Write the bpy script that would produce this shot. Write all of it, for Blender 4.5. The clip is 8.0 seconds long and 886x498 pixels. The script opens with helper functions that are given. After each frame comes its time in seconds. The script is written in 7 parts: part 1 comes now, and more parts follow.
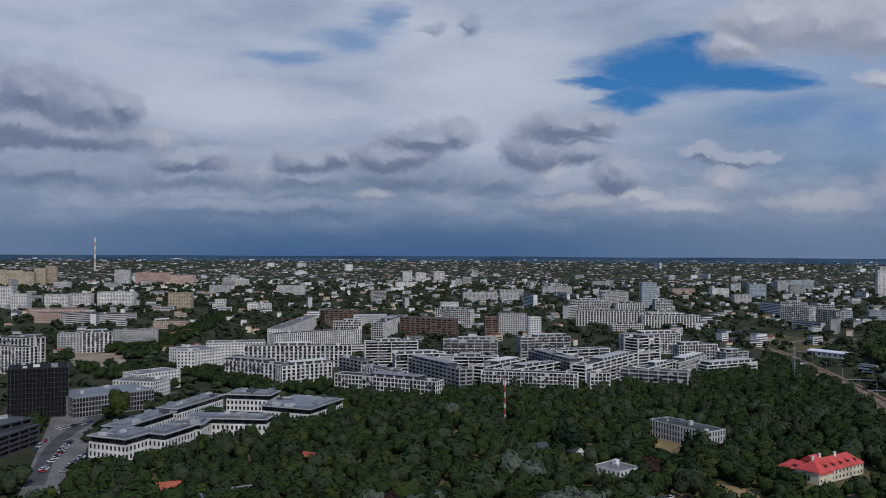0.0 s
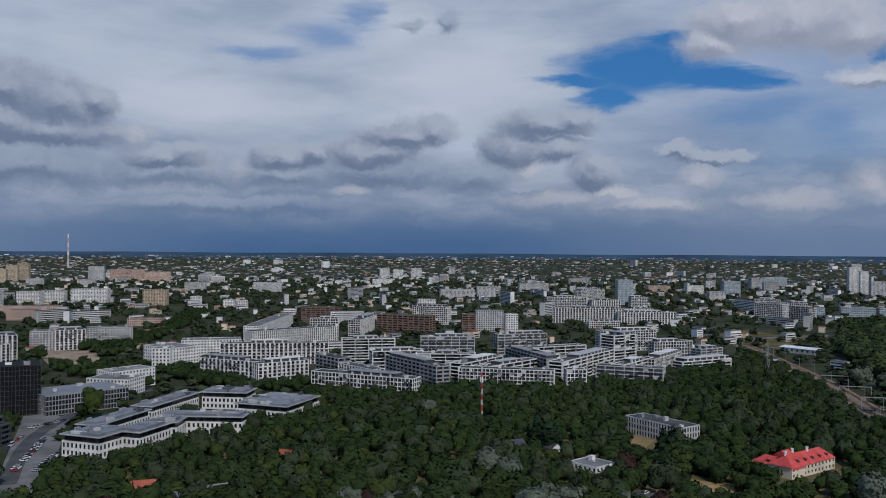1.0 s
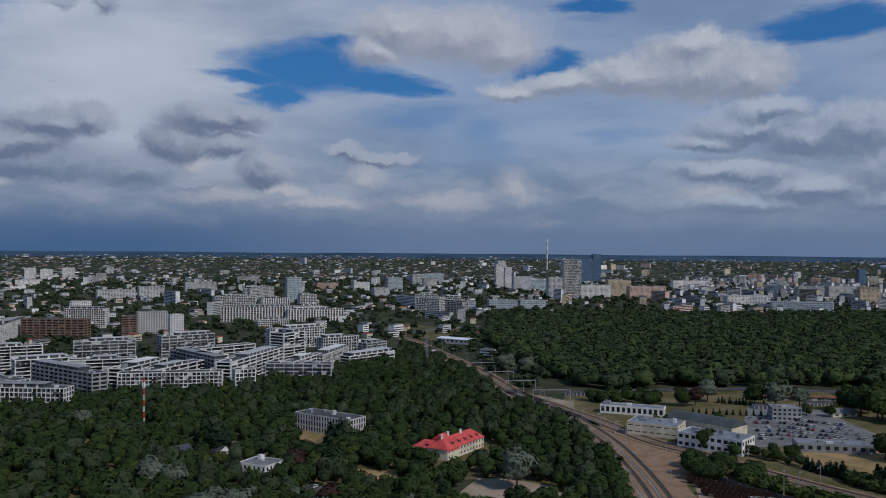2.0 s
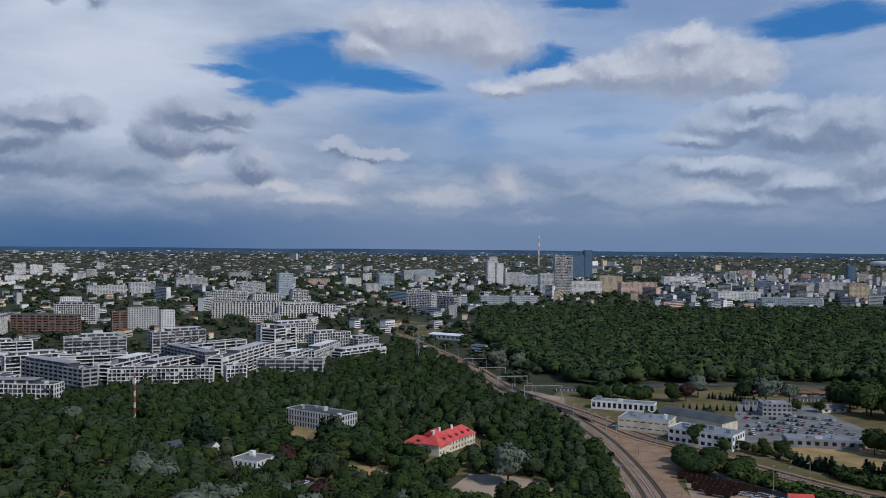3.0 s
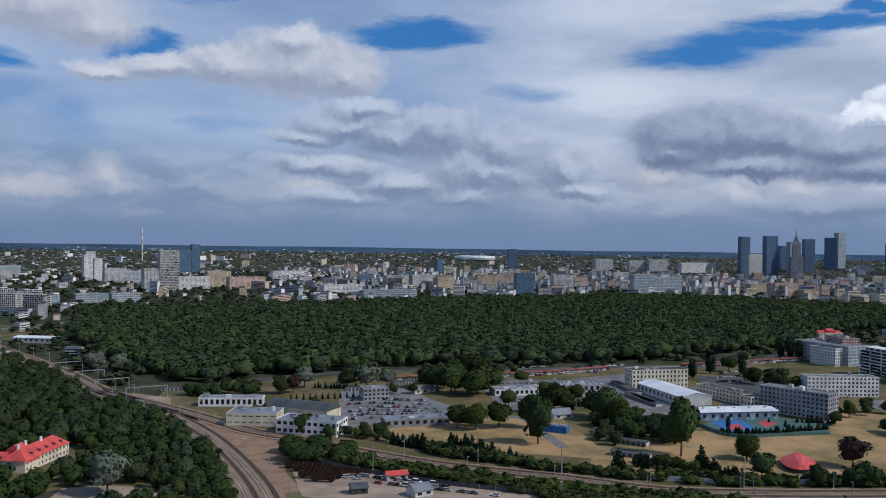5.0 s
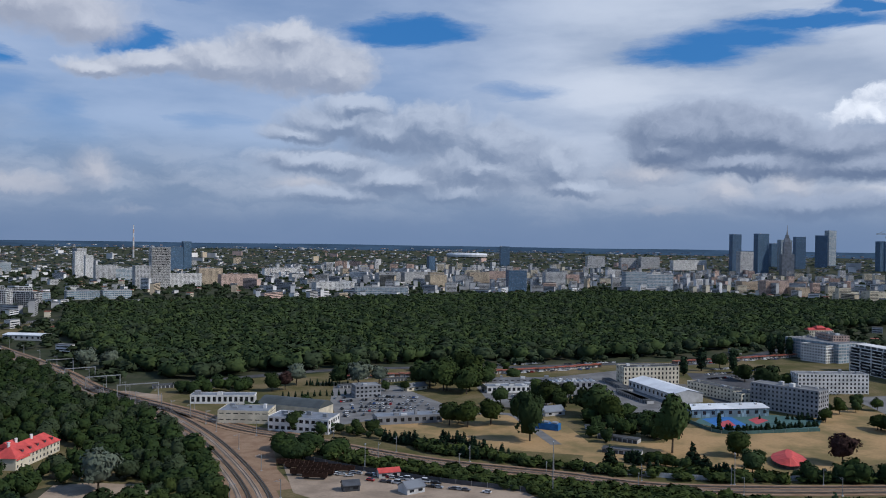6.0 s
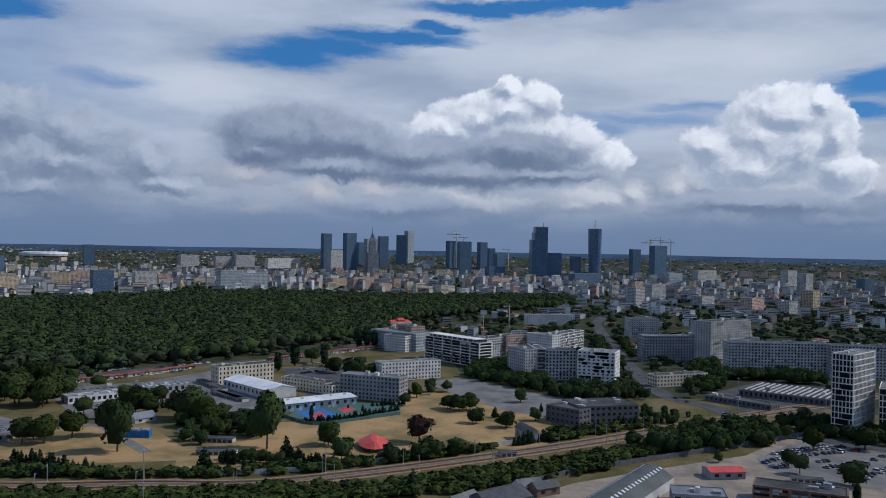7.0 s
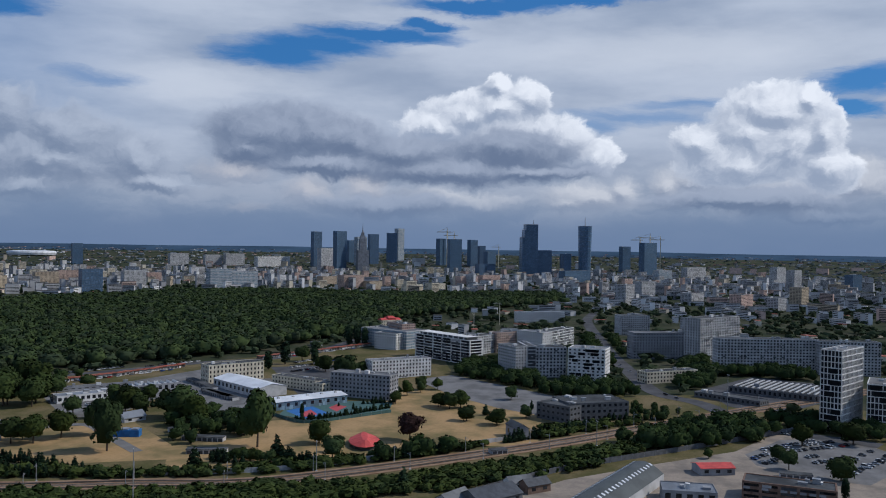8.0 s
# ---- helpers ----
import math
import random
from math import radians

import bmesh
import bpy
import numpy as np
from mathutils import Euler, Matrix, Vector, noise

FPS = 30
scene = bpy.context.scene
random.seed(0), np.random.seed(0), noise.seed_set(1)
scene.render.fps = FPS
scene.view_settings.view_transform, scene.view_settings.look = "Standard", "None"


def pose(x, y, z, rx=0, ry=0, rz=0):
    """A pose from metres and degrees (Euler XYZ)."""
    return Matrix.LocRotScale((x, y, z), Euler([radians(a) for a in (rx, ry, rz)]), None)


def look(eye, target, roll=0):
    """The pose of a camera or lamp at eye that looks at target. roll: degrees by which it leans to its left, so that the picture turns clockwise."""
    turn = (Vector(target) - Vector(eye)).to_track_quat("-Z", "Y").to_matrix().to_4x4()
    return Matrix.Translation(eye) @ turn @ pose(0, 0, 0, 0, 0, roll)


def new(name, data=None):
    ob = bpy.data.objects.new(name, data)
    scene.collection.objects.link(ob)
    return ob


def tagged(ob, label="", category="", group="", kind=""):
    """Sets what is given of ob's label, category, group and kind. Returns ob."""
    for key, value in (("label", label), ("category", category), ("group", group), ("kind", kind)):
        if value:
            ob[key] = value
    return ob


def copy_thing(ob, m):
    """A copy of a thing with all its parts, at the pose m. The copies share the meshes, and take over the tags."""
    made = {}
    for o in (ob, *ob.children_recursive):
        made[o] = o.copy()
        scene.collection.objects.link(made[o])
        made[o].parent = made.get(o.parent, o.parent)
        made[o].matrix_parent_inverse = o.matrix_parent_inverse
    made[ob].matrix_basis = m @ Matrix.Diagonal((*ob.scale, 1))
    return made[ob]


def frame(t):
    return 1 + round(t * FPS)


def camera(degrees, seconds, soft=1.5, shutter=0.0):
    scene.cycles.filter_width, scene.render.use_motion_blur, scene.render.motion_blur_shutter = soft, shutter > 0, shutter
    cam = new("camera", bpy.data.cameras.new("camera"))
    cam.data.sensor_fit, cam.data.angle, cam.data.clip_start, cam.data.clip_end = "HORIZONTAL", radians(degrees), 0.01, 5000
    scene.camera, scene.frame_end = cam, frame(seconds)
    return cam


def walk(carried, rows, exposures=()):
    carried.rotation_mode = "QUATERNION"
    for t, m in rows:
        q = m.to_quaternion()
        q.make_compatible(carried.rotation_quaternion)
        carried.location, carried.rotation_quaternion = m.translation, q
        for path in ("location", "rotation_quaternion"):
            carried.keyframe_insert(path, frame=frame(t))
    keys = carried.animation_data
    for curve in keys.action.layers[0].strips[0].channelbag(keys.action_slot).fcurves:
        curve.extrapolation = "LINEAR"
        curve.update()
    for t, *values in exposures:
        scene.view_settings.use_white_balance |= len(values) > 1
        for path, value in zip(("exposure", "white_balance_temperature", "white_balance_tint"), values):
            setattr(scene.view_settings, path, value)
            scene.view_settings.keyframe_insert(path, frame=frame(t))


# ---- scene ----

# The camera hangs 120 m over the railway fields and turns where it is.
cam = camera(54.68, 8.0, 1.0)
EYE = 120.0
# seconds, yaw to the right, pitch, lean
ROWS = [
    (0.0, 0.0, 0.18, 0.28), (0.5, 1.29, 0.09, 0.31), (1.0, 1.52, -0.01, 0.36), (1.4, 1.85, -0.10, 0.39),
    (1.5, 2.49, -0.13, 0.40), (1.6, 5.5, -0.12, 0.40), (1.7, 9.7, -0.10, 0.40), (1.8, 14.6, -0.07, 0.41),
    (1.9, 19.7, -0.03, 0.42), (2.0, 23.35, 0.0, 0.43), (2.2, 23.83, -0.05, 0.45), (3.3, 23.92, -0.34, 0.51),
    (3.5, 23.95, -0.38, 0.52), (3.6, 25.2, -0.36, 0.54), (3.7, 28.4, -0.32, 0.58), (3.8, 33.2, -0.28, 0.62),
    (3.9, 39.0, -0.24, 0.68), (4.0, 45.1, -0.20, 0.74), (4.1, 48.2, -0.20, 0.75), (4.2, 49.0, -0.21, 0.76),
    (4.5, 49.43, -0.24, 0.77), (4.7, 49.5, -0.27, 0.78), (5.8, 49.85, -0.48, 0.86), (6.0, 50.14, -0.51, 0.87),
    (6.1, 53.0, -0.45, 0.90), (6.2, 56.7, -0.38, 0.94), (6.3, 61.2, -0.30, 0.98), (6.4, 66.4, -0.22, 1.03),
    (6.5, 71.86, -0.15, 1.07), (6.6, 75.0, -0.15, 1.07), (6.7, 76.1, -0.15, 1.07), (7.0, 76.73, -0.16, 1.07),
    (7.5, 77.25, -0.22, 1.0), (8.0, 77.38, -0.30, 0.92),
]
walk(cam, [(t, pose(0, 0, EYE, 90 + pitch, -lean, -yaw)) for t, yaw, pitch, lean in ROWS], [(0.0, -0.27, 6000, 10), (1.0, -0.24, 6000, 10), (1.5, -0.26, 6000, 10), (2.0, -0.36, 6000, 10), (2.3, -0.3, 6000, 10), (3.2, 0.04, 6000, 10), (3.5, 0.06, 6000, 10), (4.0, -0.08, 6000, 10), (4.5, 0.08, 6000, 10), (6.0, 0.08, 6000, 10), (6.5, 0.12, 6000, 10), (7.0, -0.06, 6000, 10), (8.0, -0.06, 6000, 10)])

# ---- sun and sky ----
SUN_AZ, SUN_EL = 158.0, 42.0
sun = new("sun", bpy.data.lights.new("sun", "SUN"))
sun.data.energy, sun.data.angle, sun.data.color = 2.9, radians(0.6), (1.0, 0.91, 0.79)
sa, se = radians(SUN_AZ), radians(SUN_EL)
sun.matrix_world = look((0, 0, 0), (-math.sin(sa) * math.cos(se), -math.cos(sa) * math.cos(se), -math.sin(se)))


class Nodes:
    """Short hand for a node tree."""

    def __init__(self, tree):
        self.tree = tree
        tree.nodes.clear()

    def put(self, socket, value):
        if value is None:
            return
        if isinstance(value, (int, float, tuple, str)):
            if isinstance(value, tuple) and len(value) == 3 and socket.type == "RGBA":
                value = (*value, 1)
            socket.default_value = value
        else:
            self.tree.links.new(value, socket)

    def add(self, kind, *inputs, out=0, **props):
        n = self.tree.nodes.new(kind)
        if "operation" in props:
            n.operation = props["operation"]
        if "data_type" in props:
            n.data_type = props["data_type"]
        for i, v in enumerate(inputs):
            self.put(n.inputs[i], v)
        return n.outputs[out]

    def math(self, op, *v):
        return self.add("ShaderNodeMath", *v, operation=op)

    def vec(self, op, *v):
        return self.add("ShaderNodeVectorMath", *v, operation=op, out=1 if op in ("LENGTH", "DOT_PRODUCT", "DISTANCE") else 0)

    def noise(self, vector, scale, detail=4.0, rough=0.55, colour=False, distortion=0.0):
        n = self.tree.nodes.new("ShaderNodeTexNoise")
        if vector is not None:
            self.put(n.inputs["Vector"], vector)
        n.inputs["Scale"].default_value, n.inputs["Detail"].default_value = scale, detail
        n.inputs["Roughness"].default_value, n.inputs["Distortion"].default_value = rough, distortion
        return n.outputs[1 if colour else 0]

    def smooth(self, value, low, high, to0=0.0, to1=1.0):
        n = self.tree.nodes.new("ShaderNodeMapRange")
        n.interpolation_type = "SMOOTHSTEP"
        for i, v in enumerate((value, low, high, to0, to1)):
            self.put(n.inputs[i], v)
        return n.outputs[0]

    def mix(self, fac, a, b):
        n = self.tree.nodes.new("ShaderNodeMix")
        n.data_type = "RGBA"
        self.put(n.inputs[0], fac)
        self.put(n.inputs[6], a)
        self.put(n.inputs[7], b)
        return n.outputs[2]

    def ramp(self, value, *stops):
        n = self.tree.nodes.new("ShaderNodeValToRGB")
        while len(n.color_ramp.elements) < len(stops):
            n.color_ramp.elements.new(0.5)
        for e, (p, c) in zip(n.color_ramp.elements, stops):
            e.position, e.color = p, (*c, 1)
        self.put(n.inputs[0], value)
        return n.outputs[0]


world = bpy.data.worlds.new("sky")
scene.world = world
world.use_nodes = True
S = Nodes(world.node_tree)
way = S.tree.nodes.new("ShaderNodeTexCoord").outputs["Generated"]
split = S.tree.nodes.new("ShaderNodeSeparateXYZ")
S.put(split.inputs[0], way)
azimuth = S.math("MULTIPLY", S.math("ARCTAN2", split.outputs[0], split.outputs[1]), 57.2958)
height = S.math("MULTIPLY", S.math("ARCSINE", split.outputs[2]), 57.2958)
flat = S.add("ShaderNodeCombineXYZ", azimuth, height, 0.0)


def shaken(where, stretch, scale, detail, rough, amount):
    # places in the sky, shifted by noise, so that the rims of clouds grow uneven
    n = S.noise(S.vec("MULTIPLY", where, stretch), scale, detail, rough, True)
    return S.vec("ADD", where, S.vec("MULTIPLY", S.vec("SUBTRACT", n, (0.5, 0.5, 0.5)), (*amount, 0)))


place = shaken(shaken(flat, (0.5, 0.7, 1), 0.55, 4, 0.5, (2.4, 1.8)), (1, 1.2, 1), 1.5, 6, 0.62, (0.9, 0.8))
streaky = shaken(shaken(flat, (0.14, 0.5, 1), 0.7, 5, 0.55, (7, 1.6)), (0.4, 1.5, 1), 0.9, 7, 0.66, (3.4, 1.1))


def billow(where):
    # rounded puffs of several sizes: 0 in the middle of a puff
    n = S.tree.nodes.new("ShaderNodeTexVoronoi")
    n.feature, n.normalize = "SMOOTH_F1", True
    S.put(n.inputs["Vector"], S.vec("MULTIPLY", where, (0.8, 1.0, 0)))
    for key, value in (("Scale", 0.85), ("Detail", 3.0), ("Roughness", 0.55), ("Lacunarity", 2.3), ("Smoothness", 0.35)):
        n.inputs[key].default_value = value
    return n.outputs["Distance"]


def field(where, shapes):
    """How near each way is to a set of rounded patches (azimuth, height, half width, half height, in degrees): 0 in a middle, 1 at a rim."""
    least = None
    for a, e, w, h in shapes:
        d = S.vec("LENGTH", S.vec("MULTIPLY_ADD", where, (1 / w, 1 / h, 0), (-a / w, -e / h, 0)))
        least = d if least is None else S.math("SMOOTH_MIN", least, d, 0.45)
    return least


nishita = S.tree.nodes.new("ShaderNodeTexSky")
nishita.sky_type, nishita.sun_disc = "NISHITA", False
nishita.sun_elevation, nishita.sun_rotation = se, sa
blue = S.mix(0.6, S.vec("MULTIPLY", nishita.outputs[0], (0.04, 0.07, 0.10)), (0.022, 0.145, 0.40))
sheet_noise = S.noise(S.vec("MULTIPLY", flat, (0.10, 0.35, 1)), 0.6, 7, 0.55)
deep = S.smooth(field(streaky, [(14.9, 11.8, 4.5, 1.5), (17.4, 13.4, 3.0, 0.6), (10.3, 11.0, 2.5, 0.4), (12.8, 10.1, 2.1, 0.8), (19.4, 10.9, 3.0, 0.8), (29.1, 11.9, 1.7, 0.9), (32.8, 15.7, 2.9, 0.6), (31.2, 12.7, 1.8, 0.6), (47.0, 13.6, 3.7, 0.7), (30.9, 12.1, 2.4, 0.8), (47.6, 13.7, 4.1, 0.9), (66.0, 12.0, 3.1, 0.8), (69.1, 12.8, 4.2, 0.7), (72.9, 13.7, 4.3, 0.5), (75.9, 14.4, 2.1, 0.3), (79.6, 15.6, 5.2, 0.4), (85.2, 15.8, 5.5, 0.3), (103.7, 10.2, 2.1, 0.8), (102.5, 8.6, 2.1, 0.5)]), 0.6, 1.65, 1.0, 0.0)
thin = S.smooth(field(streaky, [(25.6, 7.8, 3.3, 2.0), (22.1, 9.2, 3.8, 1.2), (-5.9, 13.7, 3.0, 1.0), (-4.4, 15.1, 1.5, 1.3), (-11.0, 12.6, 2.9, 0.5), (25.8, 6.3, 5.2, 1.9), (21.6, 8.6, 4.2, 1.5), (34.7, 7.5, 4.3, 1.3), (32.6, 14.9, 3.2, 0.5), (54.4, 9.8, 3.0, 0.5), (23.9, 5.3, 4.5, 2.0), (51.1, 13.7, 2.2, 0.6), (54.2, 9.8, 3.3, 0.6), (87.6, 8.0, 1.8, 0.5), (90.4, 8.5, 4.6, 0.5), (93.4, 9.2, 3.1, 0.4)]), 0.1, 1.4, 0.6, 0.0)
over = S.smooth(S.math("ADD", height, S.math("MULTIPLY", sheet_noise, 26.0)), 30.0, 46.0, 0.0, 0.75)
behind = S.smooth(S.math("ADD", S.math("ABSOLUTE", S.math("SUBTRACT", S.math("MODULO", S.math("ADD", azimuth, 504.0), 360.0), 180.0)), S.math("MULTIPLY", sheet_noise, 30.0)), 86.0, 108.0, 0.0, 0.28)
veil = S.math("MULTIPLY", S.smooth(azimuth, 10, 26), S.smooth(azimuth, 46, 62, 0.40, 0.0))
gaps = S.math("MAXIMUM", S.math("MAXIMUM", deep, S.math("MAXIMUM", thin, veil)), S.math("MAXIMUM", over, behind))
sheet = S.mix(S.smooth(sheet_noise, 0.30, 0.68), (0.315, 0.375, 0.485), (0.53, 0.575, 0.66))
sheet = S.mix(S.smooth(field(streaky, [(2.8, 11.0, 7.5, 3.2), (-13.5, 9.3, 8.1, 2.1), (-3.2, 14.2, 5.7, 2.1), (60.3, 10.0, 5.3, 1.4), (92.5, 12.5, 10.9, 1.7), (60.6, 9.9, 7.1, 1.0)]), 0.2, 1.4, 0.7, 0.0), sheet, (0.635, 0.665, 0.725))
sky = S.mix(gaps, sheet, blue)
# a broken grey layer under the sheet
grey_low = S.mix(S.smooth(azimuth, -5, 30), (0.22, 0.285, 0.405), (0.235, 0.30, 0.405))
broken = S.noise(S.vec("MULTIPLY", S.vec("MULTIPLY", place, (1, 1, 0)), (0.16, 0.55, 1)), 0.9, 6, 0.55)
low = S.math("MULTIPLY", S.smooth(S.math("ADD", height, S.math("MULTIPLY", sheet_noise, 4.0)), 5.2, 10.0, 0.78, 0.0), S.math("SUBTRACT", 1.0, behind))
low_colour = S.mix(S.smooth(broken, 0.36, 0.64), S.mix(0.45, grey_low, (0.135, 0.18, 0.275)), S.mix(0.4, grey_low, (0.56, 0.56, 0.60)))
sky = S.mix(low, sky, low_colour)
puffs = billow(place)
SUNWARD = (0.30, 0.55, 0.0)
puffs_up = billow(S.vec("ADD", place, SUNWARD))
relief = S.math("SUBTRACT", puffs_up, puffs)


def clouds(sky, shapes, dark, bright, soft=0.5, strength=1.0, puffy=0.8, shade=0.5):
    """Heaps with grey bases and bright tops: the light grows where a cloud thins towards the sun, and on the sunny side of each puff."""
    near = field(place, shapes)
    ahead = field(S.vec("ADD", place, SUNWARD), shapes)
    body = S.math("ADD", near, S.math("MULTIPLY_ADD", puffs, puffy, -0.58 * puffy))
    cover = S.math("MULTIPLY", S.smooth(body, 1.0 - soft, 1.0 + soft * 0.35, 1.0, 0.0), strength)
    slope = S.math("ADD", S.math("SUBTRACT", ahead, near), S.math("MULTIPLY", relief, 1.1 * puffy))
    light = S.math("ADD", S.smooth(slope, -0.45, 0.75), S.smooth(body, 0.55, 1.05, 0.0, 0.5 - shade * 0.5))
    return S.mix(cover, sky, S.mix(S.math("MINIMUM", light, 1.0), dark, bright))


# lit heaps low in the distance, dark bands, then the heaps from far to near
sky = clouds(sky, [(-18.8, 7.2, 1.5, 0.6), (-14.2, 5.1, 1.1, 0.9), (-12.1, 4.9, 0.8, 0.8), (7.0, 5.5, 1.1, 0.8), (18.1, 4.6, 1.5, 1.0), (12.8, 3.6, 1.4, 0.4), (8.8, 3.1, 3.3, 0.6), (15.3, 2.8, 4.5, 0.6), (23.7, 3.1, 3.4, 0.7), (-4.7, 3.6, 1.1, 0.4), (27.9, 4.0, 1.4, 1.1), (30.0, 1.6, 1.1, 0.3), (41.1, 3.6, 2.0, 0.6), (68.2, 3.2, 1.5, 1.2), (72.1, 3.8, 1.4, 1.0), (64.4, 2.1, 1.3, 0.4), (63.6, 4.7, 2.1, 0.8)], (0.34, 0.37, 0.45), (0.62, 0.595, 0.605), 0.95, 0.62)
sky = clouds(sky, [(-24.3, 4.7, 7.3, 1.2), (-16.7, 4.8, 5.3, 1.1), (-8.4, 4.8, 4.1, 1.1), (-2.4, 5.1, 5.7, 1.3), (3.6, 4.8, 2.6, 1.1), (-11.7, 2.9, 9.7, 0.7), (-1.0, 14.7, 1.0, 0.4), (1.9, 14.7, 1.1, 0.7), (-4.3, 7.7, 0.3, 0.2), (10.8, 7.0, 0.7, 0.3), (7.3, 4.1, 1.9, 0.3)], (0.15, 0.20, 0.30), (0.36, 0.41, 0.50), 0.8, 0.8)
sky = clouds(sky, [(-25.6, 9.5, 2.8, 1.5), (-22.7, 8.7, 2.8, 1.5), (-20.6, 9.2, 1.1, 0.9), (-26.5, 7.5, 4.1, 1.3), (-23.4, 7.1, 4.3, 1.0), (-28.9, 8.3, 2.7, 1.9), (-16.4, 5.9, 2.6, 0.8), (-15.1, 6.3, 1.0, 0.6), (-9.0, 6.1, 2.4, 0.9), (-7.1, 6.3, 0.9, 0.7), (-0.9, 7.7, 2.7, 1.0), (-3.2, 6.4, 2.8, 1.1), (1.0, 8.0, 1.1, 0.7), (6.0, 6.9, 2.0, 1.3), (8.4, 8.3, 3.3, 0.9), (9.9, 8.7, 1.5, 0.7), (9.2, 6.6, 1.8, 0.8), (11.4, 4.8, 1.7, 1.0), (11.7, 5.4, 0.9, 0.7), (19.1, 6.1, 2.3, 0.4), (16.7, 6.6, 1.3, 0.4)], (0.165, 0.205, 0.30), (0.43, 0.465, 0.545), 0.4, 0.93)
sky = clouds(sky, [(23.8, 14.0, 6.0, 1.8), (20.6, 14.4, 3.0, 1.3), (27.1, 13.3, 3.0, 1.5), (18.8, 12.9, 2.3, 1.0)], (0.32, 0.345, 0.42), (0.60, 0.605, 0.65), 0.6, 0.95, 0.6)
sky = clouds(sky, [(40.0, 11.4, 4.7, 1.9), (39.7, 12.8, 2.1, 1.0), (35.8, 11.3, 3.7, 1.2), (31.4, 10.8, 3.3, 0.9), (28.2, 10.3, 2.2, 0.6), (43.2, 11.0, 1.8, 1.4)], (0.29, 0.325, 0.41), (0.60, 0.61, 0.65), 0.5, 0.93)
sky = clouds(sky, [(43.1, 7.9, 3.6, 1.0), (44.1, 8.8, 2.3, 0.7), (40.4, 7.1, 2.4, 0.7), (46.4, 7.1, 3.4, 1.2), (48.6, 7.6, 2.4, 1.2), (42.1, 5.2, 4.3, 0.8), (47.0, 4.0, 3.7, 1.0), (43.1, 3.0, 4.2, 0.7), (49.2, 7.3, 3.4, 1.7), (53.7, 6.4, 2.6, 1.6), (52.6, 4.7, 4.5, 1.7), (57.5, 5.1, 2.2, 1.6), (58.6, 3.6, 2.6, 0.8), (51.3, 3.1, 3.4, 0.8)], (0.19, 0.24, 0.34), (0.49, 0.535, 0.62), 0.5, 0.9)
sky = clouds(sky, [(77.9, 2.7, 4.1, 0.8), (87.3, 3.2, 2.9, 1.0), (89.5, 3.8, 0.9, 0.8), (92.0, 4.2, 1.0, 0.8), (85.8, 2.8, 1.8, 0.7), (94.7, 4.5, 3.0, 0.9), (103.5, 4.4, 2.1, 1.3), (100.1, 3.4, 3.7, 0.9)], (0.28, 0.32, 0.41), (0.72, 0.715, 0.73), 0.7, 0.72)
sky = clouds(sky, [(81.0, 10.5, 0.9, 0.7), (83.0, 9.7, 1.2, 1.0), (81.0, 9.1, 2.5, 1.2), (79.0, 8.6, 2.3, 1.2), (76.9, 7.9, 2.3, 1.0), (81.6, 7.5, 4.1, 1.5), (85.4, 7.1, 1.5, 1.2), (87.2, 5.9, 1.5, 1.0), (98.4, 8.7, 2.6, 1.4), (96.9, 7.3, 2.2, 2.0), (99.2, 6.6, 2.5, 2.3), (100.6, 9.4, 0.7, 0.6), (101.3, 7.3, 1.2, 2.0), (93.9, 6.8, 1.3, 1.0), (96.1, 5.6, 3.0, 1.6), (101.6, 4.9, 1.5, 1.2)], (0.32, 0.375, 0.48), (0.88, 0.89, 0.92), 0.24, 0.97, 1.0)
sky = clouds(sky, [(65.7, 7.2, 3.7, 1.7), (69.1, 7.3, 3.3, 1.5), (71.4, 7.0, 1.8, 1.2), (64.7, 6.3, 2.3, 1.1), (69.8, 5.3, 5.4, 0.8), (74.6, 6.2, 3.6, 1.1), (73.7, 2.5, 4.8, 0.8), (81.8, 6.5, 4.3, 1.3), (77.9, 5.0, 6.4, 1.0), (83.5, 5.0, 4.4, 0.6), (97.1, 3.0, 5.8, 0.8), (101.1, 2.2, 3.7, 0.5)], (0.145, 0.19, 0.285), (0.38, 0.425, 0.52), 0.5, 0.95)
# rain and haze towards the horizon, bluest under the far shower
haze = S.mix(S.smooth(S.math("ABSOLUTE", S.math("SUBTRACT", azimuth, -4.0)), 6, 28), (0.062, 0.135, 0.27), (0.155, 0.22, 0.345))
haze = S.mix(S.smooth(height, -0.3, 3.4), haze, S.mix(0.55, haze, grey_low))
sky = S.mix(S.smooth(S.math("ADD", height, S.math("MULTIPLY", broken, 2.0)), 2.0, 5.0, 0.94, 0.0), sky, haze)
S.tree.links.new(S.add("ShaderNodeBackground", sky, 1.0), S.tree.nodes.new("ShaderNodeOutputWorld").inputs[0])


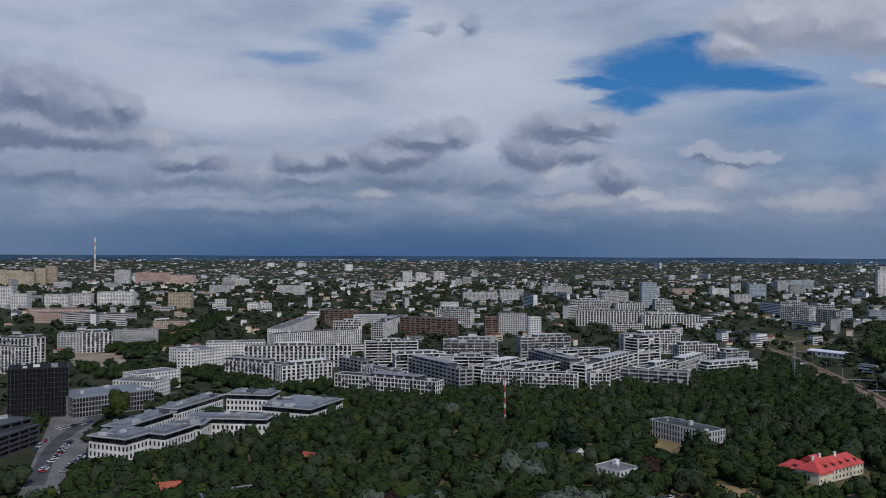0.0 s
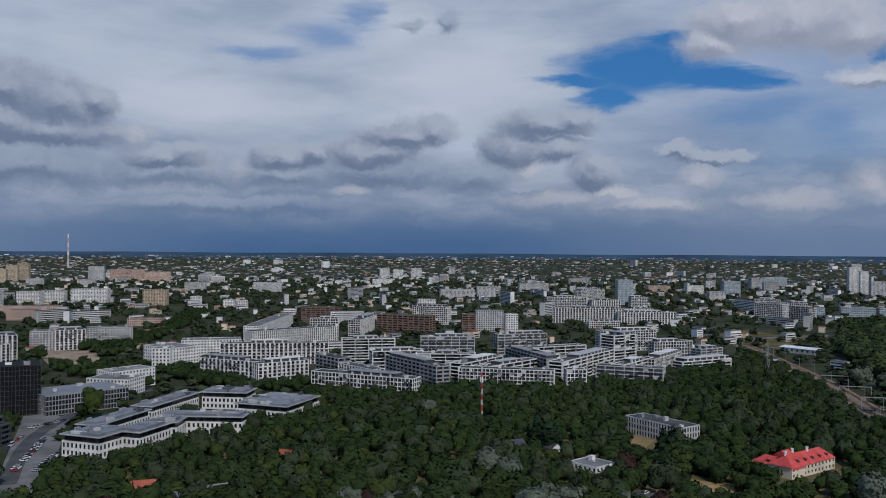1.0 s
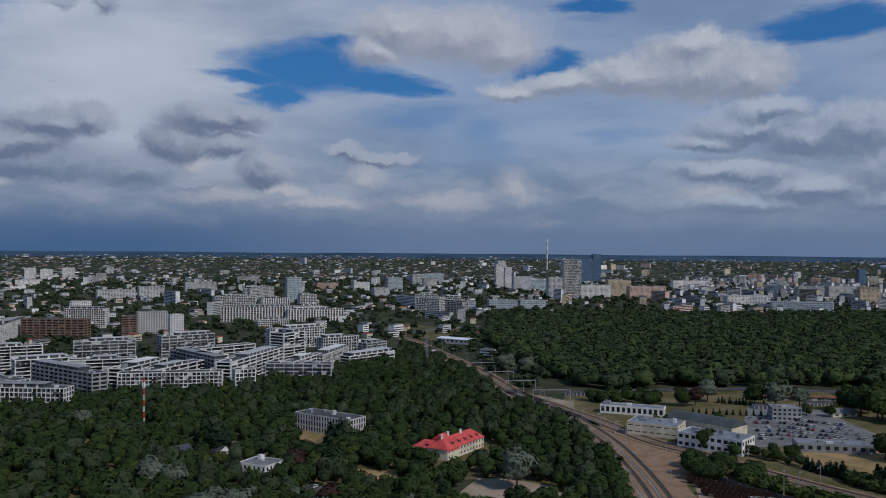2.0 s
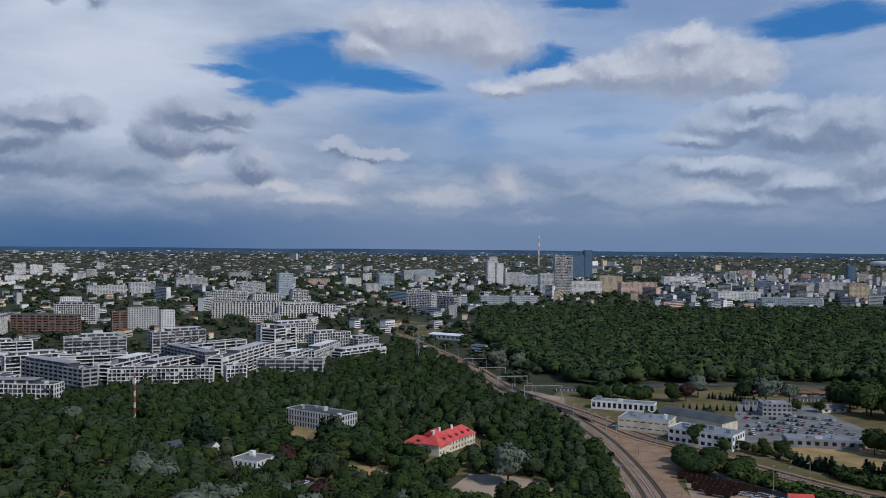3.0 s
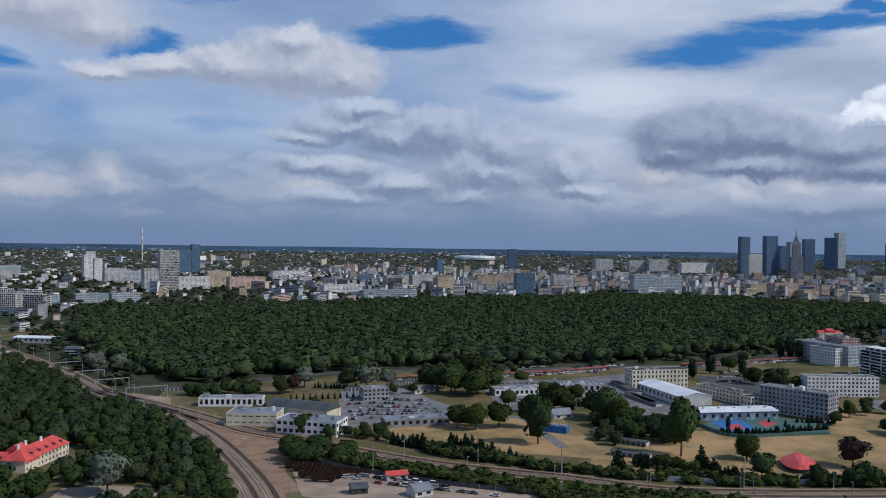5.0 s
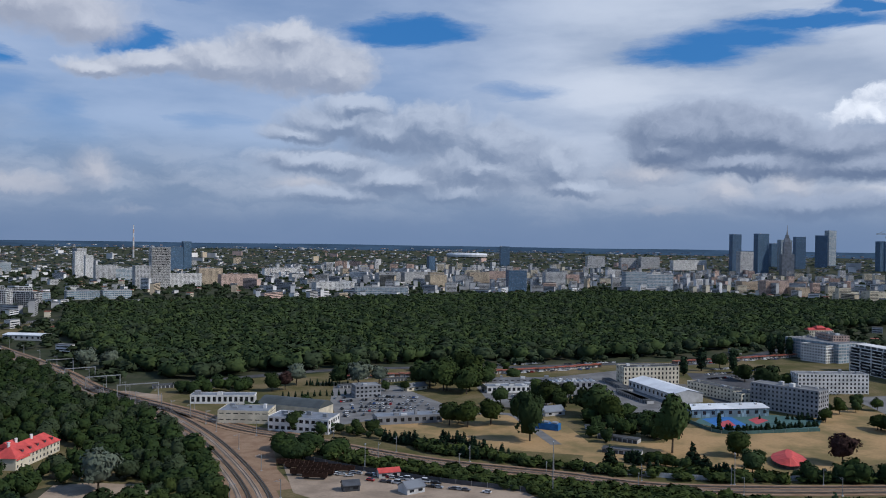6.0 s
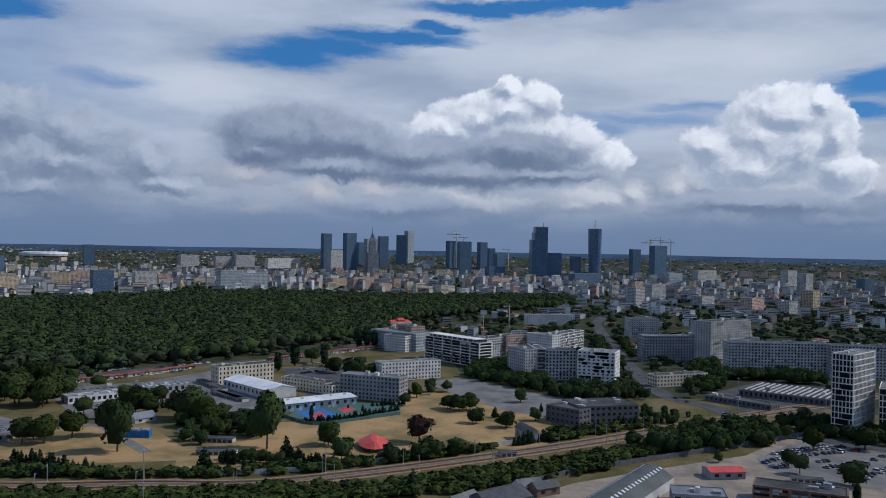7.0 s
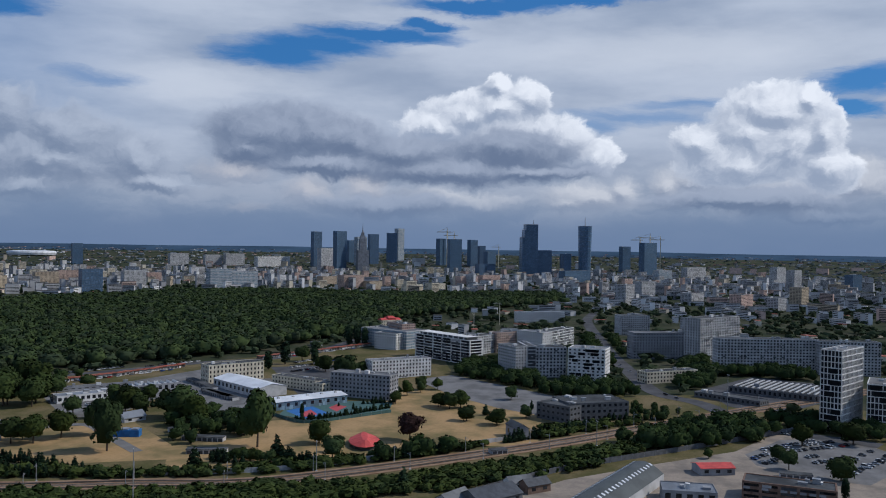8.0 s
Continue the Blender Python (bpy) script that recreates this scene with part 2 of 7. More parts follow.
# ---- materials ----
def surface(name, colour, rough=0.85, vary=0.25, scale=0.35, fine=6.0, bump=0.25, metal=0.0, other=None, island=0.0, thing=0.0, spec=None):
    """A worn surface: a base colour with coarse stains and fine grain, and a little relief."""
    m = bpy.data.materials.new(name)
    m.use_nodes = True
    N = Nodes(m.node_tree)
    where = N.tree.nodes.new("ShaderNodeNewGeometry").outputs["Position"]
    coarse, grain = N.noise(where, scale, 5, 0.6), N.noise(where, fine, 3, 0.6)
    spec = (0.04 if rough > 0.8 else 0.3) if spec is None else spec
    other = other or tuple(c * (1 - vary) * 0.85 for c in colour)
    col = N.mix(N.smooth(coarse, 0.35, 0.68), colour, other)
    col = N.mix(N.math("MULTIPLY", N.smooth(grain, 0.4, 0.75), vary), col, tuple(c * 0.55 for c in colour))
    for amount, value in ((island, N.tree.nodes.new("ShaderNodeNewGeometry").outputs["Random Per Island"]),
                          (thing, N.tree.nodes.new("ShaderNodeObjectInfo").outputs["Random"])):
        if amount:
            hsv = N.tree.nodes.new("ShaderNodeHueSaturation")
            hsv.inputs["Hue"].default_value = 0.5
            N.put(hsv.inputs["Hue"], N.math("MULTIPLY_ADD", value, 0.05 * amount, 0.5 - 0.03 * amount))
            N.put(hsv.inputs["Saturation"], N.math("MULTIPLY_ADD", value, -0.3 * amount, 1 + 0.12 * amount))
            N.put(hsv.inputs["Value"], N.math("MULTIPLY_ADD", N.math("FRACT", N.math("MULTIPLY", value, 7.31)), amount, 1 - amount * 0.5))
            N.put(hsv.inputs["Color"], col)
            col = hsv.outputs[0]
    b = N.tree.nodes.new("ShaderNodeBsdfPrincipled")
    N.put(b.inputs["Base Color"], col)
    b.inputs["Roughness"].default_value, b.inputs["Metallic"].default_value = rough, metal
    b.inputs["Specular IOR Level"].default_value = spec
    if bump:
        bp = N.tree.nodes.new("ShaderNodeBump")
        bp.inputs["Strength"].default_value, bp.inputs["Distance"].default_value = bump, 0.1
        N.put(bp.inputs["Height"], grain)
        N.tree.links.new(bp.outputs[0], b.inputs["Normal"])
    N.tree.links.new(b.outputs[0], N.tree.nodes.new("ShaderNodeOutputMaterial").inputs[0])
    return m


def glazing(name, colour, rough=0.12, vary=3.0):
    """Window glass in front of dim rooms: glossy, and uneven from pane to pane."""
    m = bpy.data.materials.new(name)
    m.use_nodes = True
    N = Nodes(m.node_tree)
    where = N.tree.nodes.new("ShaderNodeNewGeometry").outputs["Position"]
    cell = N.tree.nodes.new("ShaderNodeTexWhiteNoise")
    N.put(cell.inputs["Vector"], N.vec("FLOOR", N.vec("MULTIPLY", where, (0.45, 0.45, 0.34))))
    col = N.mix(N.math("POWER", cell.outputs[0], 3.0), colour, tuple(min(1, c * vary + 0.017 * vary) for c in colour))
    b = N.tree.nodes.new("ShaderNodeBsdfPrincipled")
    N.put(b.inputs["Base Color"], col)
    b.inputs["Roughness"].default_value = rough
    b.inputs["Specular IOR Level"].default_value = 0.35
    N.tree.links.new(b.outputs[0], N.tree.nodes.new("ShaderNodeOutputMaterial").inputs[0])
    return m


MAT = {
    "white": surface("white_render", (0.74, 0.73, 0.71), vary=0.16, scale=0.12, thing=0.10),
    "light": surface("pale_grey_render", (0.52, 0.52, 0.52), vary=0.2, scale=0.12, thing=0.2),
    "grey": surface("grey_concrete", (0.33, 0.335, 0.35), vary=0.25, scale=0.1, thing=0.25),
    "slate": surface("slate_grey_cladding", (0.13, 0.135, 0.145), 0.8, 0.25),
    "bluewall": surface("blue_grey_cladding", (0.105, 0.145, 0.20), 0.45, 0.2, thing=0.5),
    "darksheet": surface("dark_sheet_roof", (0.075, 0.085, 0.085), 0.6, 0.25, 0.1, 2.0),
    # the blue of distance haze is put into this base colour
    "hazy_hill": surface("far_blue_woods", (0.058, 0.098, 0.148), 0.95, 0.25, 0.004, 0.03, 0.0, spec=0.0),
    "dark": surface("dark_cladding", (0.075, 0.08, 0.09), 0.5, 0.3, thing=0.3),
    "black": surface("black_cladding", (0.012, 0.013, 0.015), 0.65, 0.3, thing=0.2, spec=0.08),
    "brown": surface("brown_brick", (0.22, 0.15, 0.115), vary=0.3, thing=0.25),
    "tan": surface("sandy_render", (0.55, 0.45, 0.33), vary=0.2, scale=0.12, thing=0.25),
    "pink": surface("salmon_render", (0.58, 0.43, 0.36), vary=0.2, scale=0.12, thing=0.25),
    "cream": surface("cream_render", (0.66, 0.60, 0.47), vary=0.2, scale=0.12, thing=0.15),
    "glass": glazing("window_glass", (0.012, 0.014, 0.018), 0.12, 1.6),
    # blue tower glass, its colour lifted somewhat to suggest haze
    "blueglass": glazing("blue_curtain_glass", (0.065, 0.115, 0.18), 0.2, 1.9),
    "paleglass": glazing("pale_curtain_glass", (0.12, 0.175, 0.215), 0.15, 2.2),
    "roof": surface("bitumen_roof", (0.105, 0.11, 0.115), 0.9, 0.45, 0.06, 1.2, thing=0.35),
    "palroof": surface("gravel_roof", (0.24, 0.245, 0.25), 0.9, 0.4, 0.06, 1.2, thing=0.3),
    "whiteroof": surface("white_sheet_roof", (0.72, 0.74, 0.76), 0.5, 0.12, 0.08, 1.5),
    "zinc": surface("zinc_roof", (0.20, 0.215, 0.24), 0.45, 0.25, 0.1, 2.0, thing=0.2),
    "redroof": surface("red_tile_roof", (0.60, 0.085, 0.075), 0.7, 0.18, 0.25, 4.0),
    "orange": surface("orange_tile_roof", (0.36, 0.11, 0.06), 0.8, 0.35, 0.2, 3.0, thing=0.3),
    "metal": surface("galvanised_steel", (0.42, 0.43, 0.44), 0.5, 0.2, metal=0.6),
    "redpaint": surface("red_paint", (0.55, 0.06, 0.045), 0.5, 0.2),
    "bluepaint": surface("blue_paint", (0.03, 0.16, 0.42), 0.5, 0.2),
    "leaf": surface("tree_leaves", (0.036, 0.055, 0.017), 0.9, 0.5, 0.12, 1.6, 0.5, other=(0.026, 0.042, 0.015), thing=0.75, spec=0.04),
    "wood_leaf": surface("wood_leaf_leaves", (0.034, 0.055, 0.017), 0.95, 0.4, 0.07, 0.8, 0.3, other=(0.020, 0.034, 0.015), island=0.2, spec=0.04),
    "forest_leaf": surface("forest_leaf_leaves", (0.056, 0.080, 0.029), 0.95, 0.4, 0.06, 0.7, 0.2, other=(0.019, 0.034, 0.017), island=0.2, spec=0.04),
    "lime_leaf": surface("lime_leaf_leaves", (0.052, 0.072, 0.020), 0.95, 0.4, 0.06, 0.8, 0.3, other=(0.032, 0.048, 0.018), island=0.2, spec=0.04),
    "dull_leaf": surface("dull_leaf_leaves", (0.047, 0.066, 0.034), 0.95, 0.4, 0.07, 0.8, 0.3, other=(0.028, 0.038, 0.020), island=0.25, spec=0.04),
    # leaf green lightened and blued, so that far trees look hazy
    "hazy_leaf": surface("far_dark_leaves", (0.056, 0.084, 0.082), 0.95, 0.3, 0.02, 0.5, 0.3, other=(0.044, 0.068, 0.070), island=0.5, spec=0.03),
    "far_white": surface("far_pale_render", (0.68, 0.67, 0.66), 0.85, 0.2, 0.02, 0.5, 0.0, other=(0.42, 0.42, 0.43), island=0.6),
    "silver_leaf": surface("silver_willow_leaves", (0.13, 0.155, 0.115), 0.9, 0.4, 0.3, 2.0, 0.4, spec=0.04),
    "fir_leaf": surface("conifer_needles", (0.022, 0.042, 0.022), 0.9, 0.5, 0.3, 2.0, 0.4, thing=0.4, spec=0.04),
    "copper_leaf": surface("copper_leaves", (0.06, 0.035, 0.03), 0.9, 0.5, 0.3, 2.0, 0.4, spec=0.04),
    "bark": surface("bark", (0.10, 0.08, 0.06), 0.95, 0.4, 1.0, 8.0),
    "grass": surface("rough_grass", (0.085, 0.082, 0.032), 0.95, 0.5, 0.03, 0.7, 0.4, other=(0.19, 0.145, 0.08)),
    "dry": surface("dry_grass", (0.40, 0.262, 0.13), 0.95, 0.35, 0.03, 0.5, 0.3, other=(0.17, 0.14, 0.065)),
    "dirt": surface("trodden_dirt", (0.33, 0.275, 0.22), 0.95, 0.35, 0.06, 0.9, 0.3, other=(0.19, 0.165, 0.14)),
    "sand": surface("bare_sand", (0.38, 0.295, 0.22), 0.95, 0.3, 0.05, 0.8, 0.3),
    "asphalt": surface("worn_asphalt", (0.105, 0.105, 0.11), 0.9, 0.3, 0.05, 1.5, 0.2),
    "paving": surface("pale_paving", (0.21, 0.205, 0.20), 0.9, 0.3, 0.05, 1.5, 0.2),
    "ballast": surface("rail_ballast", (0.30, 0.205, 0.135), 0.95, 0.45, 0.12, 2.0, 0.5, other=(0.22, 0.135, 0.085)),
    "rail": surface("rail_steel", (0.25, 0.22, 0.2), 0.4, 0.3, metal=0.7),
    "ground": surface("town_ground", (0.034, 0.044, 0.022), 0.95, 0.5, 0.02, 0.2, 0.3, other=(0.075, 0.073, 0.048)),
    "tyre": surface("tyre_rubber", (0.02, 0.02, 0.02), 0.8, 0.2),
    "court_blue": surface("blue_sports_surface", (0.04, 0.16, 0.42), 0.8, 0.12),
    "court_red": surface("red_sports_surface", (0.48, 0.08, 0.09), 0.8, 0.12),
    "court_green": surface("green_sports_surface", (0.07, 0.14, 0.13), 0.8, 0.12),
    "wagon": surface("rusty_wagon", (0.055, 0.032, 0.024), 0.9, 0.4, 0.6, 4.0),
}


# ---- mesh helpers ----
class Shape:
    """Collects boxes and faces for one mesh."""

    def __init__(self):
        self.v, self.f = [], []

    def face(self, *points):
        n = len(self.v)
        self.v += points
        self.f.append(tuple(range(n, n + len(points))))
        return self

    def box(self, x0, x1, y0, y1, z0, z1):
        n = len(self.v)
        self.v += [(x0, y0, z0), (x1, y0, z0), (x1, y1, z0), (x0, y1, z0), (x0, y0, z1), (x1, y0, z1), (x1, y1, z1), (x0, y1, z1)]
        self.f += [tuple(n + i for i in q) for q in ((3, 2, 1, 0), (4, 5, 6, 7), (0, 1, 5, 4), (1, 2, 6, 5), (2, 3, 7, 6), (3, 0, 4, 7))]
        return self

    def ring(self, x0, x1, y0, y1, z0, z1, t):
        """Four boxes round a rectangle, t thick, mitre-free."""
        self.box(x0, x1, y0, y0 + t, z0, z1).box(x0, x1, y1 - t, y1, z0, z1)
        return self.box(x0, x0 + t, y0 + t, y1 - t, z0, z1).box(x1 - t, x1, y0 + t, y1 - t, z0, z1)

    def tube(self, a, b, r0, r1=None, sides=7):
        a, b, r1 = Vector(a), Vector(b), r0 if r1 is None else r1
        q = (b - a).to_track_quat("Z", "Y")
        n = len(self.v)
        for p, r in ((a, r0), (b, r1)):
            for i in range(sides):
                s = 2 * math.pi * i / sides
                self.v.append(tuple(p + q @ Vector((r * math.cos(s), r * math.sin(s), 0))))
        for i in range(sides):
            j = (i + 1) % sides
            self.f.append((n + i, n + j, n + sides + j, n + sides + i))
        self.f += [tuple(n + sides - 1 - i for i in range(sides)), tuple(n + sides + i for i in range(sides))]
        return self

    def prism(self, outline, z0, z1):
        n, k = len(self.v), len(outline)
        self.v += [(x, y, z0) for x, y in outline] + [(x, y, z1) for x, y in outline]
        self.f += [tuple(n + k - 1 - i for i in range(k)), tuple(n + k + i for i in range(k))]
        self.f += [(n + i, n + (i + 1) % k, n + k + (i + 1) % k, n + k + i) for i in range(k)]
        return self


def mesh(name, shape, material):
    me = bpy.data.meshes.new(name)
    me.from_pydata(shape.v, [], shape.f)
    me.materials.append(MAT[material])
    me.update()
    return me


def part(name, shape, material, parent, label="", kind=""):
    ob = new(name, mesh(name, shape, material))
    ob.parent = parent
    return tagged(ob, label, "", "", kind)


def root(name, x, y, turn=0.0, z=0.0, label="", category="", group=""):
    ob = new(name)
    ob.empty_display_size = 0.5
    ob.matrix_basis = pose(x, y, z, 0, 0, turn)
    return tagged(ob, label, category, group)


def ground_z(r):
    """The land is flat, and an added rise to far hills lifts the horizon."""
    return 94.0 * max(0.0, (r - 3000.0) / 1900.0) ** 2


FOOT = []  # what stands on the ground: middle, turn and half sizes, so that no tree grows there


def footprint(x, y, turn, x0, x1, y0, y1):
    c, s = math.cos(radians(turn)), math.sin(radians(turn))
    mx, my = (x0 + x1) / 2, (y0 + y1) / 2
    FOOT.append((x + mx * c - my * s, y + mx * s + my * c, c, s, (x1 - x0) / 2, (y1 - y0) / 2))


# ---- buildings ----
# storey, spandrel, bay, pier, how far the frame stands out; wall, glass and roof; balconies; words
STYLE = {
    "grid": (3.1, 0.65, 3.4, 0.55, 0.6, "white", "glass", "roof", 0.35, "white-rendered apartment block with a grid of deep window bays"),
    "bw": (3.0, 0.4, 4.6, 1.7, 0.6, "white", "black", "roof", 0.5, "apartment block striped in white and dark vertical bays"),
    "bands": (3.1, 0.75, 14.0, 0.6, 1.2, "white", "glass", "roof", 0.3, "terraced apartment block with long white balcony bands"),
    "greybands": (3.1, 1.2, 7.0, 1.2, 0.9, "grey", "glass", "roof", 0.3, "grey apartment block with long balcony bands"),
    "darkbands": (3.1, 0.9, 9.0, 0.8, 0.9, "light", "dark", "roof", 0.4, "dark apartment block with pale balcony edges"),
    "punched": (3.1, 1.5, 3.2, 1.7, 0.22, "white", "glass", "palroof", 0.0, "pale office block with rows of punched windows"),
    "greypunched": (3.1, 1.5, 3.2, 1.6, 0.22, "grey", "glass", "palroof", 0.0, "grey concrete slab block with rows of windows"),
    "campus": (3.6, 1.7, 3.0, 1.5, 0.22, "white", "glass", "zinc", 0.0, "white office building with a set-back zinc roof"),
    "zigzag": (3.5, 0.9, 2.3, 1.0, 0.35, "light", "glass", "roof", 0.0, "low slab school building with white fins and a dark flat roof"),
    "fins": (3.2, 0.35, 2.6, 1.0, 0.6, "white", "dark", "roof", 0.0, "apartment block with tall white fins on dark bays"),
    "glass": (3.6, 0.7, 2.2, 0.35, 0.2, "grey", "glass", "zinc", 0.0, "low glass office building with a metal roof"),
    "darkterrace": (3.4, 0.8, 9.0, 0.6, 1.3, "dark", "glass", "dark", 0.0, "dark terraced office building with deep floor ledges"),
    "black": (3.4, 0.12, 2.4, 0.2, 0.3, "dark", "black", "black", 0.0, "black cube-shaped office building with dark upright fins"),
    "brown": (3.1, 1.3, 8.0, 1.5, 0.8, "brown", "glass", "roof", 0.4, "brown brick apartment block with pale balconies"),
    "tan": (2.9, 1.4, 3.2, 1.6, 0.2, "tan", "glass", "roof", 0.3, "sandy-coloured panel apartment block"),
    "pink": (2.9, 1.4, 3.2, 1.6, 0.2, "pink", "glass", "roof", 0.3, "salmon-coloured panel apartment block"),
    "whitepanel": (2.9, 1.4, 3.2, 1.5, 0.2, "white", "glass", "roof", 0.3, "white panel apartment block"),
    "greypanel": (2.9, 1.35, 3.2, 1.5, 0.25, "light", "glass", "roof", 0.3, "pale grey panel apartment block with rows of loggias"),
    "cream": (3.4, 1.6, 3.4, 1.9, 0.2, "cream", "glass", "roof", 0.0, "cream-coloured old brick building with tall windows"),
    "tower": (3.8, 0.6, 3.0, 0.35, 0.2, "bluewall", "blueglass", "dark", 0.0, "blue glass office tower in the city centre"),
    "paletower": (3.8, 1.0, 3.0, 0.5, 0.2, "light", "paleglass", "palroof", 0.0, "pale glass office tower in the city centre"),
    "office": (3.6, 1.1, 3.6, 0.6, 0.25, "light", "paleglass", "palroof", 0.0, "modern office block with pale bands and glass"),
    "lattice": (3.8, 0.6, 2.3, 0.5, 0.5, "white", "glass", "palroof", 0.0, "slim white-framed office tower with a grid of windows"),
    "patch": (3.2, 1.7, 4.0, 2.3, 0.25, "white", "glass", "palroof", 0.0, "white office block with scattered dark panels"),
    "darkshed": (4.2, 2.2, 4.0, 2.0, 0.2, "slate", "glass", "roof", 0.0, "low dark grey building with a flat roof"),
    "shed": (4.2, 2.6, 5.0, 2.4, 0.15, "grey", "glass", "zinc", 0.0, "grey industrial hall with a flat metal roof"),
    "whiteshed": (4.2, 2.4, 4.0, 1.6, 0.15, "white", "glass", "zinc", 0.0, "long low white workshop with a row of windows"),
    "yellowshed": (5.0, 3.4, 5.0, 1.6, 0.15, "cream", "glass", "zinc", 0.0, "low workshop hall with cream walls and a grey roof"),
}


NAMES = {"darkterrace": "office_building", "zigzag": "school_building", "patch": "office_building", "darkshed": "workshop", "punched": "office_building", "campus": "office_building", "glass": "office_building", "office": "office_building", "black": "office_building", "lattice": "office_tower", "tower": "office_tower",
         "paletower": "office_tower", "whitepanel": "panel_block", "greypanel": "panel_block", "tan": "panel_block", "pink": "panel_block", "greypunched": "slab_building", "cream": "old_building",
         "shed": "workshop", "whiteshed": "workshop", "yellowshed": "workshop"}


def block(x, y, turn, w, d, h, style, detail=2, name="", roof="", base=None, group="", label=""):
    """A building whose front edge, w wide, has its middle at x, y; it reaches d back from there. It has a dark glazed core, and
    round it the frame of spandrels and piers that the windows sit in, a parapet, and things on the roof."""
    storey, sill, bay, pier, out, wall, glass, top, balcony, words = STYLE[style]
    rnd = random.Random(round(x * 7 + y * 13 + h))
    z = ground_z(math.hypot(x, y)) if base is None else base
    storeys = max(1, round(h / storey))
    storey = h / storeys
    r = root(name or NAMES.get(style, "apartment_building"), x, y, turn, z, label or words, "building", group)
    footprint(x, y, turn, -w / 2, w / 2, 0, d)
    x0, x1, y0, y1 = -w / 2, w / 2, 0.0, d
    part("core", Shape().box(x0 + out, x1 - out, y0 + out, y1 - out, -0.3, h - 0.15), glass, r, "dark window glass behind the frame")
    frames = []
    for s in range(storeys + 1):
        low, high = max(-0.25, s * storey - sill * 0.35), min(h + 0.5, s * storey + sill * 0.65)
        frames.append(Shape().ring(x0, x1, y0, y1, low, high, out + 0.05))
    sides = []
    for a0, a1, across in ((x0, x1, True), (y0, y1, False)):
        n = max(1, round((a1 - a0) / bay))
        for far in (False, True):
            p = Shape()
            for i in range(n + 1):
                c = a0 + (a1 - a0) * i / n
                lo, hi = max(a0 + 0.02, c - pier / 2), min(a1 - 0.02, c + pier / 2)
                if across:
                    p.box(lo, hi, (y1 - out if far else y0 + 0.03), (y1 - 0.03 if far else y0 + out), 0, h)
                else:
                    p.box((x1 - out if far else x0 + 0.03), (x1 - 0.03 if far else x0 + out), lo, hi, 0, h)
            sides.append(p)
    if detail >= 2:
        for s in frames:
            part("spandrel", s, wall, r)
        screen = Shape()
        for s in sides:
            n = len(screen.v)
            screen.v += s.v
            screen.f += [tuple(n + i for i in q) for q in s.f]
        part("facade_screen", screen, wall, r, "upright piers between the windows", "stuff")
    else:
        whole = Shape()
        for s in frames + sides:
            n = len(whole.v)
            whole.v += s.v
            whole.f += [tuple(n + i for i in q) for q in s.f]
        part("facade", whole, wall, r, "", "stuff")
    part("roof", Shape().box(x0 + out + 0.06, x1 - out - 0.06, y0 + out + 0.06, y1 - out - 0.06, h - 0.14, h + 0.12), roof or top, r, "flat roof with a parapet")
    if detail >= 1:
        for i in range(min(4, 1 + int(w * d / 200)) if detail == 2 else 1):
            bw, bd, bh = rnd.uniform(1.5, 4.5), rnd.uniform(1.5, 3.5), rnd.uniform(0.8, 2.8)
            if w < bw + 4 or d < bd + 4:
                continue
            bx, by = rnd.uniform(x0 + 2, x1 - 2 - bw), rnd.uniform(y0 + 2, y1 - 2 - bd)
            part("roof_unit", Shape().box(bx, bx + bw, by, by + bd, h + 0.1, h + bh).box(bx - 0.1, bx + bw + 0.1, by - 0.1, by + bd + 0.1, h + bh, h + bh + 0.15),
                 rnd.choice(("light", "grey", "metal", "white")), r, "small plant box on the roof")
    if style in ("grid", "bw", "bands", "darkbands", "brown") and detail >= 1:
        fill = {"dark": Shape(), "light": Shape(), wall: Shape()}
        n = max(1, round(w / bay))
        for s in range(storeys):
            for i in range(n):
                t = rnd.random()
                if t < (0.34 if style == "bw" else 0.4):
                    c0 = x0 + w * i / n + pier / 2
                    c1 = c0 + (w / n - pier) * rnd.choice((0.45, 0.6, 1.0))
                    if c1 - c0 > 0.5:
                        fill["dark" if t < 0.33 else "light" if t < 0.37 else wall].box(c0, c1, y0 + out * 0.35, y0 + out * 0.6, s * storey + 0.2, (s + 1) * storey - 0.2)
        for key, s in fill.items():
            if s.v:
                part("infill", s, key, r, "panels between the windows", "stuff")
    if style in ("patch", "lattice"):
        for i in range(22 if style == "patch" else 9):
            pw, ps = rnd.uniform(2.0, 7.0), rnd.randrange(storeys)
            px0 = rnd.uniform(x0 + 1, x1 - 1 - pw)
            part("dark_panel", Shape().box(px0, px0 + pw, y0 - 0.12, y0 + 0.05, ps * storey + 0.3, (ps + 1) * storey - 0.3), "black", r, "flush dark panel")
    if style == "campus":
        h += rnd.uniform(0, 0.5)
        part("top_storey", Shape().box(x0 + 1.0, x1 - 1.0, y0 + 1.0, y1 - 1.0, h + 0.1, h + 3.2), "glass", r, "set-back glazed top storey")
        canopy = part("canopy_roof", Shape().box(x0 - 0.9, x1 + 0.9, y0 - 0.9, y1 + 0.9, h + 3.2, h + 3.75), "zinc", r, "overhanging dark zinc roof")
        part("roof_edge", Shape().ring(x0 - 0.95, x1 + 0.95, y0 - 0.95, y1 + 0.95, h + 3.5, h + 3.95, 0.3), "light", canopy, "pale sheet edge of the roof")
        part("roof_deck", Shape().box(x0 + 2.5, x1 - 2.5, y0 + 2.5, y1 - 2.5, h + 3.75, h + 4.9), "zinc", canopy, "raised middle of the zinc roof")
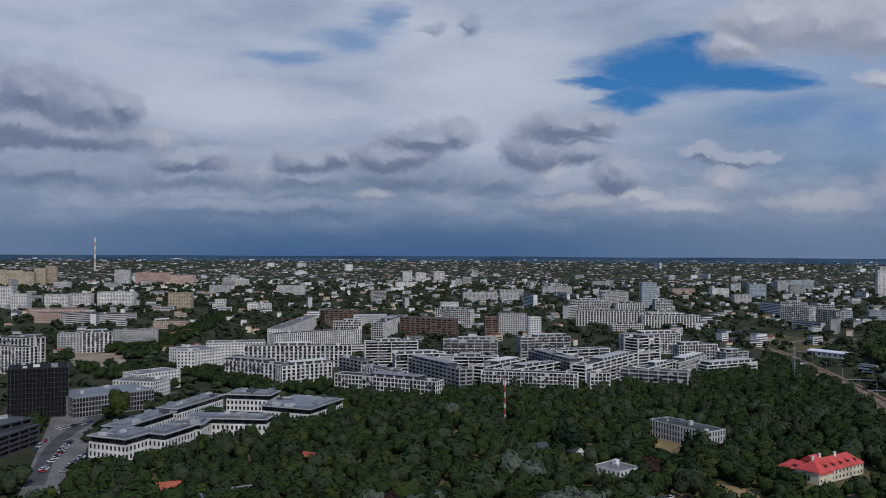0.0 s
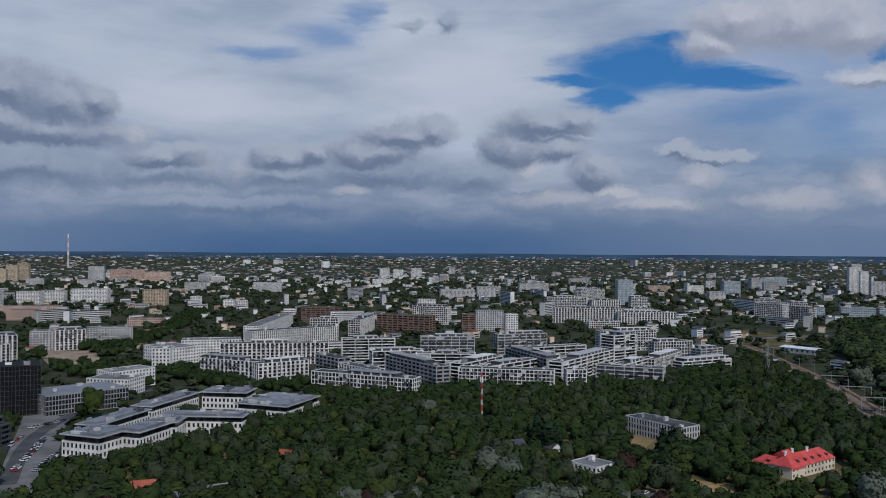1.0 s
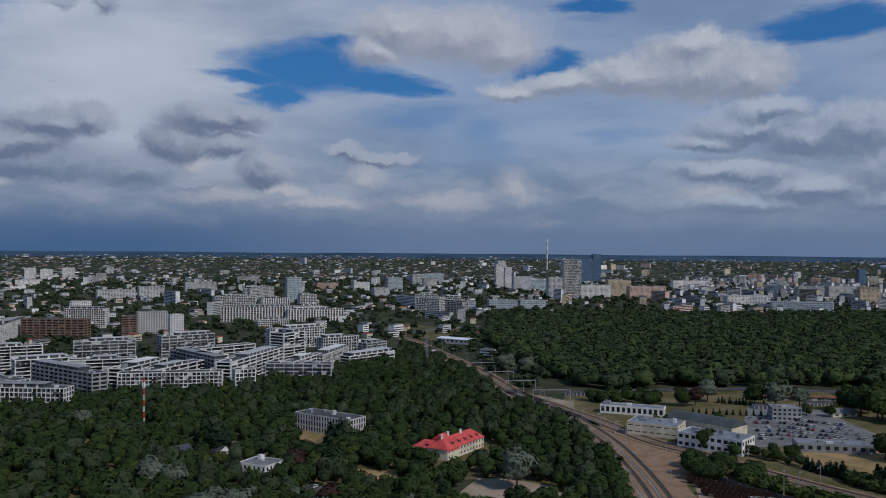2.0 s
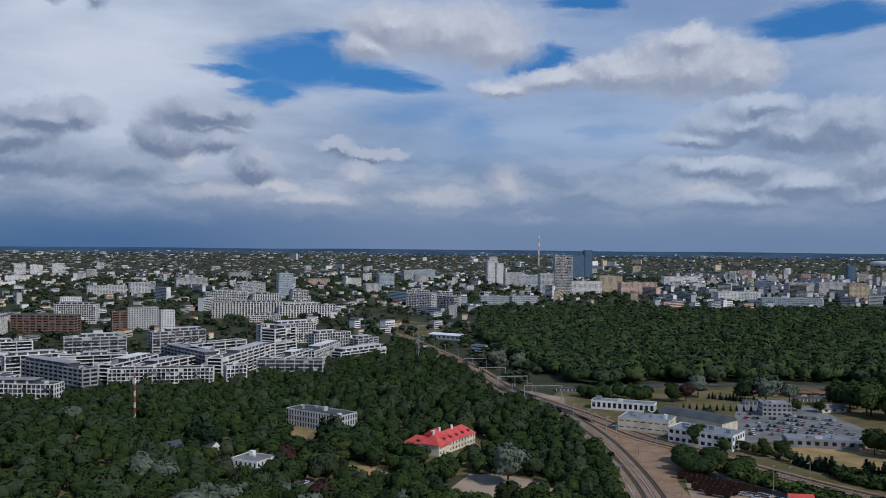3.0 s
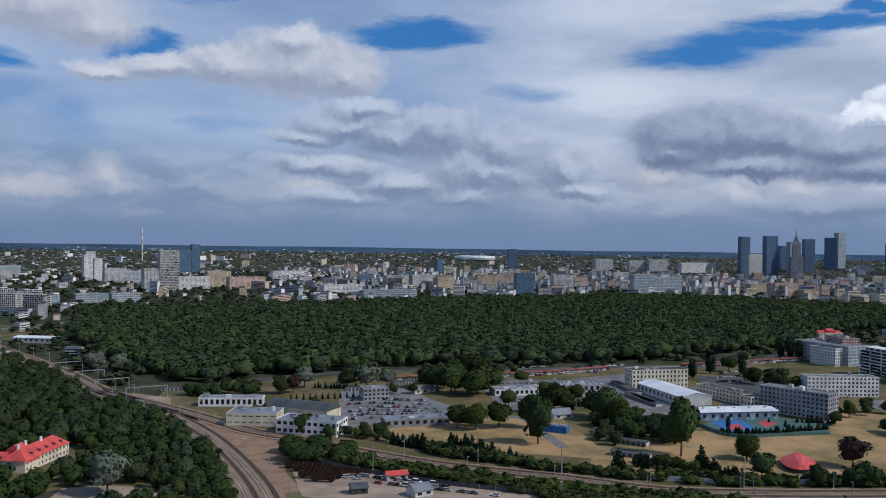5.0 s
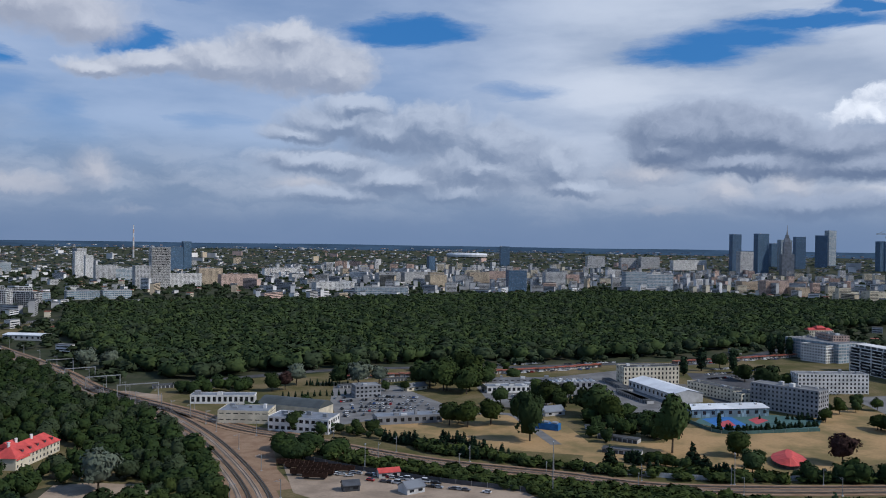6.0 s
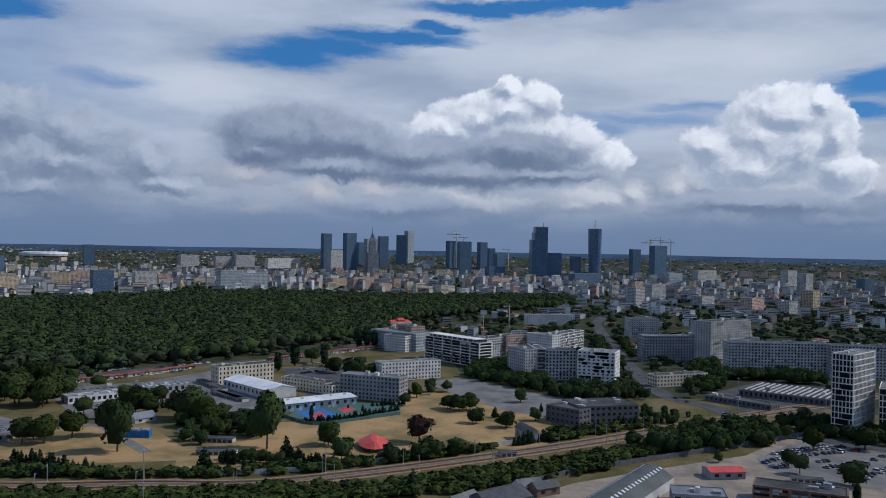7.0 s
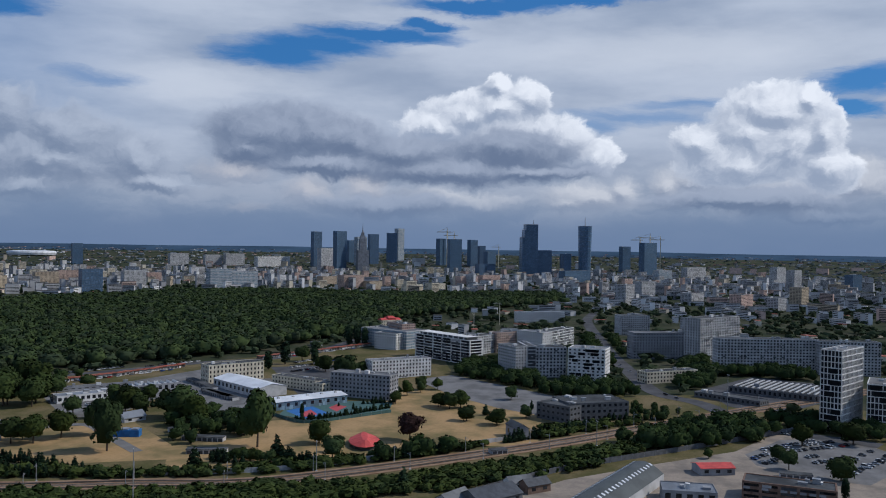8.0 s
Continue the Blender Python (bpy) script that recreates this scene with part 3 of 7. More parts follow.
        for i in range(max(4, int(w * d / 60))):
            bw, bd = rnd.uniform(1.5, 7), rnd.uniform(1.2, 3.5)
            if w < bw + 3 or d < bd + 3:
                continue
            bx, by = rnd.uniform(x0 + 1, x1 - 1 - bw), rnd.uniform(y0 + 1, y1 - 1 - bd)
            part("roof_unit", Shape().box(bx, bx + bw, by, by + bd, h + 3.75, h + rnd.uniform(4.6, 6.6)), rnd.choice(("zinc", "metal", "light", "grey", "dark")), canopy)
    if style in ("grid", "bands", "darkbands", "greybands", "bw") and detail >= 1 and rnd.random() < 0.8 and w > 18:
        a0, a1 = sorted((rnd.uniform(0.04, 0.4), rnd.uniform(0.6, 0.96)))
        p0, p1, q0, q1 = x0 + w * a0, x0 + w * a1, y0 + 2.2, y1 - 1.2
        up = part("penthouse", Shape().box(p0, p1, q0, q1, h + 0.1, h + 2.7), "dark", r, "dark set-back top storey")
        part("penthouse_roof", Shape().box(p0 - 0.7, p1 + 0.7, q0 - 0.9, q1 + 0.5, h + 2.7, h + 3.05), rnd.choice((wall, "light", "grey")), up)
        n = max(1, int((p1 - p0) / 8))
        for i in range(n):
            c = p0 + (i + 0.5) * (p1 - p0) / n
            part("penthouse_wall", Shape().box(c - 0.9, c + 0.9, q0 - 0.12, q0 + 0.1, h + 0.1, h + 2.69), wall, up)
    if balcony and detail >= 2:
        for s in range(1, storeys):
            row = Shape()
            n = max(1, int(w / 4.0))
            for i in range(n):
                if rnd.random() < balcony:
                    c = x0 + (i + 0.5) * w / n
                    row.box(c - 1.5, c + 1.5, -1.3, 0.05, s * storey - 0.15, s * storey).box(c - 1.5, c + 1.5, -1.3, -1.22, s * storey, s * storey + 1.0)
            if row.v:
                part("balcony_tier", row, rnd.choice((wall, "dark", "grey")), r, "tier of balconies", "stuff")
    return r


# ---- ground ----
def land(name, rings, sectors, material):
    v = [(0, 0, -0.05)]
    f = []
    for i, q in enumerate(rings):
        v += [(q * math.sin(2 * math.pi * k / sectors), q * math.cos(2 * math.pi * k / sectors), ground_z(q) - 0.05) for k in range(sectors)]
        for k in range(sectors):
            j = (k + 1) % sectors
            if i == 0:
                f.append((0, 1 + j, 1 + k))
            else:
                a, b = 1 + (i - 1) * sectors, 1 + i * sectors
                f.append((a + k, a + j, b + j, b + k))
    s = Shape()
    s.v, s.f = v, f
    return new(name, mesh(name, s, material))


tagged(land("ground", [60 * i for i in range(1, 50)] + [3000 + 100 * i for i in range(17)], 180, "ground"), "green and grey town ground reaching to far wooded hills", "ground", "", "structure")
# horizon rim of the land, its haze painted in as blue
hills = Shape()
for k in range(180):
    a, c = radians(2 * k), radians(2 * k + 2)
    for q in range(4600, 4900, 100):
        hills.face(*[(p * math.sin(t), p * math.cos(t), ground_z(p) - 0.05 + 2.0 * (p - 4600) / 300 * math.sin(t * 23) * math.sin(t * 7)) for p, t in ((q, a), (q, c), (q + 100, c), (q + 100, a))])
tagged(new("far_hills", mesh("far_hills", hills, "hazy_hill")), "low wooded hills on the horizon, coloured blue to imitate distance haze", "hills", "", "structure")
CLEAR = []  # outlines on which no tree grows


def inside(px, py, outline):
    hit = np.zeros(len(px), bool)
    k = len(outline)
    for i in range(k):
        (xa, ya), (xb, yb) = outline[i], outline[(i + 1) % k]
        if ya == yb:
            continue
        cross = ((ya > py) != (yb > py)) & (px < (xb - xa) * (py - ya) / (yb - ya) + xa)
        hit ^= cross
    return hit


LEVEL = [0]


def plot(name, outline, material, label, category, clear=True):
    """A flat piece of ground with a thin edge, a few centimetres over what lies below."""
    LEVEL[0] += 1
    z = 0.03 + 0.004 * LEVEL[0]
    ob = new(name, mesh(name, Shape().prism(outline, -0.02, z), material))
    if clear:
        CLEAR.append(outline)
    return tagged(ob, label, category, "", "structure")


def smooth_line(points, step=6.0):
    p = [Vector((*q, 0)) for q in points]
    p = [2 * p[0] - p[1]] + p + [2 * p[-1] - p[-2]]
    out = []
    for a, b, c, d in zip(p, p[1:], p[2:], p[3:]):
        n = max(2, int((c - b).length / step))
        for i in range(n):
            t = i / n
            out.append(0.5 * ((2 * b) + (c - a) * t + (2 * a - 5 * b + 4 * c - d) * t * t + (3 * b - a - 3 * c + d) * t ** 3))
    return out + [p[-2]]


def offset_line(line, off):
    res = []
    for i, q in enumerate(line):
        t = (line[min(i + 1, len(line) - 1)] - line[max(i - 1, 0)]).normalized()
        res.append((q.x + t.y * off, q.y - t.x * off))
    return res


def strip(line, left, right, z0, z1):
    """A flat ribbon with sides along a line, from left to right of it."""
    a, b = offset_line(line, left), offset_line(line, right)
    s = Shape()
    for i in range(len(line)):
        s.v += [(*a[i], z0), (*a[i], z1), (*b[i], z1), (*b[i], z0)]
        if i:
            n = 4 * i
            s.f += [(n - 4 + k, n - 3 + k, n + 1 + k, n + k) for k in range(3)]
    return s


def lane(name, points, width, material, label, category, clear=True, margin=2.0):
    LEVEL[0] += 1
    line = smooth_line(points)
    ob = new(name, mesh(name, strip(line, -width / 2, width / 2, -0.02, 0.03 + 0.004 * LEVEL[0]), material))
    if clear:
        a, b = offset_line(line[::4] + [line[-1]], -width / 2 - margin), offset_line(line[::4] + [line[-1]], width / 2 + margin)
        for i in range(len(a) - 1):
            CLEAR.append([a[i], a[i + 1], b[i + 1], b[i]])
    tagged(ob, label, category, "", "structure")
    return line



# ---- railway ----
def railway(name, points, tracks):
    """A ballast bed with sleepers in rows and two rails for each track."""
    line = smooth_line(points)
    half = tracks * 2.3 + 2.0
    bed = tagged(new(name, mesh(name, strip(line, -half, half, -0.02, 0.35), "ballast")), "brown ballast bed of a railway with worn tracks", "railway", "", "structure")
    a, b = offset_line(line[::4] + [line[-1]], -half - 3), offset_line(line[::4] + [line[-1]], half + 3)
    for i in range(len(a) - 1):
        CLEAR.append([a[i], a[i + 1], b[i + 1], b[i]])
    for k in range(tracks):
        mid = (k - (tracks - 1) / 2) * 4.6
        part("sleeper_row", strip(line, mid - 1.3, mid + 1.3, 0.3, 0.42), "sand" if k % 2 else "bark", bed, "row of worn sleepers", "stuff")
        for side in (-0.75, 0.75):
            part("rail", strip(line, mid + side - 0.11, mid + side + 0.11, 0.36, 0.62), "rail", bed)
    return line


# ---- the town, plot by plot ----

# plots and roads
plot("rail_meadow", [(331, 557), (384, 619), (582, 555), (785, 411), (1024, 239), (785, 165), (710, 9), (739, -82), (682, -208), (432, -133), (338, 70), (291, 242), (307, 244), (213, 283)], "grass", "rough green and brown grass along the railway", "grass", False)
plot("grass_field", [(-254, 457), (-145, 415), (-48, 400), (58, 402), (218, 405), (162, 352), (241, 320), (291, 413), (325, 548), (379, 785), (309, 811), (316, 861), (147, 750), (-1, 702), (-92, 686), (-126, 559), (-156, 490), (-196, 470)], "grass", "rough green grass under the trees", "grass", False)
plot("car_park", [(-197, 393), (-279, 612), (-264, 623), (-243, 602), (-212, 510), (-185, 436), (-183, 414)], "paving", "grey asphalt car park with rows of cars", "car park")
plot("dry_lot", [(-443, 997), (-375, 1000), (-321, 880), (-363, 857)], "sand", "bare sandy building lot", "ground")
plot("dry_meadow", [(408, 393), (458, 382), (505, 319), (455, 263), (425, 246), (396, 304), (386, 368)], "dry", "parched yellow grass", "grass")
plot("dry_meadow", [(404, 238), (452, 262), (485, 228), (535, 236), (561, 197), (581, 187), (682, 181), (684, 130), (609, 62), (513, 55), (505, 85), (528, 114), (474, 139), (452, 145), (427, 188)], "dry", "parched yellow grass field", "grass")
plot("paved_yard", [(484, 519), (521, 483), (484, 398), (453, 373), (414, 399), (384, 405), (432, 467)], "paving", "pale paved car park with many cars", "car park")
plot("paved_yard", [(568, 437), (743, 388), (722, 360), (611, 355), (511, 342), (508, 375)], "paving", "grey asphalt yard beside low buildings", "yard")
plot("paved_yard", [(599, 353), (677, 362), (701, 310), (583, 249), (546, 266), (536, 299)], "paving", "pale concrete service yard", "yard")
plot("drill_square", [(735, 188), (771, 162), (686, 57), (608, 66), (626, 97), (667, 140)], "paving", "broad pale grey paved square", "yard")
plot("paved_yard", [(764, 338), (807, 273), (670, 216), (631, 255)], "asphalt", "asphalt yard with parked cars", "yard")
plot("sand_lot", [(161, 369), (196, 405), (211, 396), (224, 377), (221, 356), (205, 330), (153, 351)], "sand", "bare sandy clearing", "ground")
plot("sand_lot", [(128, 415), (142, 446), (162, 432), (151, 412)], "dry", "small dry clearing between trees", "ground")
plot("sand_lot", [(64, 465), (70, 485), (83, 476), (76, 457)], "sand", "small sandy clearing between trees", "ground")
plot("paved_yard", [(97, 395), (107, 424), (120, 416), (108, 383)], "asphalt", "small asphalt yard between trees", "yard")
plot("dry_lot", [(131, 541), (141, 560), (152, 542), (132, 507), (127, 517)], "dry", "dry grass clearing", "grass")
plot("junction_yard", [(303, 456), (332, 471), (329, 405), (288, 351), (271, 317), (256, 323), (280, 377)], "ballast", "worn gravel between the railway lines", "ground")
plot("scrap_yard", [(296, 356), (316, 342), (329, 288), (342, 231), (332, 210), (266, 281), (266, 312)], "sand", "sandy storage yard", "yard")
plot("building_site", [(373, 77), (443, 33), (489, -13), (533, -60), (589, -90), (594, -135), (559, -149), (536, -164), (429, -122)], "dirt", "bare trodden dirt lot by the railway", "yard")
plot("car_park", [(527, -65), (573, -91), (593, -132), (559, -149), (518, -147), (476, -120), (480, -96), (502, -68)], "paving", "pale dusty car park", "car park")
plot("market_yard", [(759, -57), (848, -109), (825, -164), (719, -143), (661, -105), (684, -72)], "asphalt", "asphalt yard round flat market halls", "yard")
plot("rubble_lot", [(421, 1212), (482, 1294), (550, 1141), (529, 1062), (440, 1031), (411, 1102)], "grass", "rough grass lot beside the railway", "grass", False)
ROAD = lane("road", [(574, -150), (611, -86), (690, -52), (732, -19), (859, 5), (1016, 29), (1387, 72), (1568, 71)], 16, "asphalt", "grey two-lane road past the flats", "road")
lane("road", [(384, 619), (547, 579), (665, 484), (773, 411), (865, 344), (1155, 334)], 13, "asphalt", "grey road along the edge of the woods", "road")
lane("road", [(-207, 436), (-237, 524), (-247, 592), (-244, 670), (-220, 739)], 9, "asphalt", "grey access road between office buildings", "road")
lane("road", [(435, 273), (467, 314), (489, 344), (472, 369), (452, 393)], 7, "paving", "pale path across the dry grass", "path")
plot("junction_sand", [(321, 627), (354, 615), (363, 578), (338, 538), (315, 547), (306, 584)], "sand", "pale sandy ground at the railway junction", "ground")

# railway
MAIN = [(410, 1079), (387, 908), (365, 756), (336, 622), (327, 531), (309, 457), (283, 389), (255, 330), (223, 279)]
BRANCH = [(341, 650), (340, 574), (339, 509), (334, 444), (340, 404), (344, 354), (355, 296), (377, 238), (392, 190), (423, 148), (470, 98), (529, 40), (611, -31), (712, -121), (809, -211)]
railway("railway", MAIN, 4)
railway("railway", BRANCH, 3)



# office quarter
block(-289, 613, 24.1, 40, 30, 35, "black", name="office_building")
block(-253, 496, 81.6, 66, 30, 12, "darkterrace", name="office_building")
block(-260, 505, 73.7, 51, 22, 16, "darkterrace", name="office_building")
block(-241, 631, 43.2, 60, 40, 14, "glass", name="office_building")
block(-252, 698, -12.5, 37, 26, 13, "punched", name="office_building")
block(-243, 737, 51.0, 41, 24, 15, "punched", name="office_building")
block(-192, 491, -22.0, 27, 28, 8.7, "campus", name="office_building")
block(-170, 503, -19.1, 18, 30, 8.7, "campus", name="office_building")
block(-157, 531, -4.0, 16, 18, 8.7, "campus", name="office_building")
block(-139, 549, -4.2, 54, 17, 8.7, "campus", name="office_building")
block(-108, 588, -21.7, 40, 46, 8.7, "campus", name="office_building")
block(-186, 548, 74.0, 54, 15, 8.0, "campus", name="office_building")
block(-172, 612, 74.0, 60, 15, 8.4, "campus", name="office_building")
block(-145, 640, -8.0, 34, 22, 8.4, "campus", name="office_building")
block(-230, 846, 50.2, 33, 45, 22, "punched", name="office_building")
block(-247, 825, 2.4, 17, 20, 23, "punched", name="office_building")

# new flats
block(-172, 775, -27.3, 64, 14, 19, "bw")
block(-120, 763, 35.0, 49, 14, 19, "bw")
block(-149, 885, 5.3, 110, 15, 22, "bw")
block(-145, 1010, 36.7, 115, 18, 25, "fins")
block(-222, 921, 13.2, 62, 25, 21, "punched")
block(-48, 698, -27.1, 96, 15, 17, "grid")
block(-54, 909, 8.4, 57, 15, 24, "bands")
block(-21, 836, 12.8, 51, 15, 20, "bands")
block(-9, 765, -59.7, 92, 14, 20, "greybands")
block(-54, 759, 2.0, 36, 12, 15, "grid")
block(73, 725, -12.3, 82, 14, 18, "grid")
block(132, 716, 2.0, 17, 12, 19, "grid")
block(31, 943, 2.7, 60, 15, 23, "darkbands")
block(118, 979, 15.1, 61, 15, 23, "darkbands")
block(25, 821, -2.1, 58, 15, 19, "bands")
block(59, 780, 54.7, 70, 15, 19, "bands")
block(86, 775, 48.5, 79, 13, 17, "bands")
block(145, 880, 25.0, 66, 15, 20, "bands")
block(102, 829, -71.7, 93, 14, 19, "greybands")
block(128, 817, 41.1, 21, 26, 19, "bands")
block(163, 813, 55.1, 123, 15, 19, "bands")
block(210, 869, 33.8, 33, 20, 33, "bands")
block(249, 1015, 13.9, 73, 14, 24, "grid")
block(184, 748, -23.0, 59, 15, 17, "darkbands")
block(202, 781, 53.4, 70, 13, 18, "bands")
block(241, 824, 54.6, 76, 13, 18, "grid")
block(278, 931, 16.2, 48, 13, 20, "grid")
block(278, 820, 28.1, 66, 15, 14, "bands")
block(316, 918, 29.2, 34, 15, 14, "darkbands")
block(-86, 794, -53.0, 41, 14, 20, "greybands")
block(-56, 742, -52.0, 53, 13, 18, "bw")

# flats further back
block(-155, 1342, 28.0, 63, 20, 27, "brown", 1)
block(-127, 1140, 3.4, 37, 18, 26, "grid", 1)
block(-24, 1205, -25.8, 83, 20, 26, "brown", 1)
block(16, 1366, -22.2, 60, 18, 28, "grid", 1)
block(-66, 1221, 79.3, 148, 16, 24, "grid", 1)
block(-203, 1229, 87.2, 226, 20, 18, "punched", 1)
block(69, 1205, 3.6, 19, 16, 28, "brown", 1)
block(102, 1245, 3.8, 40, 16, 30, "greypanel", 1)
block(116, 1077, 3.6, 16, 14, 38, "whitepanel", 1)
block(299, 1392, -5.3, 163, 18, 24, "bw", 1)
block(366, 1369, -3.8, 92, 18, 20, "bw", 1)
block(283, 1642, 4.9, 77, 25, 28, "grid", 1)
block(383, 1887, 42.5, 87, 20, 32, "grid", 1)
block(348, 1591, 4.6, 54, 20, 26, "bw", 1)
block(441, 1709, 4.9, 35, 20, 25, "grid", 1)
block(273, 1260, 3.3, 46, 14, 14, "grid", 1)
block(592, 1442, -54.2, 52, 20, 30, "grid", 1)
block(647, 1451, -62.6, 45, 20, 22, "grid", 1)
block(707, 2018, 5.6, 42, 18, 22, "greypanel", 1)
block(450, 1868, 4.3, 33, 20, 54, "paletower", 1)
block(821, 2233, 5.0, 46, 20, 39, "office", 1)
block(457, 1926, 4.4, 18, 14.5325, 44, "greypanel", 1)

# towers and slabs in the north-west
block(-433, 843, -17.2, 48, 16, 33, "bw")
block(-416, 871, 32.4, 23, 16, 30, "bw")
block(-424, 829, -19.3, 53, 16, 26, "bw")
block(-405, 1006, 27.8, 33, 18, 23, "bw")
block(-375, 1048, 19.8, 52, 18, 22, "greypanel")
block(-434, 998, 17.8, 27, 18, 22, "greypanel")
block(-809, 1792, 4.3, 48, 25, 26, "whitepanel", 1)
block(-776, 1831, 4.4, 45, 25, 26, "whitepanel", 1)
block(-709, 1856, 4.4, 76, 25, 29, "whitepanel", 1)
block(-903, 1767, 4.3, 30, 24.3015, 43, "whitepanel", 1)
block(-835, 1687, 4.1, 32, 25, 32, "whitepanel", 1)
block(-545, 1775, 4.2, 47, 25, 32, "tan", 1)
block(-454, 1747, 4.1, 20, 16.3246, 20, "whitepanel", 1)
block(-371, 1672, 4.0, 21, 16.5376, 18, "whitepanel", 1)
block(-342, 1658, 3.9, 19, 15.56, 18, "whitepanel", 1)
block(-697, 1548, 3.7, 99, 25, 13, "pink", 1)
block(-576, 1478, 3.5, 81, 25, 10, "tan", 1)
block(-1080, 2884, 8.3, 49, 25, 53, "greypanel", 1)
block(-1428, 2827, 10.5, 78, 25, 50, "tan", 1)
block(-1374, 2837, 10.1, 38, 25, 44, "tan", 1)
block(-1372, 2916, 11.4, 36, 25, 55, "tan", 1)
block(-1370, 2995, 12.4, 37, 25, 59, "tan", 1)
block(-1037, 3061, 10.2, 116, 25, 38, "pink", 1)
block(-911, 2997, 8.7, 86, 25, 33, "pink", 1)
block(-759, 3108, 8.9, 38, 25, 30, "greypanel", 1)
block(-623, 2389, 5.7, 56, 25, 23, "greypanel", 1)
block(-418, 1313, 3.1, 51, 25, 11, "pink", 1)
block(-416, 2347, 5.6, 76, 25, 25, "greypanel", 1)
block(-135, 3279, 6.2, 37, 25, 41, "whitepanel", 1)
block(-86, 3368, 5.7, 40, 25, 33, "whitepanel", 1)
block(-14, 3375, 5.3, 42, 25, 38, "whitepanel", 1)
block(-123, 2819, 6.6, 65, 25, 19, "whitepanel", 1)
block(-646, 1404, 3.4, 45, 25, 16, "pink", 1)
block(90, 2047, 4.7, 82, 25, 23, "greypanel", 1)
block(160, 2053, 4.7, 45, 25, 29, "greypanel", 1)
block(323, 2419, 5.6, 84, 25, 24, "greypanel", 1)
block(14, 1714, 4.0, 36, 25, 18, "whitepanel", 1)
block(1078, 2705, 6.0, 45, 25, 33, "greypanel", 1)
block(1172, 2794, 5.3, 77, 25, 32, "office", 1)
block(1297, 2513, 5.6, 32, 25, 82, "greypanel", 1)
block(690, 2454, 5.6, 67, 25, 17, "pink", 1)
block(758, 2338, 5.3, 48, 25, 23, "whitepanel", 1)

# towers round the junction of streets
block(1257, 2445, -12.4, 30, 23.9394, 73, "whitepanel", 1)
block(1245, 2368, -12.7, 22, 17.4675, 64, "whitepanel", 1)
block(1202, 2196, -13.4, 54, 25, 41, "greypanel", 1)
block(1116, 1789, -15.2, 44, 25, 96, "lattice", 1)
block(1742, 2693, -15.5, 45, 25, 85, "tower", 1)
block(1779, 2682, -15.8, 30, 24.2699, 104, "tower", 1)
block(1200, 1816, -15.0, 80, 25, 32, "whitepanel", 1)
block(1333, 1780, -15.0, 96, 25, 29, "pink", 1)
block(1324, 1889, -14.5, 63, 25, 40, "tan", 1)
block(1257, 2183, -13.4, 60, 25, 32, "office", 1)
block(1076, 1800, -15.2, 35, 25, 53, "greypanel", 1)
block(1812, 2240, -12.7, 59, 25, 23, "whitepanel", 1)
block(1869, 2228, -12.7, 58, 25, 23, "whitepanel", 1)
block(1364, 1461, -16.2, 99, 25, 22, "punched", 1)
block(1327, 1296, -16.9, 90, 25, 17, "tower", 1)
block(2489, 2130, -21.1, 26, 20.8116, 60, "tower", 1)
block(1807, 1602, -15.2, 82, 25, 32, "greypanel", 1)
block(1711, 1442, -15.9, 52, 25, 32, "tan", 1)
block(1721, 1625, -15.2, 70, 25, 31, "greypanel", 1)
block(631, 1538, -16.8, 44, 25, 31, "grid", 1)
block(674, 1525, -16.8, 44, 25, 26, "grid", 1)
block(825, 2253, -13.6, 43, 25, 33, "office", 1)
block(709, 1515, -16.8, 29, 23.1825, 18, "office", 1)
block(805, 1552, -16.5, 59, 25, 16, "office", 1)
block(864, 1534, -16.5, 53, 25, 16, "office", 1)

# edge of the city behind the woods
block(1680, 1169, -36.9, 45, 25, 53, "tower", 1)
block(3079, 2212, -41.3, 41, 25, 85, "tower", 1)
block(1904, 974, -37.0, 56, 25, 52, "paletower", 1)
block(1954, 936, -37.0, 71, 25, 46, "office", 1)
block(1358, 1464, -36.6, 85, 25, 21, "punched", 1)
block(1293, 1244, -38.0, 110, 25, 22, "office", 1)
block(1851, 1414, -35.0, 56, 25, 37, "tan", 1)
block(1951, 1416, -34.7, 67, 25, 38, "pink", 1)
block(1932, 1223, -35.7, 56, 25, 42, "greypanel", 1)
block(2076, 1257, -35.0, 39, 25, 32, "pink", 1)
block(1799, 1521, -34.7, 40, 25, 34, "tan", 1)

# city centre
block(3522, 1346, -34.7, 42, 25, 152, "tower", 1)
block(3364, 1181, -28.7, 54, 25, 160, "tower", 1)
block(3689, 1198, -31.3, 57, 25, 128, "paletower", 1)
block(3783, 1170, -43.6, 45, 25, 138, "tower", 1)
block(3920, 1127, -72.5, 49, 25, 140, "tower", 1)
block(4039, 1113, -25.6, 45, 25, 157, "paletower", 1)
block(3832, 1294, -32.2, 38, 25, 104, "tower", 1)
block(3858, 863, -27.6, 43, 25, 123, "tower", 1)
block(3450, 717, -48.2, 55, 25, 135, "tower", 1)
block(3849, 715, -38.0, 42, 25, 121, "tower", 1)
block(3934, 691, -48.0, 32, 25, 90, "tower", 1)
block(3744, 33, -45.4, 45, 25, 109, "tower", 1)
block(3482, -62, -29.4, 99, 25, 133, "tower", 1)
block(3259, 1206, -28.5, 62, 25, 92, "greypanel", 1)
block(3297, 341, -74.2, 63, 25, 101, "tower", 1)
block(3341, 253, -46.0, 37, 25, 88, "tower", 1)
block(3594, 592, -33.9, 50, 25, 82, "tower", 1)
block(3188, 541, -40.6, 79, 25, 47, "tower", 1)
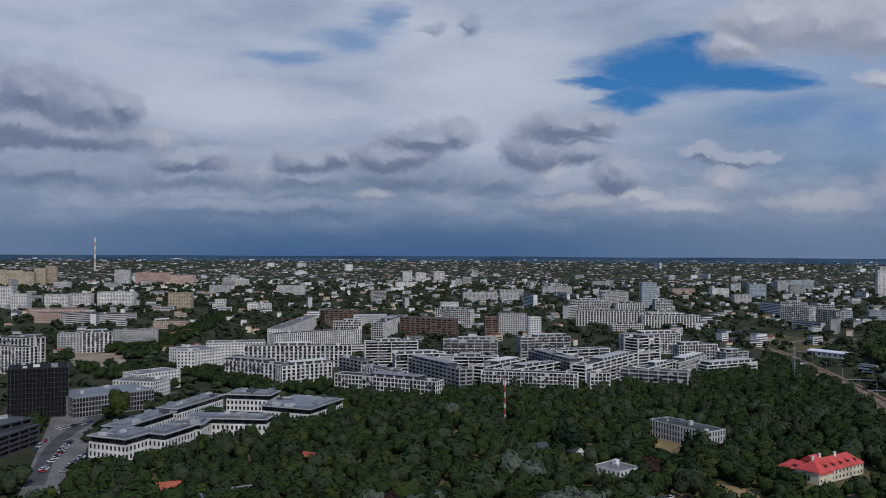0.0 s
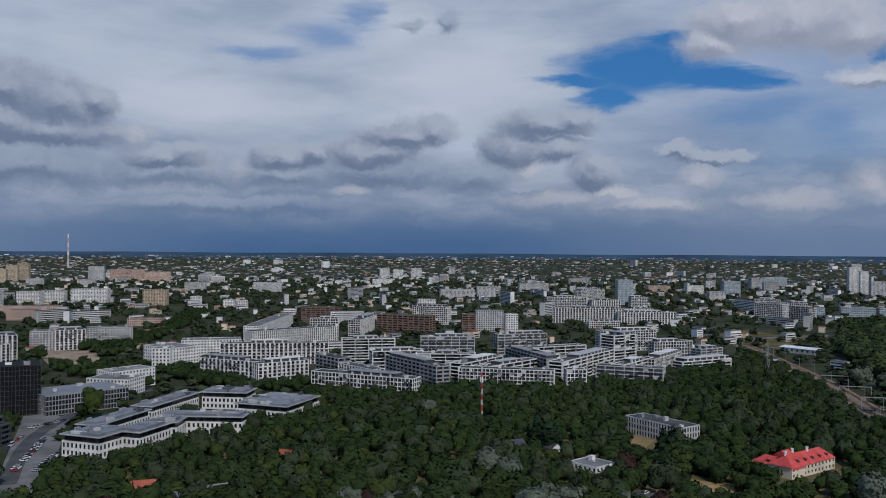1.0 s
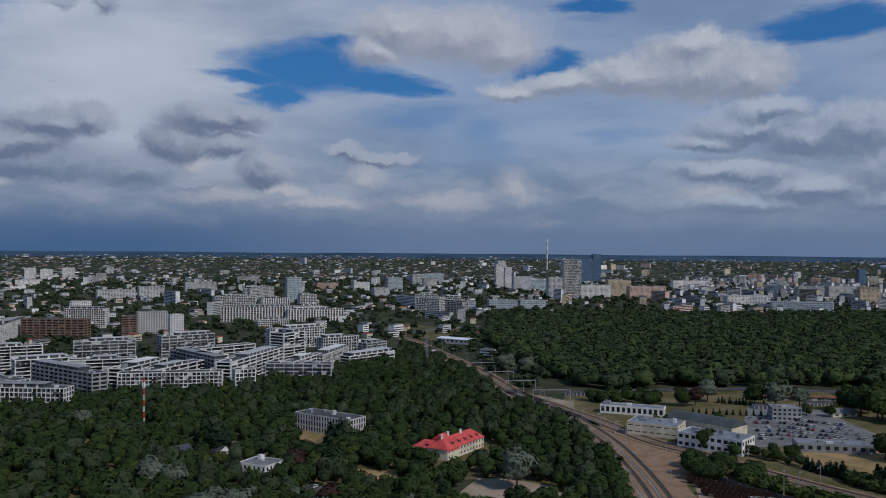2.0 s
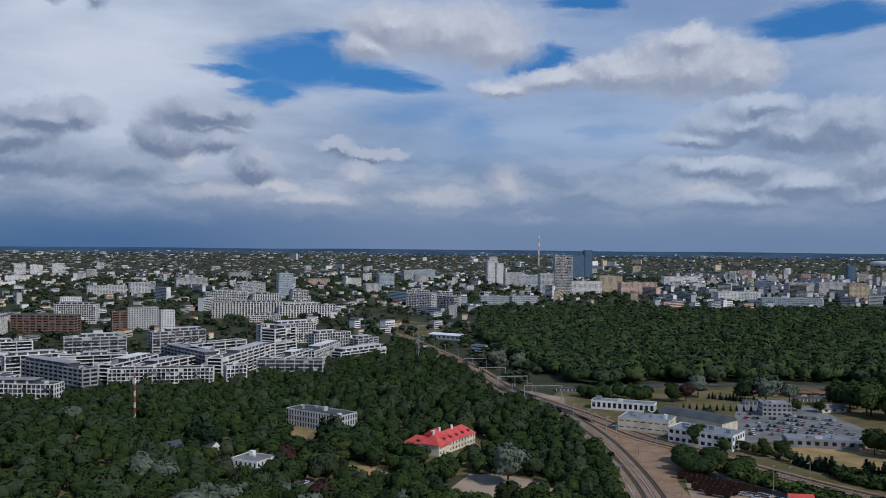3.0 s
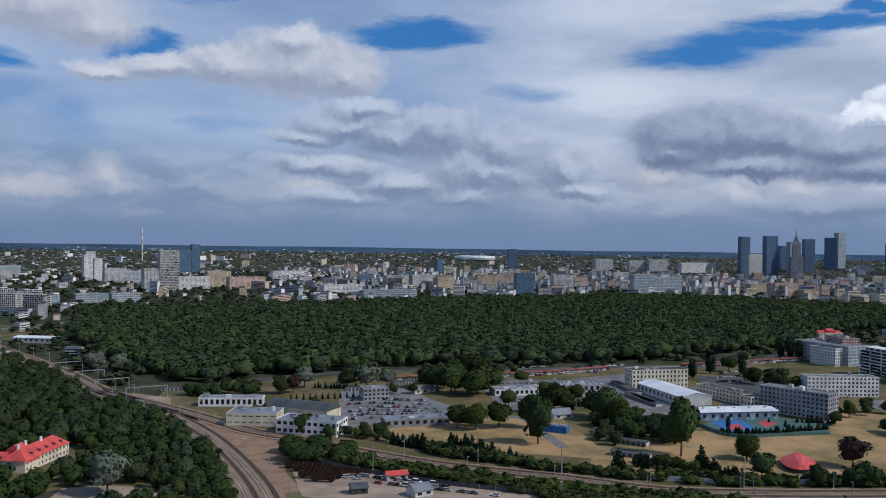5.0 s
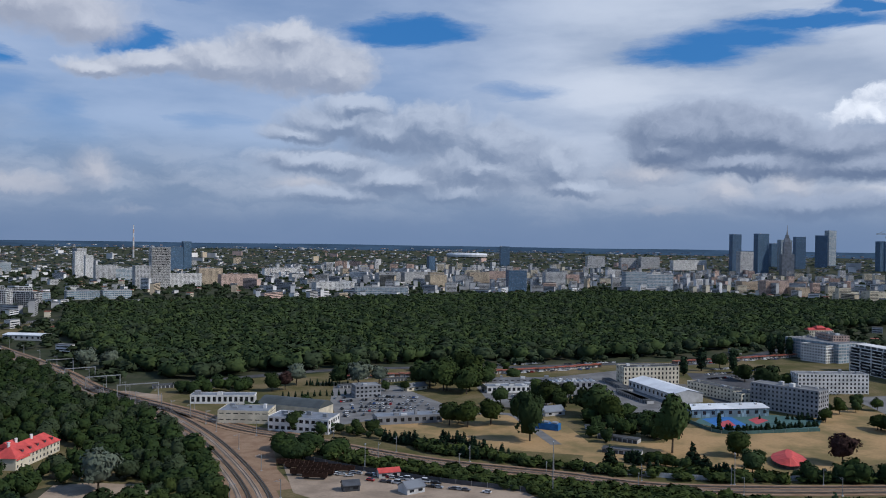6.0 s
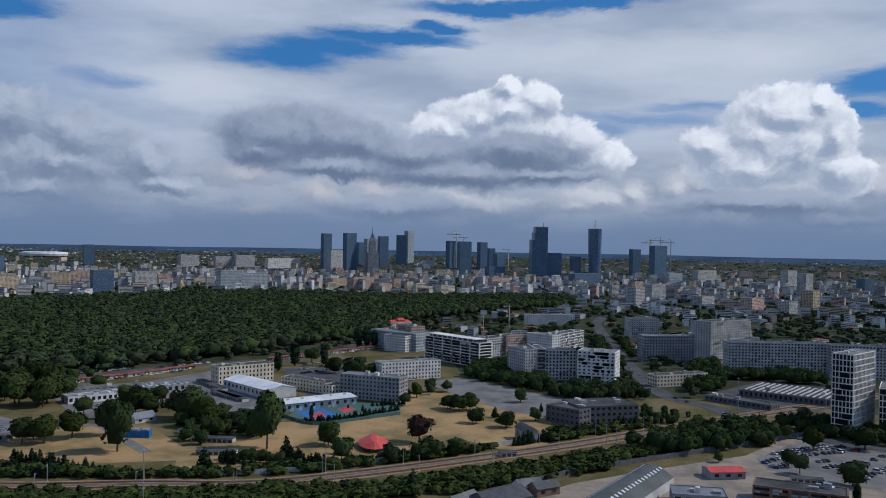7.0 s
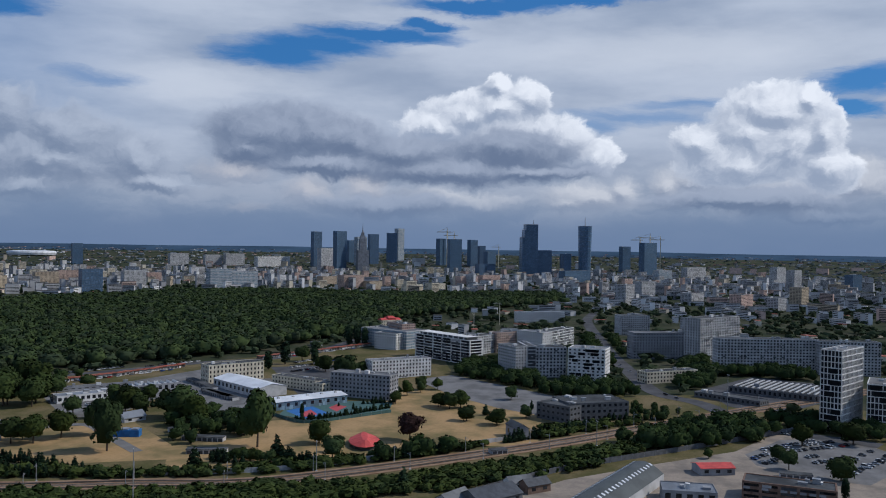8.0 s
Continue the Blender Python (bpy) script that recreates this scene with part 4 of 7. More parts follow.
block(2205, 807, -29.1, 50, 25, 28, "tan", 1)
block(2078, 695, -31.5, 67, 25, 38, "pink", 1)
block(2106, 646, -31.3, 44, 25, 23, "tan", 1)
block(2011, 515, -26.6, 52, 25, 22, "cream", 1)
block(2135, 488, -35.4, 48, 25, 20, "cream", 1)
block(2477, 473, -38.2, 67, 25, 27, "pink", 1)
block(2585, 425, -36.4, 74, 25, 28, "pink", 1)
block(2824, 179, -28.2, 155, 25, 41, "tower", 1)
block(3093, -106, -37.4, 78, 25, 41, "office", 1)
block(3261, 1860, -37.7, 80, 25, 50, "greypanel", 1)
block(3344, 1746, -37.4, 77, 25, 45, "greypanel", 1)
block(3396, 1673, -36.7, 88, 25, 50, "greypanel", 1)
block(3421, 1505, -29.5, 168, 25, 42, "whitepanel", 1)
block(3152, -215, -34.9, 123, 25, 52, "greypanel", 1)
block(2871, -453, -36.9, 56, 25, 65, "greypanel", 1)
block(2525, -442, -35.1, 44, 25, 64, "greypanel", 1)
block(2805, -660, -33.5, 73, 25, 48, "tower", 1)
block(2054, -33, -38.8, 51, 25, 41, "greypanel", 1)
block(1833, 8, -28.1, 38, 25, 42, "greypanel", 1)
block(1900, -133, -27.1, 66, 25, 25, "greypanel", 1)
block(1770, -217, -30.4, 55, 25, 31, "pink", 1)
block(1912, -349, -30.5, 40, 25, 42, "tan", 1)
block(1802, -287, -34.7, 37, 25, 24, "greypanel", 1)

# flats along the street
block(775, 99, -49.4, 12, 30, 28, "greypanel")
block(781, 90, -69.7, 9, 40, 28, "darkbands")
block(787, 73, -69.8, 29, 20, 27, "greypanel")
block(781, 41, -99.1, 34, 24, 28, "patch")
block(957, -36, -68.6, 76, 20, 28, "greypunched")
block(1203, -3, -66.5, 41, 25, 26, "greypanel")
block(980, -93, -38.5, 75, 20, 45, "greypanel")
block(888, -129, -77.7, 99, 16, 32, "greypanel")
block(890, -204, -83.7, 57, 16, 32, "greypanel")
block(1061, -70, -66.9, 18, 18, 36, "greypanel")
block(609, -128, -122.0, 14, 40, 54, "lattice")
block(611, -164, -106.0, 26, 34, 32, "lattice")
block(792, -35, -53.6, 56, 14, 10, "cream")
block(705, -72, -124.7, 56, 14, 4, "darkshed")
market = block(738, -111, -114.4, 71, 58, 5, "darkshed", label="flat dark market hall with rows of pale roof lights")
for i in range(14):
    part("roof_light", Shape().box(-33 + 4.9 * i, -31.6 + 4.9 * i, 4, 54, 5.1, 5.75), "light", market, "long pale roof light")
block(867, 194, -127.2, 88, 18, 24, "bands")
block(931, 161, -26.0, 51, 16, 20, "greypanel")
block(957, 139, -43.0, 28, 16, 22, "pink")
block(956, 113, -123.7, 37, 16, 24, "punched")
block(1006, 85, -19.9, 87, 16, 22, "grid")
block(1347, 142, -65.9, 79, 14, 16, "punched")
block(976, 276, -136.2, 38, 18, 26, "pink")
block(955, 283, -115.6, 71, 30, 20, "office")
block(962, 249, -20.5, 68, 30, 18, "whitepanel")

# barracks, school and sheds
block(591, 53, -120.8, 28, 34, 11, "darkshed")
block(602, 22, -61.6, 45, 30, 12, "darkshed")
block(633, 206, -98.1, 51, 16, 18.5, "greypunched", label="long grey concrete slab building with flat rows of windows")
block(743, 202, -48.1, 59, 15, 16, "punched")
block(678, 331, -38.1, 51, 16, 15, "cream")
block(652, 259, -110.6, 73, 12, 9, "cream")
block(636, 232, -23.5, 15, 10, 10, "cream")
block(431, -73, -101.1, 42, 16, 8, "brown")
block(374, 518, -45.2, 46, 12, 6, "whiteshed")
block(343, 453, -52.0, 33, 22, 8, "yellowshed")
block(350, 407, -62.9, 40, 20, 9, "whiteshed")
block(418, 375, -33.8, 44, 14, 5, "shed")
block(465, 460, -30.2, 20, 14, 9, "greypunched")
low_hall = block(560, 394, -38.7, 40, 14, 5.0, "whiteshed", label="long low building with a dark roof and white roof lights")
for i in range(3):
    part("roof_light", Shape().box(-12 + 11 * i, -8 + 11 * i, 4, 7, 5.1, 5.9), "white", low_hall, "white roof light")
block(606, 416, -45.4, 62, 7, 3.2, "shed", roof="palroof", label="long open shelter with a pale flat roof")
saw = block(612, 367, -40.6, 40, 12, 5.6, "shed", label="depot with slanted white roof lights in a row")
for i in range(8):
    s = Shape()
    c = -17.5 + 5 * i
    s.v += [(c - 1.6, 1, 5.7), (c + 1.6, 1, 5.7), (c + 1.6, 11, 5.7), (c - 1.6, 11, 5.7), (c - 1.6, 1, 7.4), (c - 1.6, 11, 7.4)]
    s.f += [(3, 2, 1, 0), (0, 4, 5, 3), (1, 2, 5, 4), (0, 1, 4), (2, 3, 5)]
    part("saw_tooth", s, "whiteroof", saw, "slanted white roof light")
block(148, 540, -58.0, 47, 17, 11, "zigzag")
block(86, 448, -50.0, 18, 16, 7, "punched")
block(-98, 402, 27.5, 27, 14, 5, "shed")

RED_X, RED_Y, RED_TURN, LEFT_TURN = 195.3, 443.6, 34.8, -56.0



# ---- single things ----
def gable(s, x0, x1, y0, y1, z0, z1, hip=0.0):
    """A roof with its ridge along x; hip draws the ridge's ends in. It has eaves of some depth."""
    m = (y0 + y1) / 2
    s.v += [(x0, y0, z0), (x1, y0, z0), (x1, y1, z0), (x0, y1, z0), (x0 + hip, m, z1), (x1 - hip, m, z1)]
    n = len(s.v) - 6
    s.f += [tuple(n + i for i in q) for q in ((3, 2, 1, 0), (0, 1, 5, 4), (2, 3, 4, 5), (1, 2, 5), (3, 0, 4))]
    return s


def house_wing(r, length, depth, h, ridge, wall, roof, hip, m):
    """A wing of the house: its front runs along x from 0 to length; m sets it in place."""
    x0, x1, y0, y1 = 0, length, 0, depth

    def put(name, s, material, parent, label=""):
        s.v = [tuple(m @ Vector(q)) for q in s.v]
        return part(name, s, material, parent, label)

    put("wall", Shape().box(x0, x1, y0, y1, -0.2, h), wall, r)
    put("roof", gable(Shape(), x0 - 0.6, x1 + 0.6, y0 - 0.6, y1 + 0.6, h, ridge, hip), roof, r, "bright red tiled hip roof")
    n = int((x1 - x0) / 3.4)
    for i in range(n):
        c = x0 + (i + 0.5) * (x1 - x0) / n
        for z in (1.2, 4.2)[: 1 + (h > 5)]:
            w = put("window", Shape().box(c - 0.6, c + 0.6, y0 - 0.08, y0 + 0.1, z, z + 1.5), "glass", r)
            put("window_frame", Shape().box(c - 0.75, c + 0.75, y0 - 0.12, y0 + 0.1, z - 0.15, z).box(c - 0.04, c + 0.04, y0 - 0.11, y0, z, z + 1.5), "white", w)
        if i % 2 == 0 and 0 < i < n - 1:
            dz, dy = h + 0.35 * (ridge - h), 0.35 * depth / 2
            dm = put("dormer", Shape().box(c - 0.8, c + 0.8, dy - 0.9, dy + 1.6, dz - 0.6, dz + 0.9), "dark", r, "small dark roof dormer")
            put("dormer_roof", Shape().box(c - 1.0, c + 1.0, dy - 1.1, dy + 1.8, dz + 0.9, dz + 1.15), roof, dm)


red_house = root("house", RED_X, RED_Y, 0, 0, "long pale house with a bright red tiled roof among trees", "house")
house_wing(red_house, 42, 13, 6.2, 11.5, "cream", "redroof", 6.0, pose(0, 0, 0, 0, 0, RED_TURN))
house_wing(red_house, 24, 11, 5.2, 9.0, "cream", "redroof", 4.5, pose(0, 0, 0, 0, 0, LEFT_TURN) @ pose(-24, 1, 0))
for along, back in ((5, 7), (14, 8.5), (24, 6)):
    p = pose(0, 0, 0, 0, 0, RED_TURN) @ Vector((along, back, 0))
    part("chimney", Shape().box(p.x - 0.6, p.x + 0.6, p.y - 0.5, p.y + 0.5, 7.5, 13.0).box(p.x - 0.75, p.x + 0.75, p.y - 0.65, p.y + 0.65, 13.0, 13.3), "white", red_house, "white chimney")
bay = gable(Shape().box(7, 14, 6, 15, 5, 9.5), 6.6, 14.4, 5.6, 15.4, 9.5, 12.6)
bay.v = [tuple(pose(0, 0, 0, 0, 0, RED_TURN) @ Vector(q)) for q in bay.v]
part("gable_bay", bay, "redroof", red_house)
footprint(RED_X, RED_Y, RED_TURN, -3, 42, 0, 14)
footprint(RED_X, RED_Y, LEFT_TURN, -25, 0, 0, 12)


def lattice_mast(x, y, h):
    r = root("radio_mast", x, y, 20, 0, "slim red and white lattice radio mast", "mast")
    n = 10
    for i in range(n):
        s = Shape()
        z0, z1 = h * i / n, h * (i + 1) / n
        w0, w1 = 0.9 - 0.05 * i, 0.9 - 0.05 * (i + 1)
        for a in range(3):
            p, q = 2.094 * a, 2.094 * (a + 1)
            s.tube((w0 * math.cos(p), w0 * math.sin(p), z0), (w1 * math.cos(p), w1 * math.sin(p), z1), 0.14, sides=5)
            s.tube((w0 * math.cos(p), w0 * math.sin(p), z0), (w1 * math.cos(q), w1 * math.sin(q), z1), 0.08, sides=4)
        part("mast_section", s, "redpaint" if i % 2 == 0 else "white", r)
    for i, a in enumerate((0.4, 2.5, 4.6)):
        part("antenna", Shape().box(1.0 * math.cos(a) - 0.2, 1.0 * math.cos(a) + 0.2, math.sin(a) - 0.2, math.sin(a) + 0.2, h * 0.72, h * 0.82), "white", r, "pale panel antenna")


def chimney(x, y, h, width):
    r = root("tall_chimney", x, y, 0, ground_z(math.hypot(x, y)), "tall power station chimney banded in haze-paled red and white", "chimney")
    for i in range(8):
        f0, f1 = i / 8, (i + 1) / 8
        # the red bands are coloured salmon, paled as if by distance haze
        part("chimney_band", Shape().tube((0, 0, h * f0), (0, 0, h * f1), width * (1 - 0.45 * f0), width * (1 - 0.45 * f1), 14), ("pink", "white")[i % 2] if i > 1 else "light", r)


# cars
def car_model(paint, van=False):
    r = root("parked_car", 0, 0, 0, 0, "", "car")
    L, W, H = (5.4, 2.0, 2.2) if van else (4.4, 1.8, 1.45)
    b = Shape()
    b.prism([(-L / 2, -W / 2 + 0.15), (-L / 2 + 0.2, -W / 2), (L / 2 - 0.3, -W / 2), (L / 2, -W / 2 + 0.3), (L / 2, W / 2 - 0.3), (L / 2 - 0.3, W / 2), (-L / 2 + 0.2, W / 2), (-L / 2, W / 2 - 0.15)], 0.28, 0.85 if not van else 1.1)
    z0 = 0.85 if not van else 1.1
    g = Shape()
    for (xa, xb, w, z) in (((-L / 2 + 0.35, L / 2 - 1.1, W / 2 - 0.06, z0)), ((-L / 2 + 0.8, L / 2 - 1.9, W / 2 - 0.3, H - 0.06))):
        g.v += [(xa, -w, z), (xb, -w, z), (xb, w, z), (xa, w, z)]
    g.f += [(4, 5, 6, 7), (0, 1, 5, 4), (1, 2, 6, 5), (2, 3, 7, 6), (3, 0, 4, 7)]
    part("glasshouse", g, "glass", r, "tinted car windows")
    part("body", b.box(-L / 2 + 0.8, L / 2 - 1.9, -W / 2 + 0.3, W / 2 - 0.3, H - 0.08, H), paint, r)
    for sx in (-L * 0.31, L * 0.31):
        part("axle", Shape().tube((sx, -W / 2 - 0.02, 0.32), (sx, -W / 2 + 0.22, 0.32), 0.32, sides=9).tube((sx, W / 2 - 0.22, 0.32), (sx, W / 2 + 0.02, 0.32), 0.32, sides=9).tube((sx, -W / 2 + 0.2, 0.32), (sx, W / 2 - 0.2, 0.32), 0.05, sides=5), "tyre", r)
    return r


PAINTS = {"white_car": ((0.75, 0.75, 0.75), "white"), "silver_car": ((0.42, 0.44, 0.46), "silver"), "black_car": ((0.015, 0.015, 0.018), "black"),
          "grey_car": ((0.12, 0.125, 0.135), "dark grey"), "red_car": ((0.42, 0.03, 0.03), "red"), "blue_car": ((0.04, 0.09, 0.25), "blue")}
CARS = []
for key, (colour, word) in PAINTS.items():
    MAT[key] = surface(key + "_paint", colour, 0.25, 0.08, bump=0.0, spec=0.6)
    for van in (False, True)[: 2 if key == "white_car" else 1]:
        c = car_model(key, van)
        tagged(c, word + (" delivery van" if van else " car") + " parked on the tarmac", "van" if van else "car", "parked vehicles")
        CARS.append(c)
CAR_WEIGHT = (5, 1, 6, 6, 5, 1, 1)
USED = set()
car_dice = random.Random(5)


FAR_CARS = {}


def far_car(x, y, turn, paint):
    """A car too far off to pick out: body and cabin, joined with the others of its colour."""
    body, cabin = FAR_CARS.setdefault(paint, Shape()), FAR_CARS.setdefault("glass", Shape())
    c, s = math.cos(radians(turn)), math.sin(radians(turn))
    for shape, x0, x1, w, z0, z1 in ((body, -2.2, 2.2, 0.9, 0.3, 0.9), (cabin, -1.7, 1.0, 0.8, 0.9, 1.4), (body, -1.4, 0.4, 0.65, 1.4, 1.5)):
        shape.prism([(x + c * u - s * v, y + s * u + c * v) for u, v in ((x0, -w), (x1, -w), (x1, w), (x0, w))], z0 + 0.2, z1 + 0.2)


def park(x, y, turn, z=0.25, which=None):
    if math.hypot(x, y) > 620:
        return far_car(x, y, turn, car_dice.choices(list(PAINTS), (6, 6, 6, 5, 1, 1))[0])
    c = car_dice.choices(CARS, CAR_WEIGHT)[0] if which is None else CARS[which]
    m = pose(x, y, z, 0, 0, turn + car_dice.choice((0, 180)) + car_dice.uniform(-3, 3))
    if c.name not in USED:
        USED.add(c.name)
        c.matrix_basis = m
        return c
    return copy_thing(c, m)


def car_row(x0, y0, x1, y1, n, turn=90.0, fill=0.85):
    """Cars side by side from one place to another, each turned against the row."""
    a = math.degrees(math.atan2(y1 - y0, x1 - x0))
    for i in range(n):
        if car_dice.random() < fill:
            f = (i + 0.5) / n
            park(x0 + (x1 - x0) * f + car_dice.uniform(-0.3, 0.3), y0 + (y1 - y0) * f + car_dice.uniform(-0.3, 0.3), a + turn)


# masts of the overhead line
def line_mast(h, arm, label):
    r = root("catenary_mast", 0, 0, 0, 0, label, "mast", "masts along the railway")
    part("pole", Shape().tube((0, 0, -0.2), (0, 0, h), 0.22, 0.16, 6), "metal", r)
    part("bracket", Shape().tube((0, 0, h - 1.2), (arm, 0, h - 0.9), 0.08, sides=4).tube((0, 0, h - 0.1), (arm * 0.9, 0, h - 0.95), 0.06, sides=4), "metal", r)
    part("foot_block", Shape().box(-0.5, 0.5, -0.5, 0.5, -0.1, 0.4), "light", r)
    return r


def masts_along(points, off, gap, model, skip=0):
    line = smooth_line(points, 2.0)
    way, last = 0.0, -gap
    first = True
    for i in range(1, len(line)):
        way += (line[i] - line[i - 1]).length
        if way - last >= gap and i > skip:
            last = way
            t = (line[i] - line[i - 1]).normalized()
            m = pose(line[i].x + t.y * off, line[i].y - t.x * off, 0, 0, 0, math.degrees(math.atan2(t.y, t.x)) + (90 if off > 0 else -90))
            copy_thing(model, m)


mast = line_mast(9.0, 3.2, "grey steel mast carrying the overhead railway line")
mast.matrix_basis = pose(*BRANCH[0], 0)
masts_along(MAIN, 11.5, 48, mast)
masts_along(MAIN, -11.5, 48, mast)
masts_along(BRANCH, 9.0, 46, mast, 20)
masts_along(BRANCH, -9.0, 46, mast, 20)


def portal(x, y, turn, span, h=9.5):
    r = root("railway_portal", x, y, turn, 0, "pale steel portal over the tracks", "mast", "portals over the tracks")
    for sx in (-span / 2, span / 2):
        part("post", Shape().box(sx - 0.25, sx + 0.25, -0.25, 0.25, -0.2, h), "metal", r)
    part("crossbeam", Shape().box(-span / 2, span / 2, -0.18, 0.18, h - 0.7, h - 0.1), "metal", r)


def pylon(x, y, h):
    r = root("power_pylon", x, y, 30, 0, "grey lattice power pylon", "mast")
    s = Shape()
    for i in range(7):
        z0, z1 = h * i / 7, h * (i + 1) / 7
        a, b = 2.6 * (1 - i / 8), 2.6 * (1 - (i + 1) / 8)
        for k in range(4):
            p, q = 0.785 + 1.571 * k, 0.785 + 1.571 * (k + 1)
            s.tube((a * math.cos(p), a * math.sin(p), z0), (b * math.cos(p), b * math.sin(p), z1), 0.13, sides=4)
            s.tube((a * math.cos(p), a * math.sin(p), z0), (b * math.cos(q), b * math.sin(q), z1), 0.09, sides=4)
    part("lattice", s, "metal", r)
    for z in (0.66, 0.82, 0.96):
        part("cross_arm", Shape().tube((-4.5, 0, h * z), (4.5, 0, h * z), 0.14, sides=4).tube((-4.5, 0, h * z), (0, 0, h * z + 1.4), 0.08, sides=4).tube((4.5, 0, h * z), (0, 0, h * z + 1.4), 0.08, sides=4), "metal", r)


def arched_hall(x, y, turn, w, length, h, rise, roof, wall, label, ribs=0):
    """A hall with a curved roof; its front stands at x, y and it runs back along y."""
    r = root("arched_hall", x, y, turn, 0, label, "hall")
    footprint(x, y, turn, -w / 2, w / 2, 0, length)
    part("wall", Shape().box(-w / 2, w / 2, 0.1, length - 0.1, -0.2, h), wall, r)
    n, s = 12, Shape()
    arc = [(-w / 2 + w * i / n, h + rise * math.sin(math.pi * i / n)) for i in range(n + 1)]
    for (xa, za), (xb, zb) in zip(arc, arc[1:]):
        s.face((xa, 0, za), (xb, 0, zb), (xb, length, zb), (xa, length, za))
        s.face((xa, 0, za), (xa, 0, h - 0.3), (xb, 0, h - 0.3), (xb, 0, zb))
        s.face((xa, length, za), (xb, length, zb), (xb, length, h - 0.3), (xa, length, h - 0.3))
    part("curved_roof", s, roof, r)
    for i in range(ribs):
        yy = 2.5 + (length - 5) * i / max(1, ribs - 1)
        for side in (-0.2, 0.2):
            k = int((0.5 + side) * n)
            (xa, za), (xb, zb) = arc[k], arc[k + 1]
            part("roof_light", Shape().face((xa, yy, za + 0.25), (xb, yy, zb + 0.25), (xb, yy + 1.6, zb + 0.25), (xa, yy + 1.6, za + 0.25)).face((xa, yy, za), (xb, yy, zb), (xb, yy, zb + 0.25), (xa, yy, za + 0.25)), "whiteroof", r, "white roof light strip")
    return r


def gabled_hall(x, y, turn, w, d, h, ridge, wall, roof, label, name="hall", vents=0):
    r = root(name, x, y, turn, 0, label, "hall")
    footprint(x, y, turn, -w / 2, w / 2, 0, d)
    part("wall", gable(Shape().box(-w / 2, w / 2, 0, d, -0.2, h), -w / 2, w / 2, 0, d, h - 0.02, ridge - 0.25), wall, r)
    s = Shape()
    for y0, y1 in ((-0.5, d / 2), (d + 0.5, d / 2)):
        s.face((-w / 2 - 0.4, y0, h), (w / 2 + 0.4, y0, h), (w / 2 + 0.4, y1, ridge), (-w / 2 - 0.4, y1, ridge))
        s.face((-w / 2 - 0.4, y0, h - 0.25), (w / 2 + 0.4, y0, h - 0.25), (w / 2 + 0.4, y0, h), (-w / 2 - 0.4, y0, h))
    part("roof", s, roof, r)
    n = max(2, int(w / 6))
    for i in range(n):
        c = -w / 2 + (i + 0.5) * w / n
        part("window", Shape().box(c - 1.2, c + 1.2, -0.07, 0.05, h * 0.35, h * 0.75), "glass", r)
    for i in range(vents):
        c = -w / 2 + (i + 0.5) * w / vents
        part("roof_vent", Shape().box(c - 0.8, c + 0.8, d * 0.35, d * 0.42, h, ridge + 0.5), "light", r)
    return r


def pavilion(x, y, turn, w, d):
    r = root("pavilion", x, y, turn, 0, "low pavilion with a broad red hipped roof", "pavilion")
    footprint(x, y, turn, -w / 2, w / 2, -d / 2, d / 2)
    part("wall", Shape().prism([(w / 2 * 0.9 * math.cos(a), d / 2 * 0.9 * math.sin(a)) for a in [0.26 + i * math.pi / 6 for i in range(12)]], -0.2, 2.4), "dark", r)
    s = Shape()
    rim = [(w / 2 * math.cos(i * math.pi / 6), d / 2 * math.sin(i * math.pi / 6)) for i in range(12)]
    for (xa, ya), (xb, yb) in zip(rim, rim[1:] + rim[:1]):
        s.face((xa, ya, 2.4), (xb, yb, 2.4), (xb * 0.66, yb * 0.2, 5.2), (xa * 0.66, ya * 0.2, 5.2))
    s.face(*[(xa * 0.66, ya * 0.2, 5.2) for xa, ya in rim])
    part("red_roof", s, "redroof", r, "red sheet roof")


def wagon(x, y, turn, roof="wagon"):
    r = root("goods_wagon", x, y, turn, 0.5, "rusty dark open goods wagon on a siding", "wagon", "wagons on the siding")
    part("box", Shape().ring(-6.2, 6.2, -1.4, 1.4, 0.9, 2.9, 0.12).box(-6.1, 6.1, -1.3, 1.3, 0.8, 1.7), roof, r)
    for i in range(6):
        c = -6.2 + 12.4 * i / 5
        part("rib", Shape().box(c - 0.1, c + 0.1, -1.5, 1.5, 2.6, 3.0), roof, r)
    for sx in (-4.2, 4.2):
        part("bogie", Shape().box(sx - 1.2, sx + 1.2, -1.0, 1.0, 0.1, 0.8), "tyre", r)


def bus(x, y, turn, paint="bluepaint", label="blue container-like service building"):
    r = root("container", x, y, turn, 0, label, "container")
    part("box", Shape().box(-9, 9, -3, 3, 0, 4.2), paint, r)
    for i in range(3):
        part("roof_unit", Shape().box(-8 + 6 * i, -4 + 6 * i, -2.2, 2.2, 4.2, 5.0), "metal", r)
    footprint(x, y, turn, -9, 9, -3, 3)


def palace(x, y, h):
    """A stepped stone tower with a spire."""
    r = root("stepped_tower", x, y, 30, ground_z(math.hypot(x, y)), "tall stepped stone tower with a slender spire", "tower")
    for i, (w, z0, z1) in enumerate(((46, 0, 0.42), (27, 0.42, 0.66), (19, 0.66, 0.74), (12, 0.74, 0.80))):
        part("tier", Shape().box(-w / 2, w / 2, -w / 2, w / 2, h * z0, h * z1), "grey", r)
    part("spire", Shape().tube((0, 0, h * 0.8), (0, 0, h * 0.86), 4.5, 2.2, 8).tube((0, 0, h * 0.86), (0, 0, h), 2.0, 0.4, 8), "grey", r)


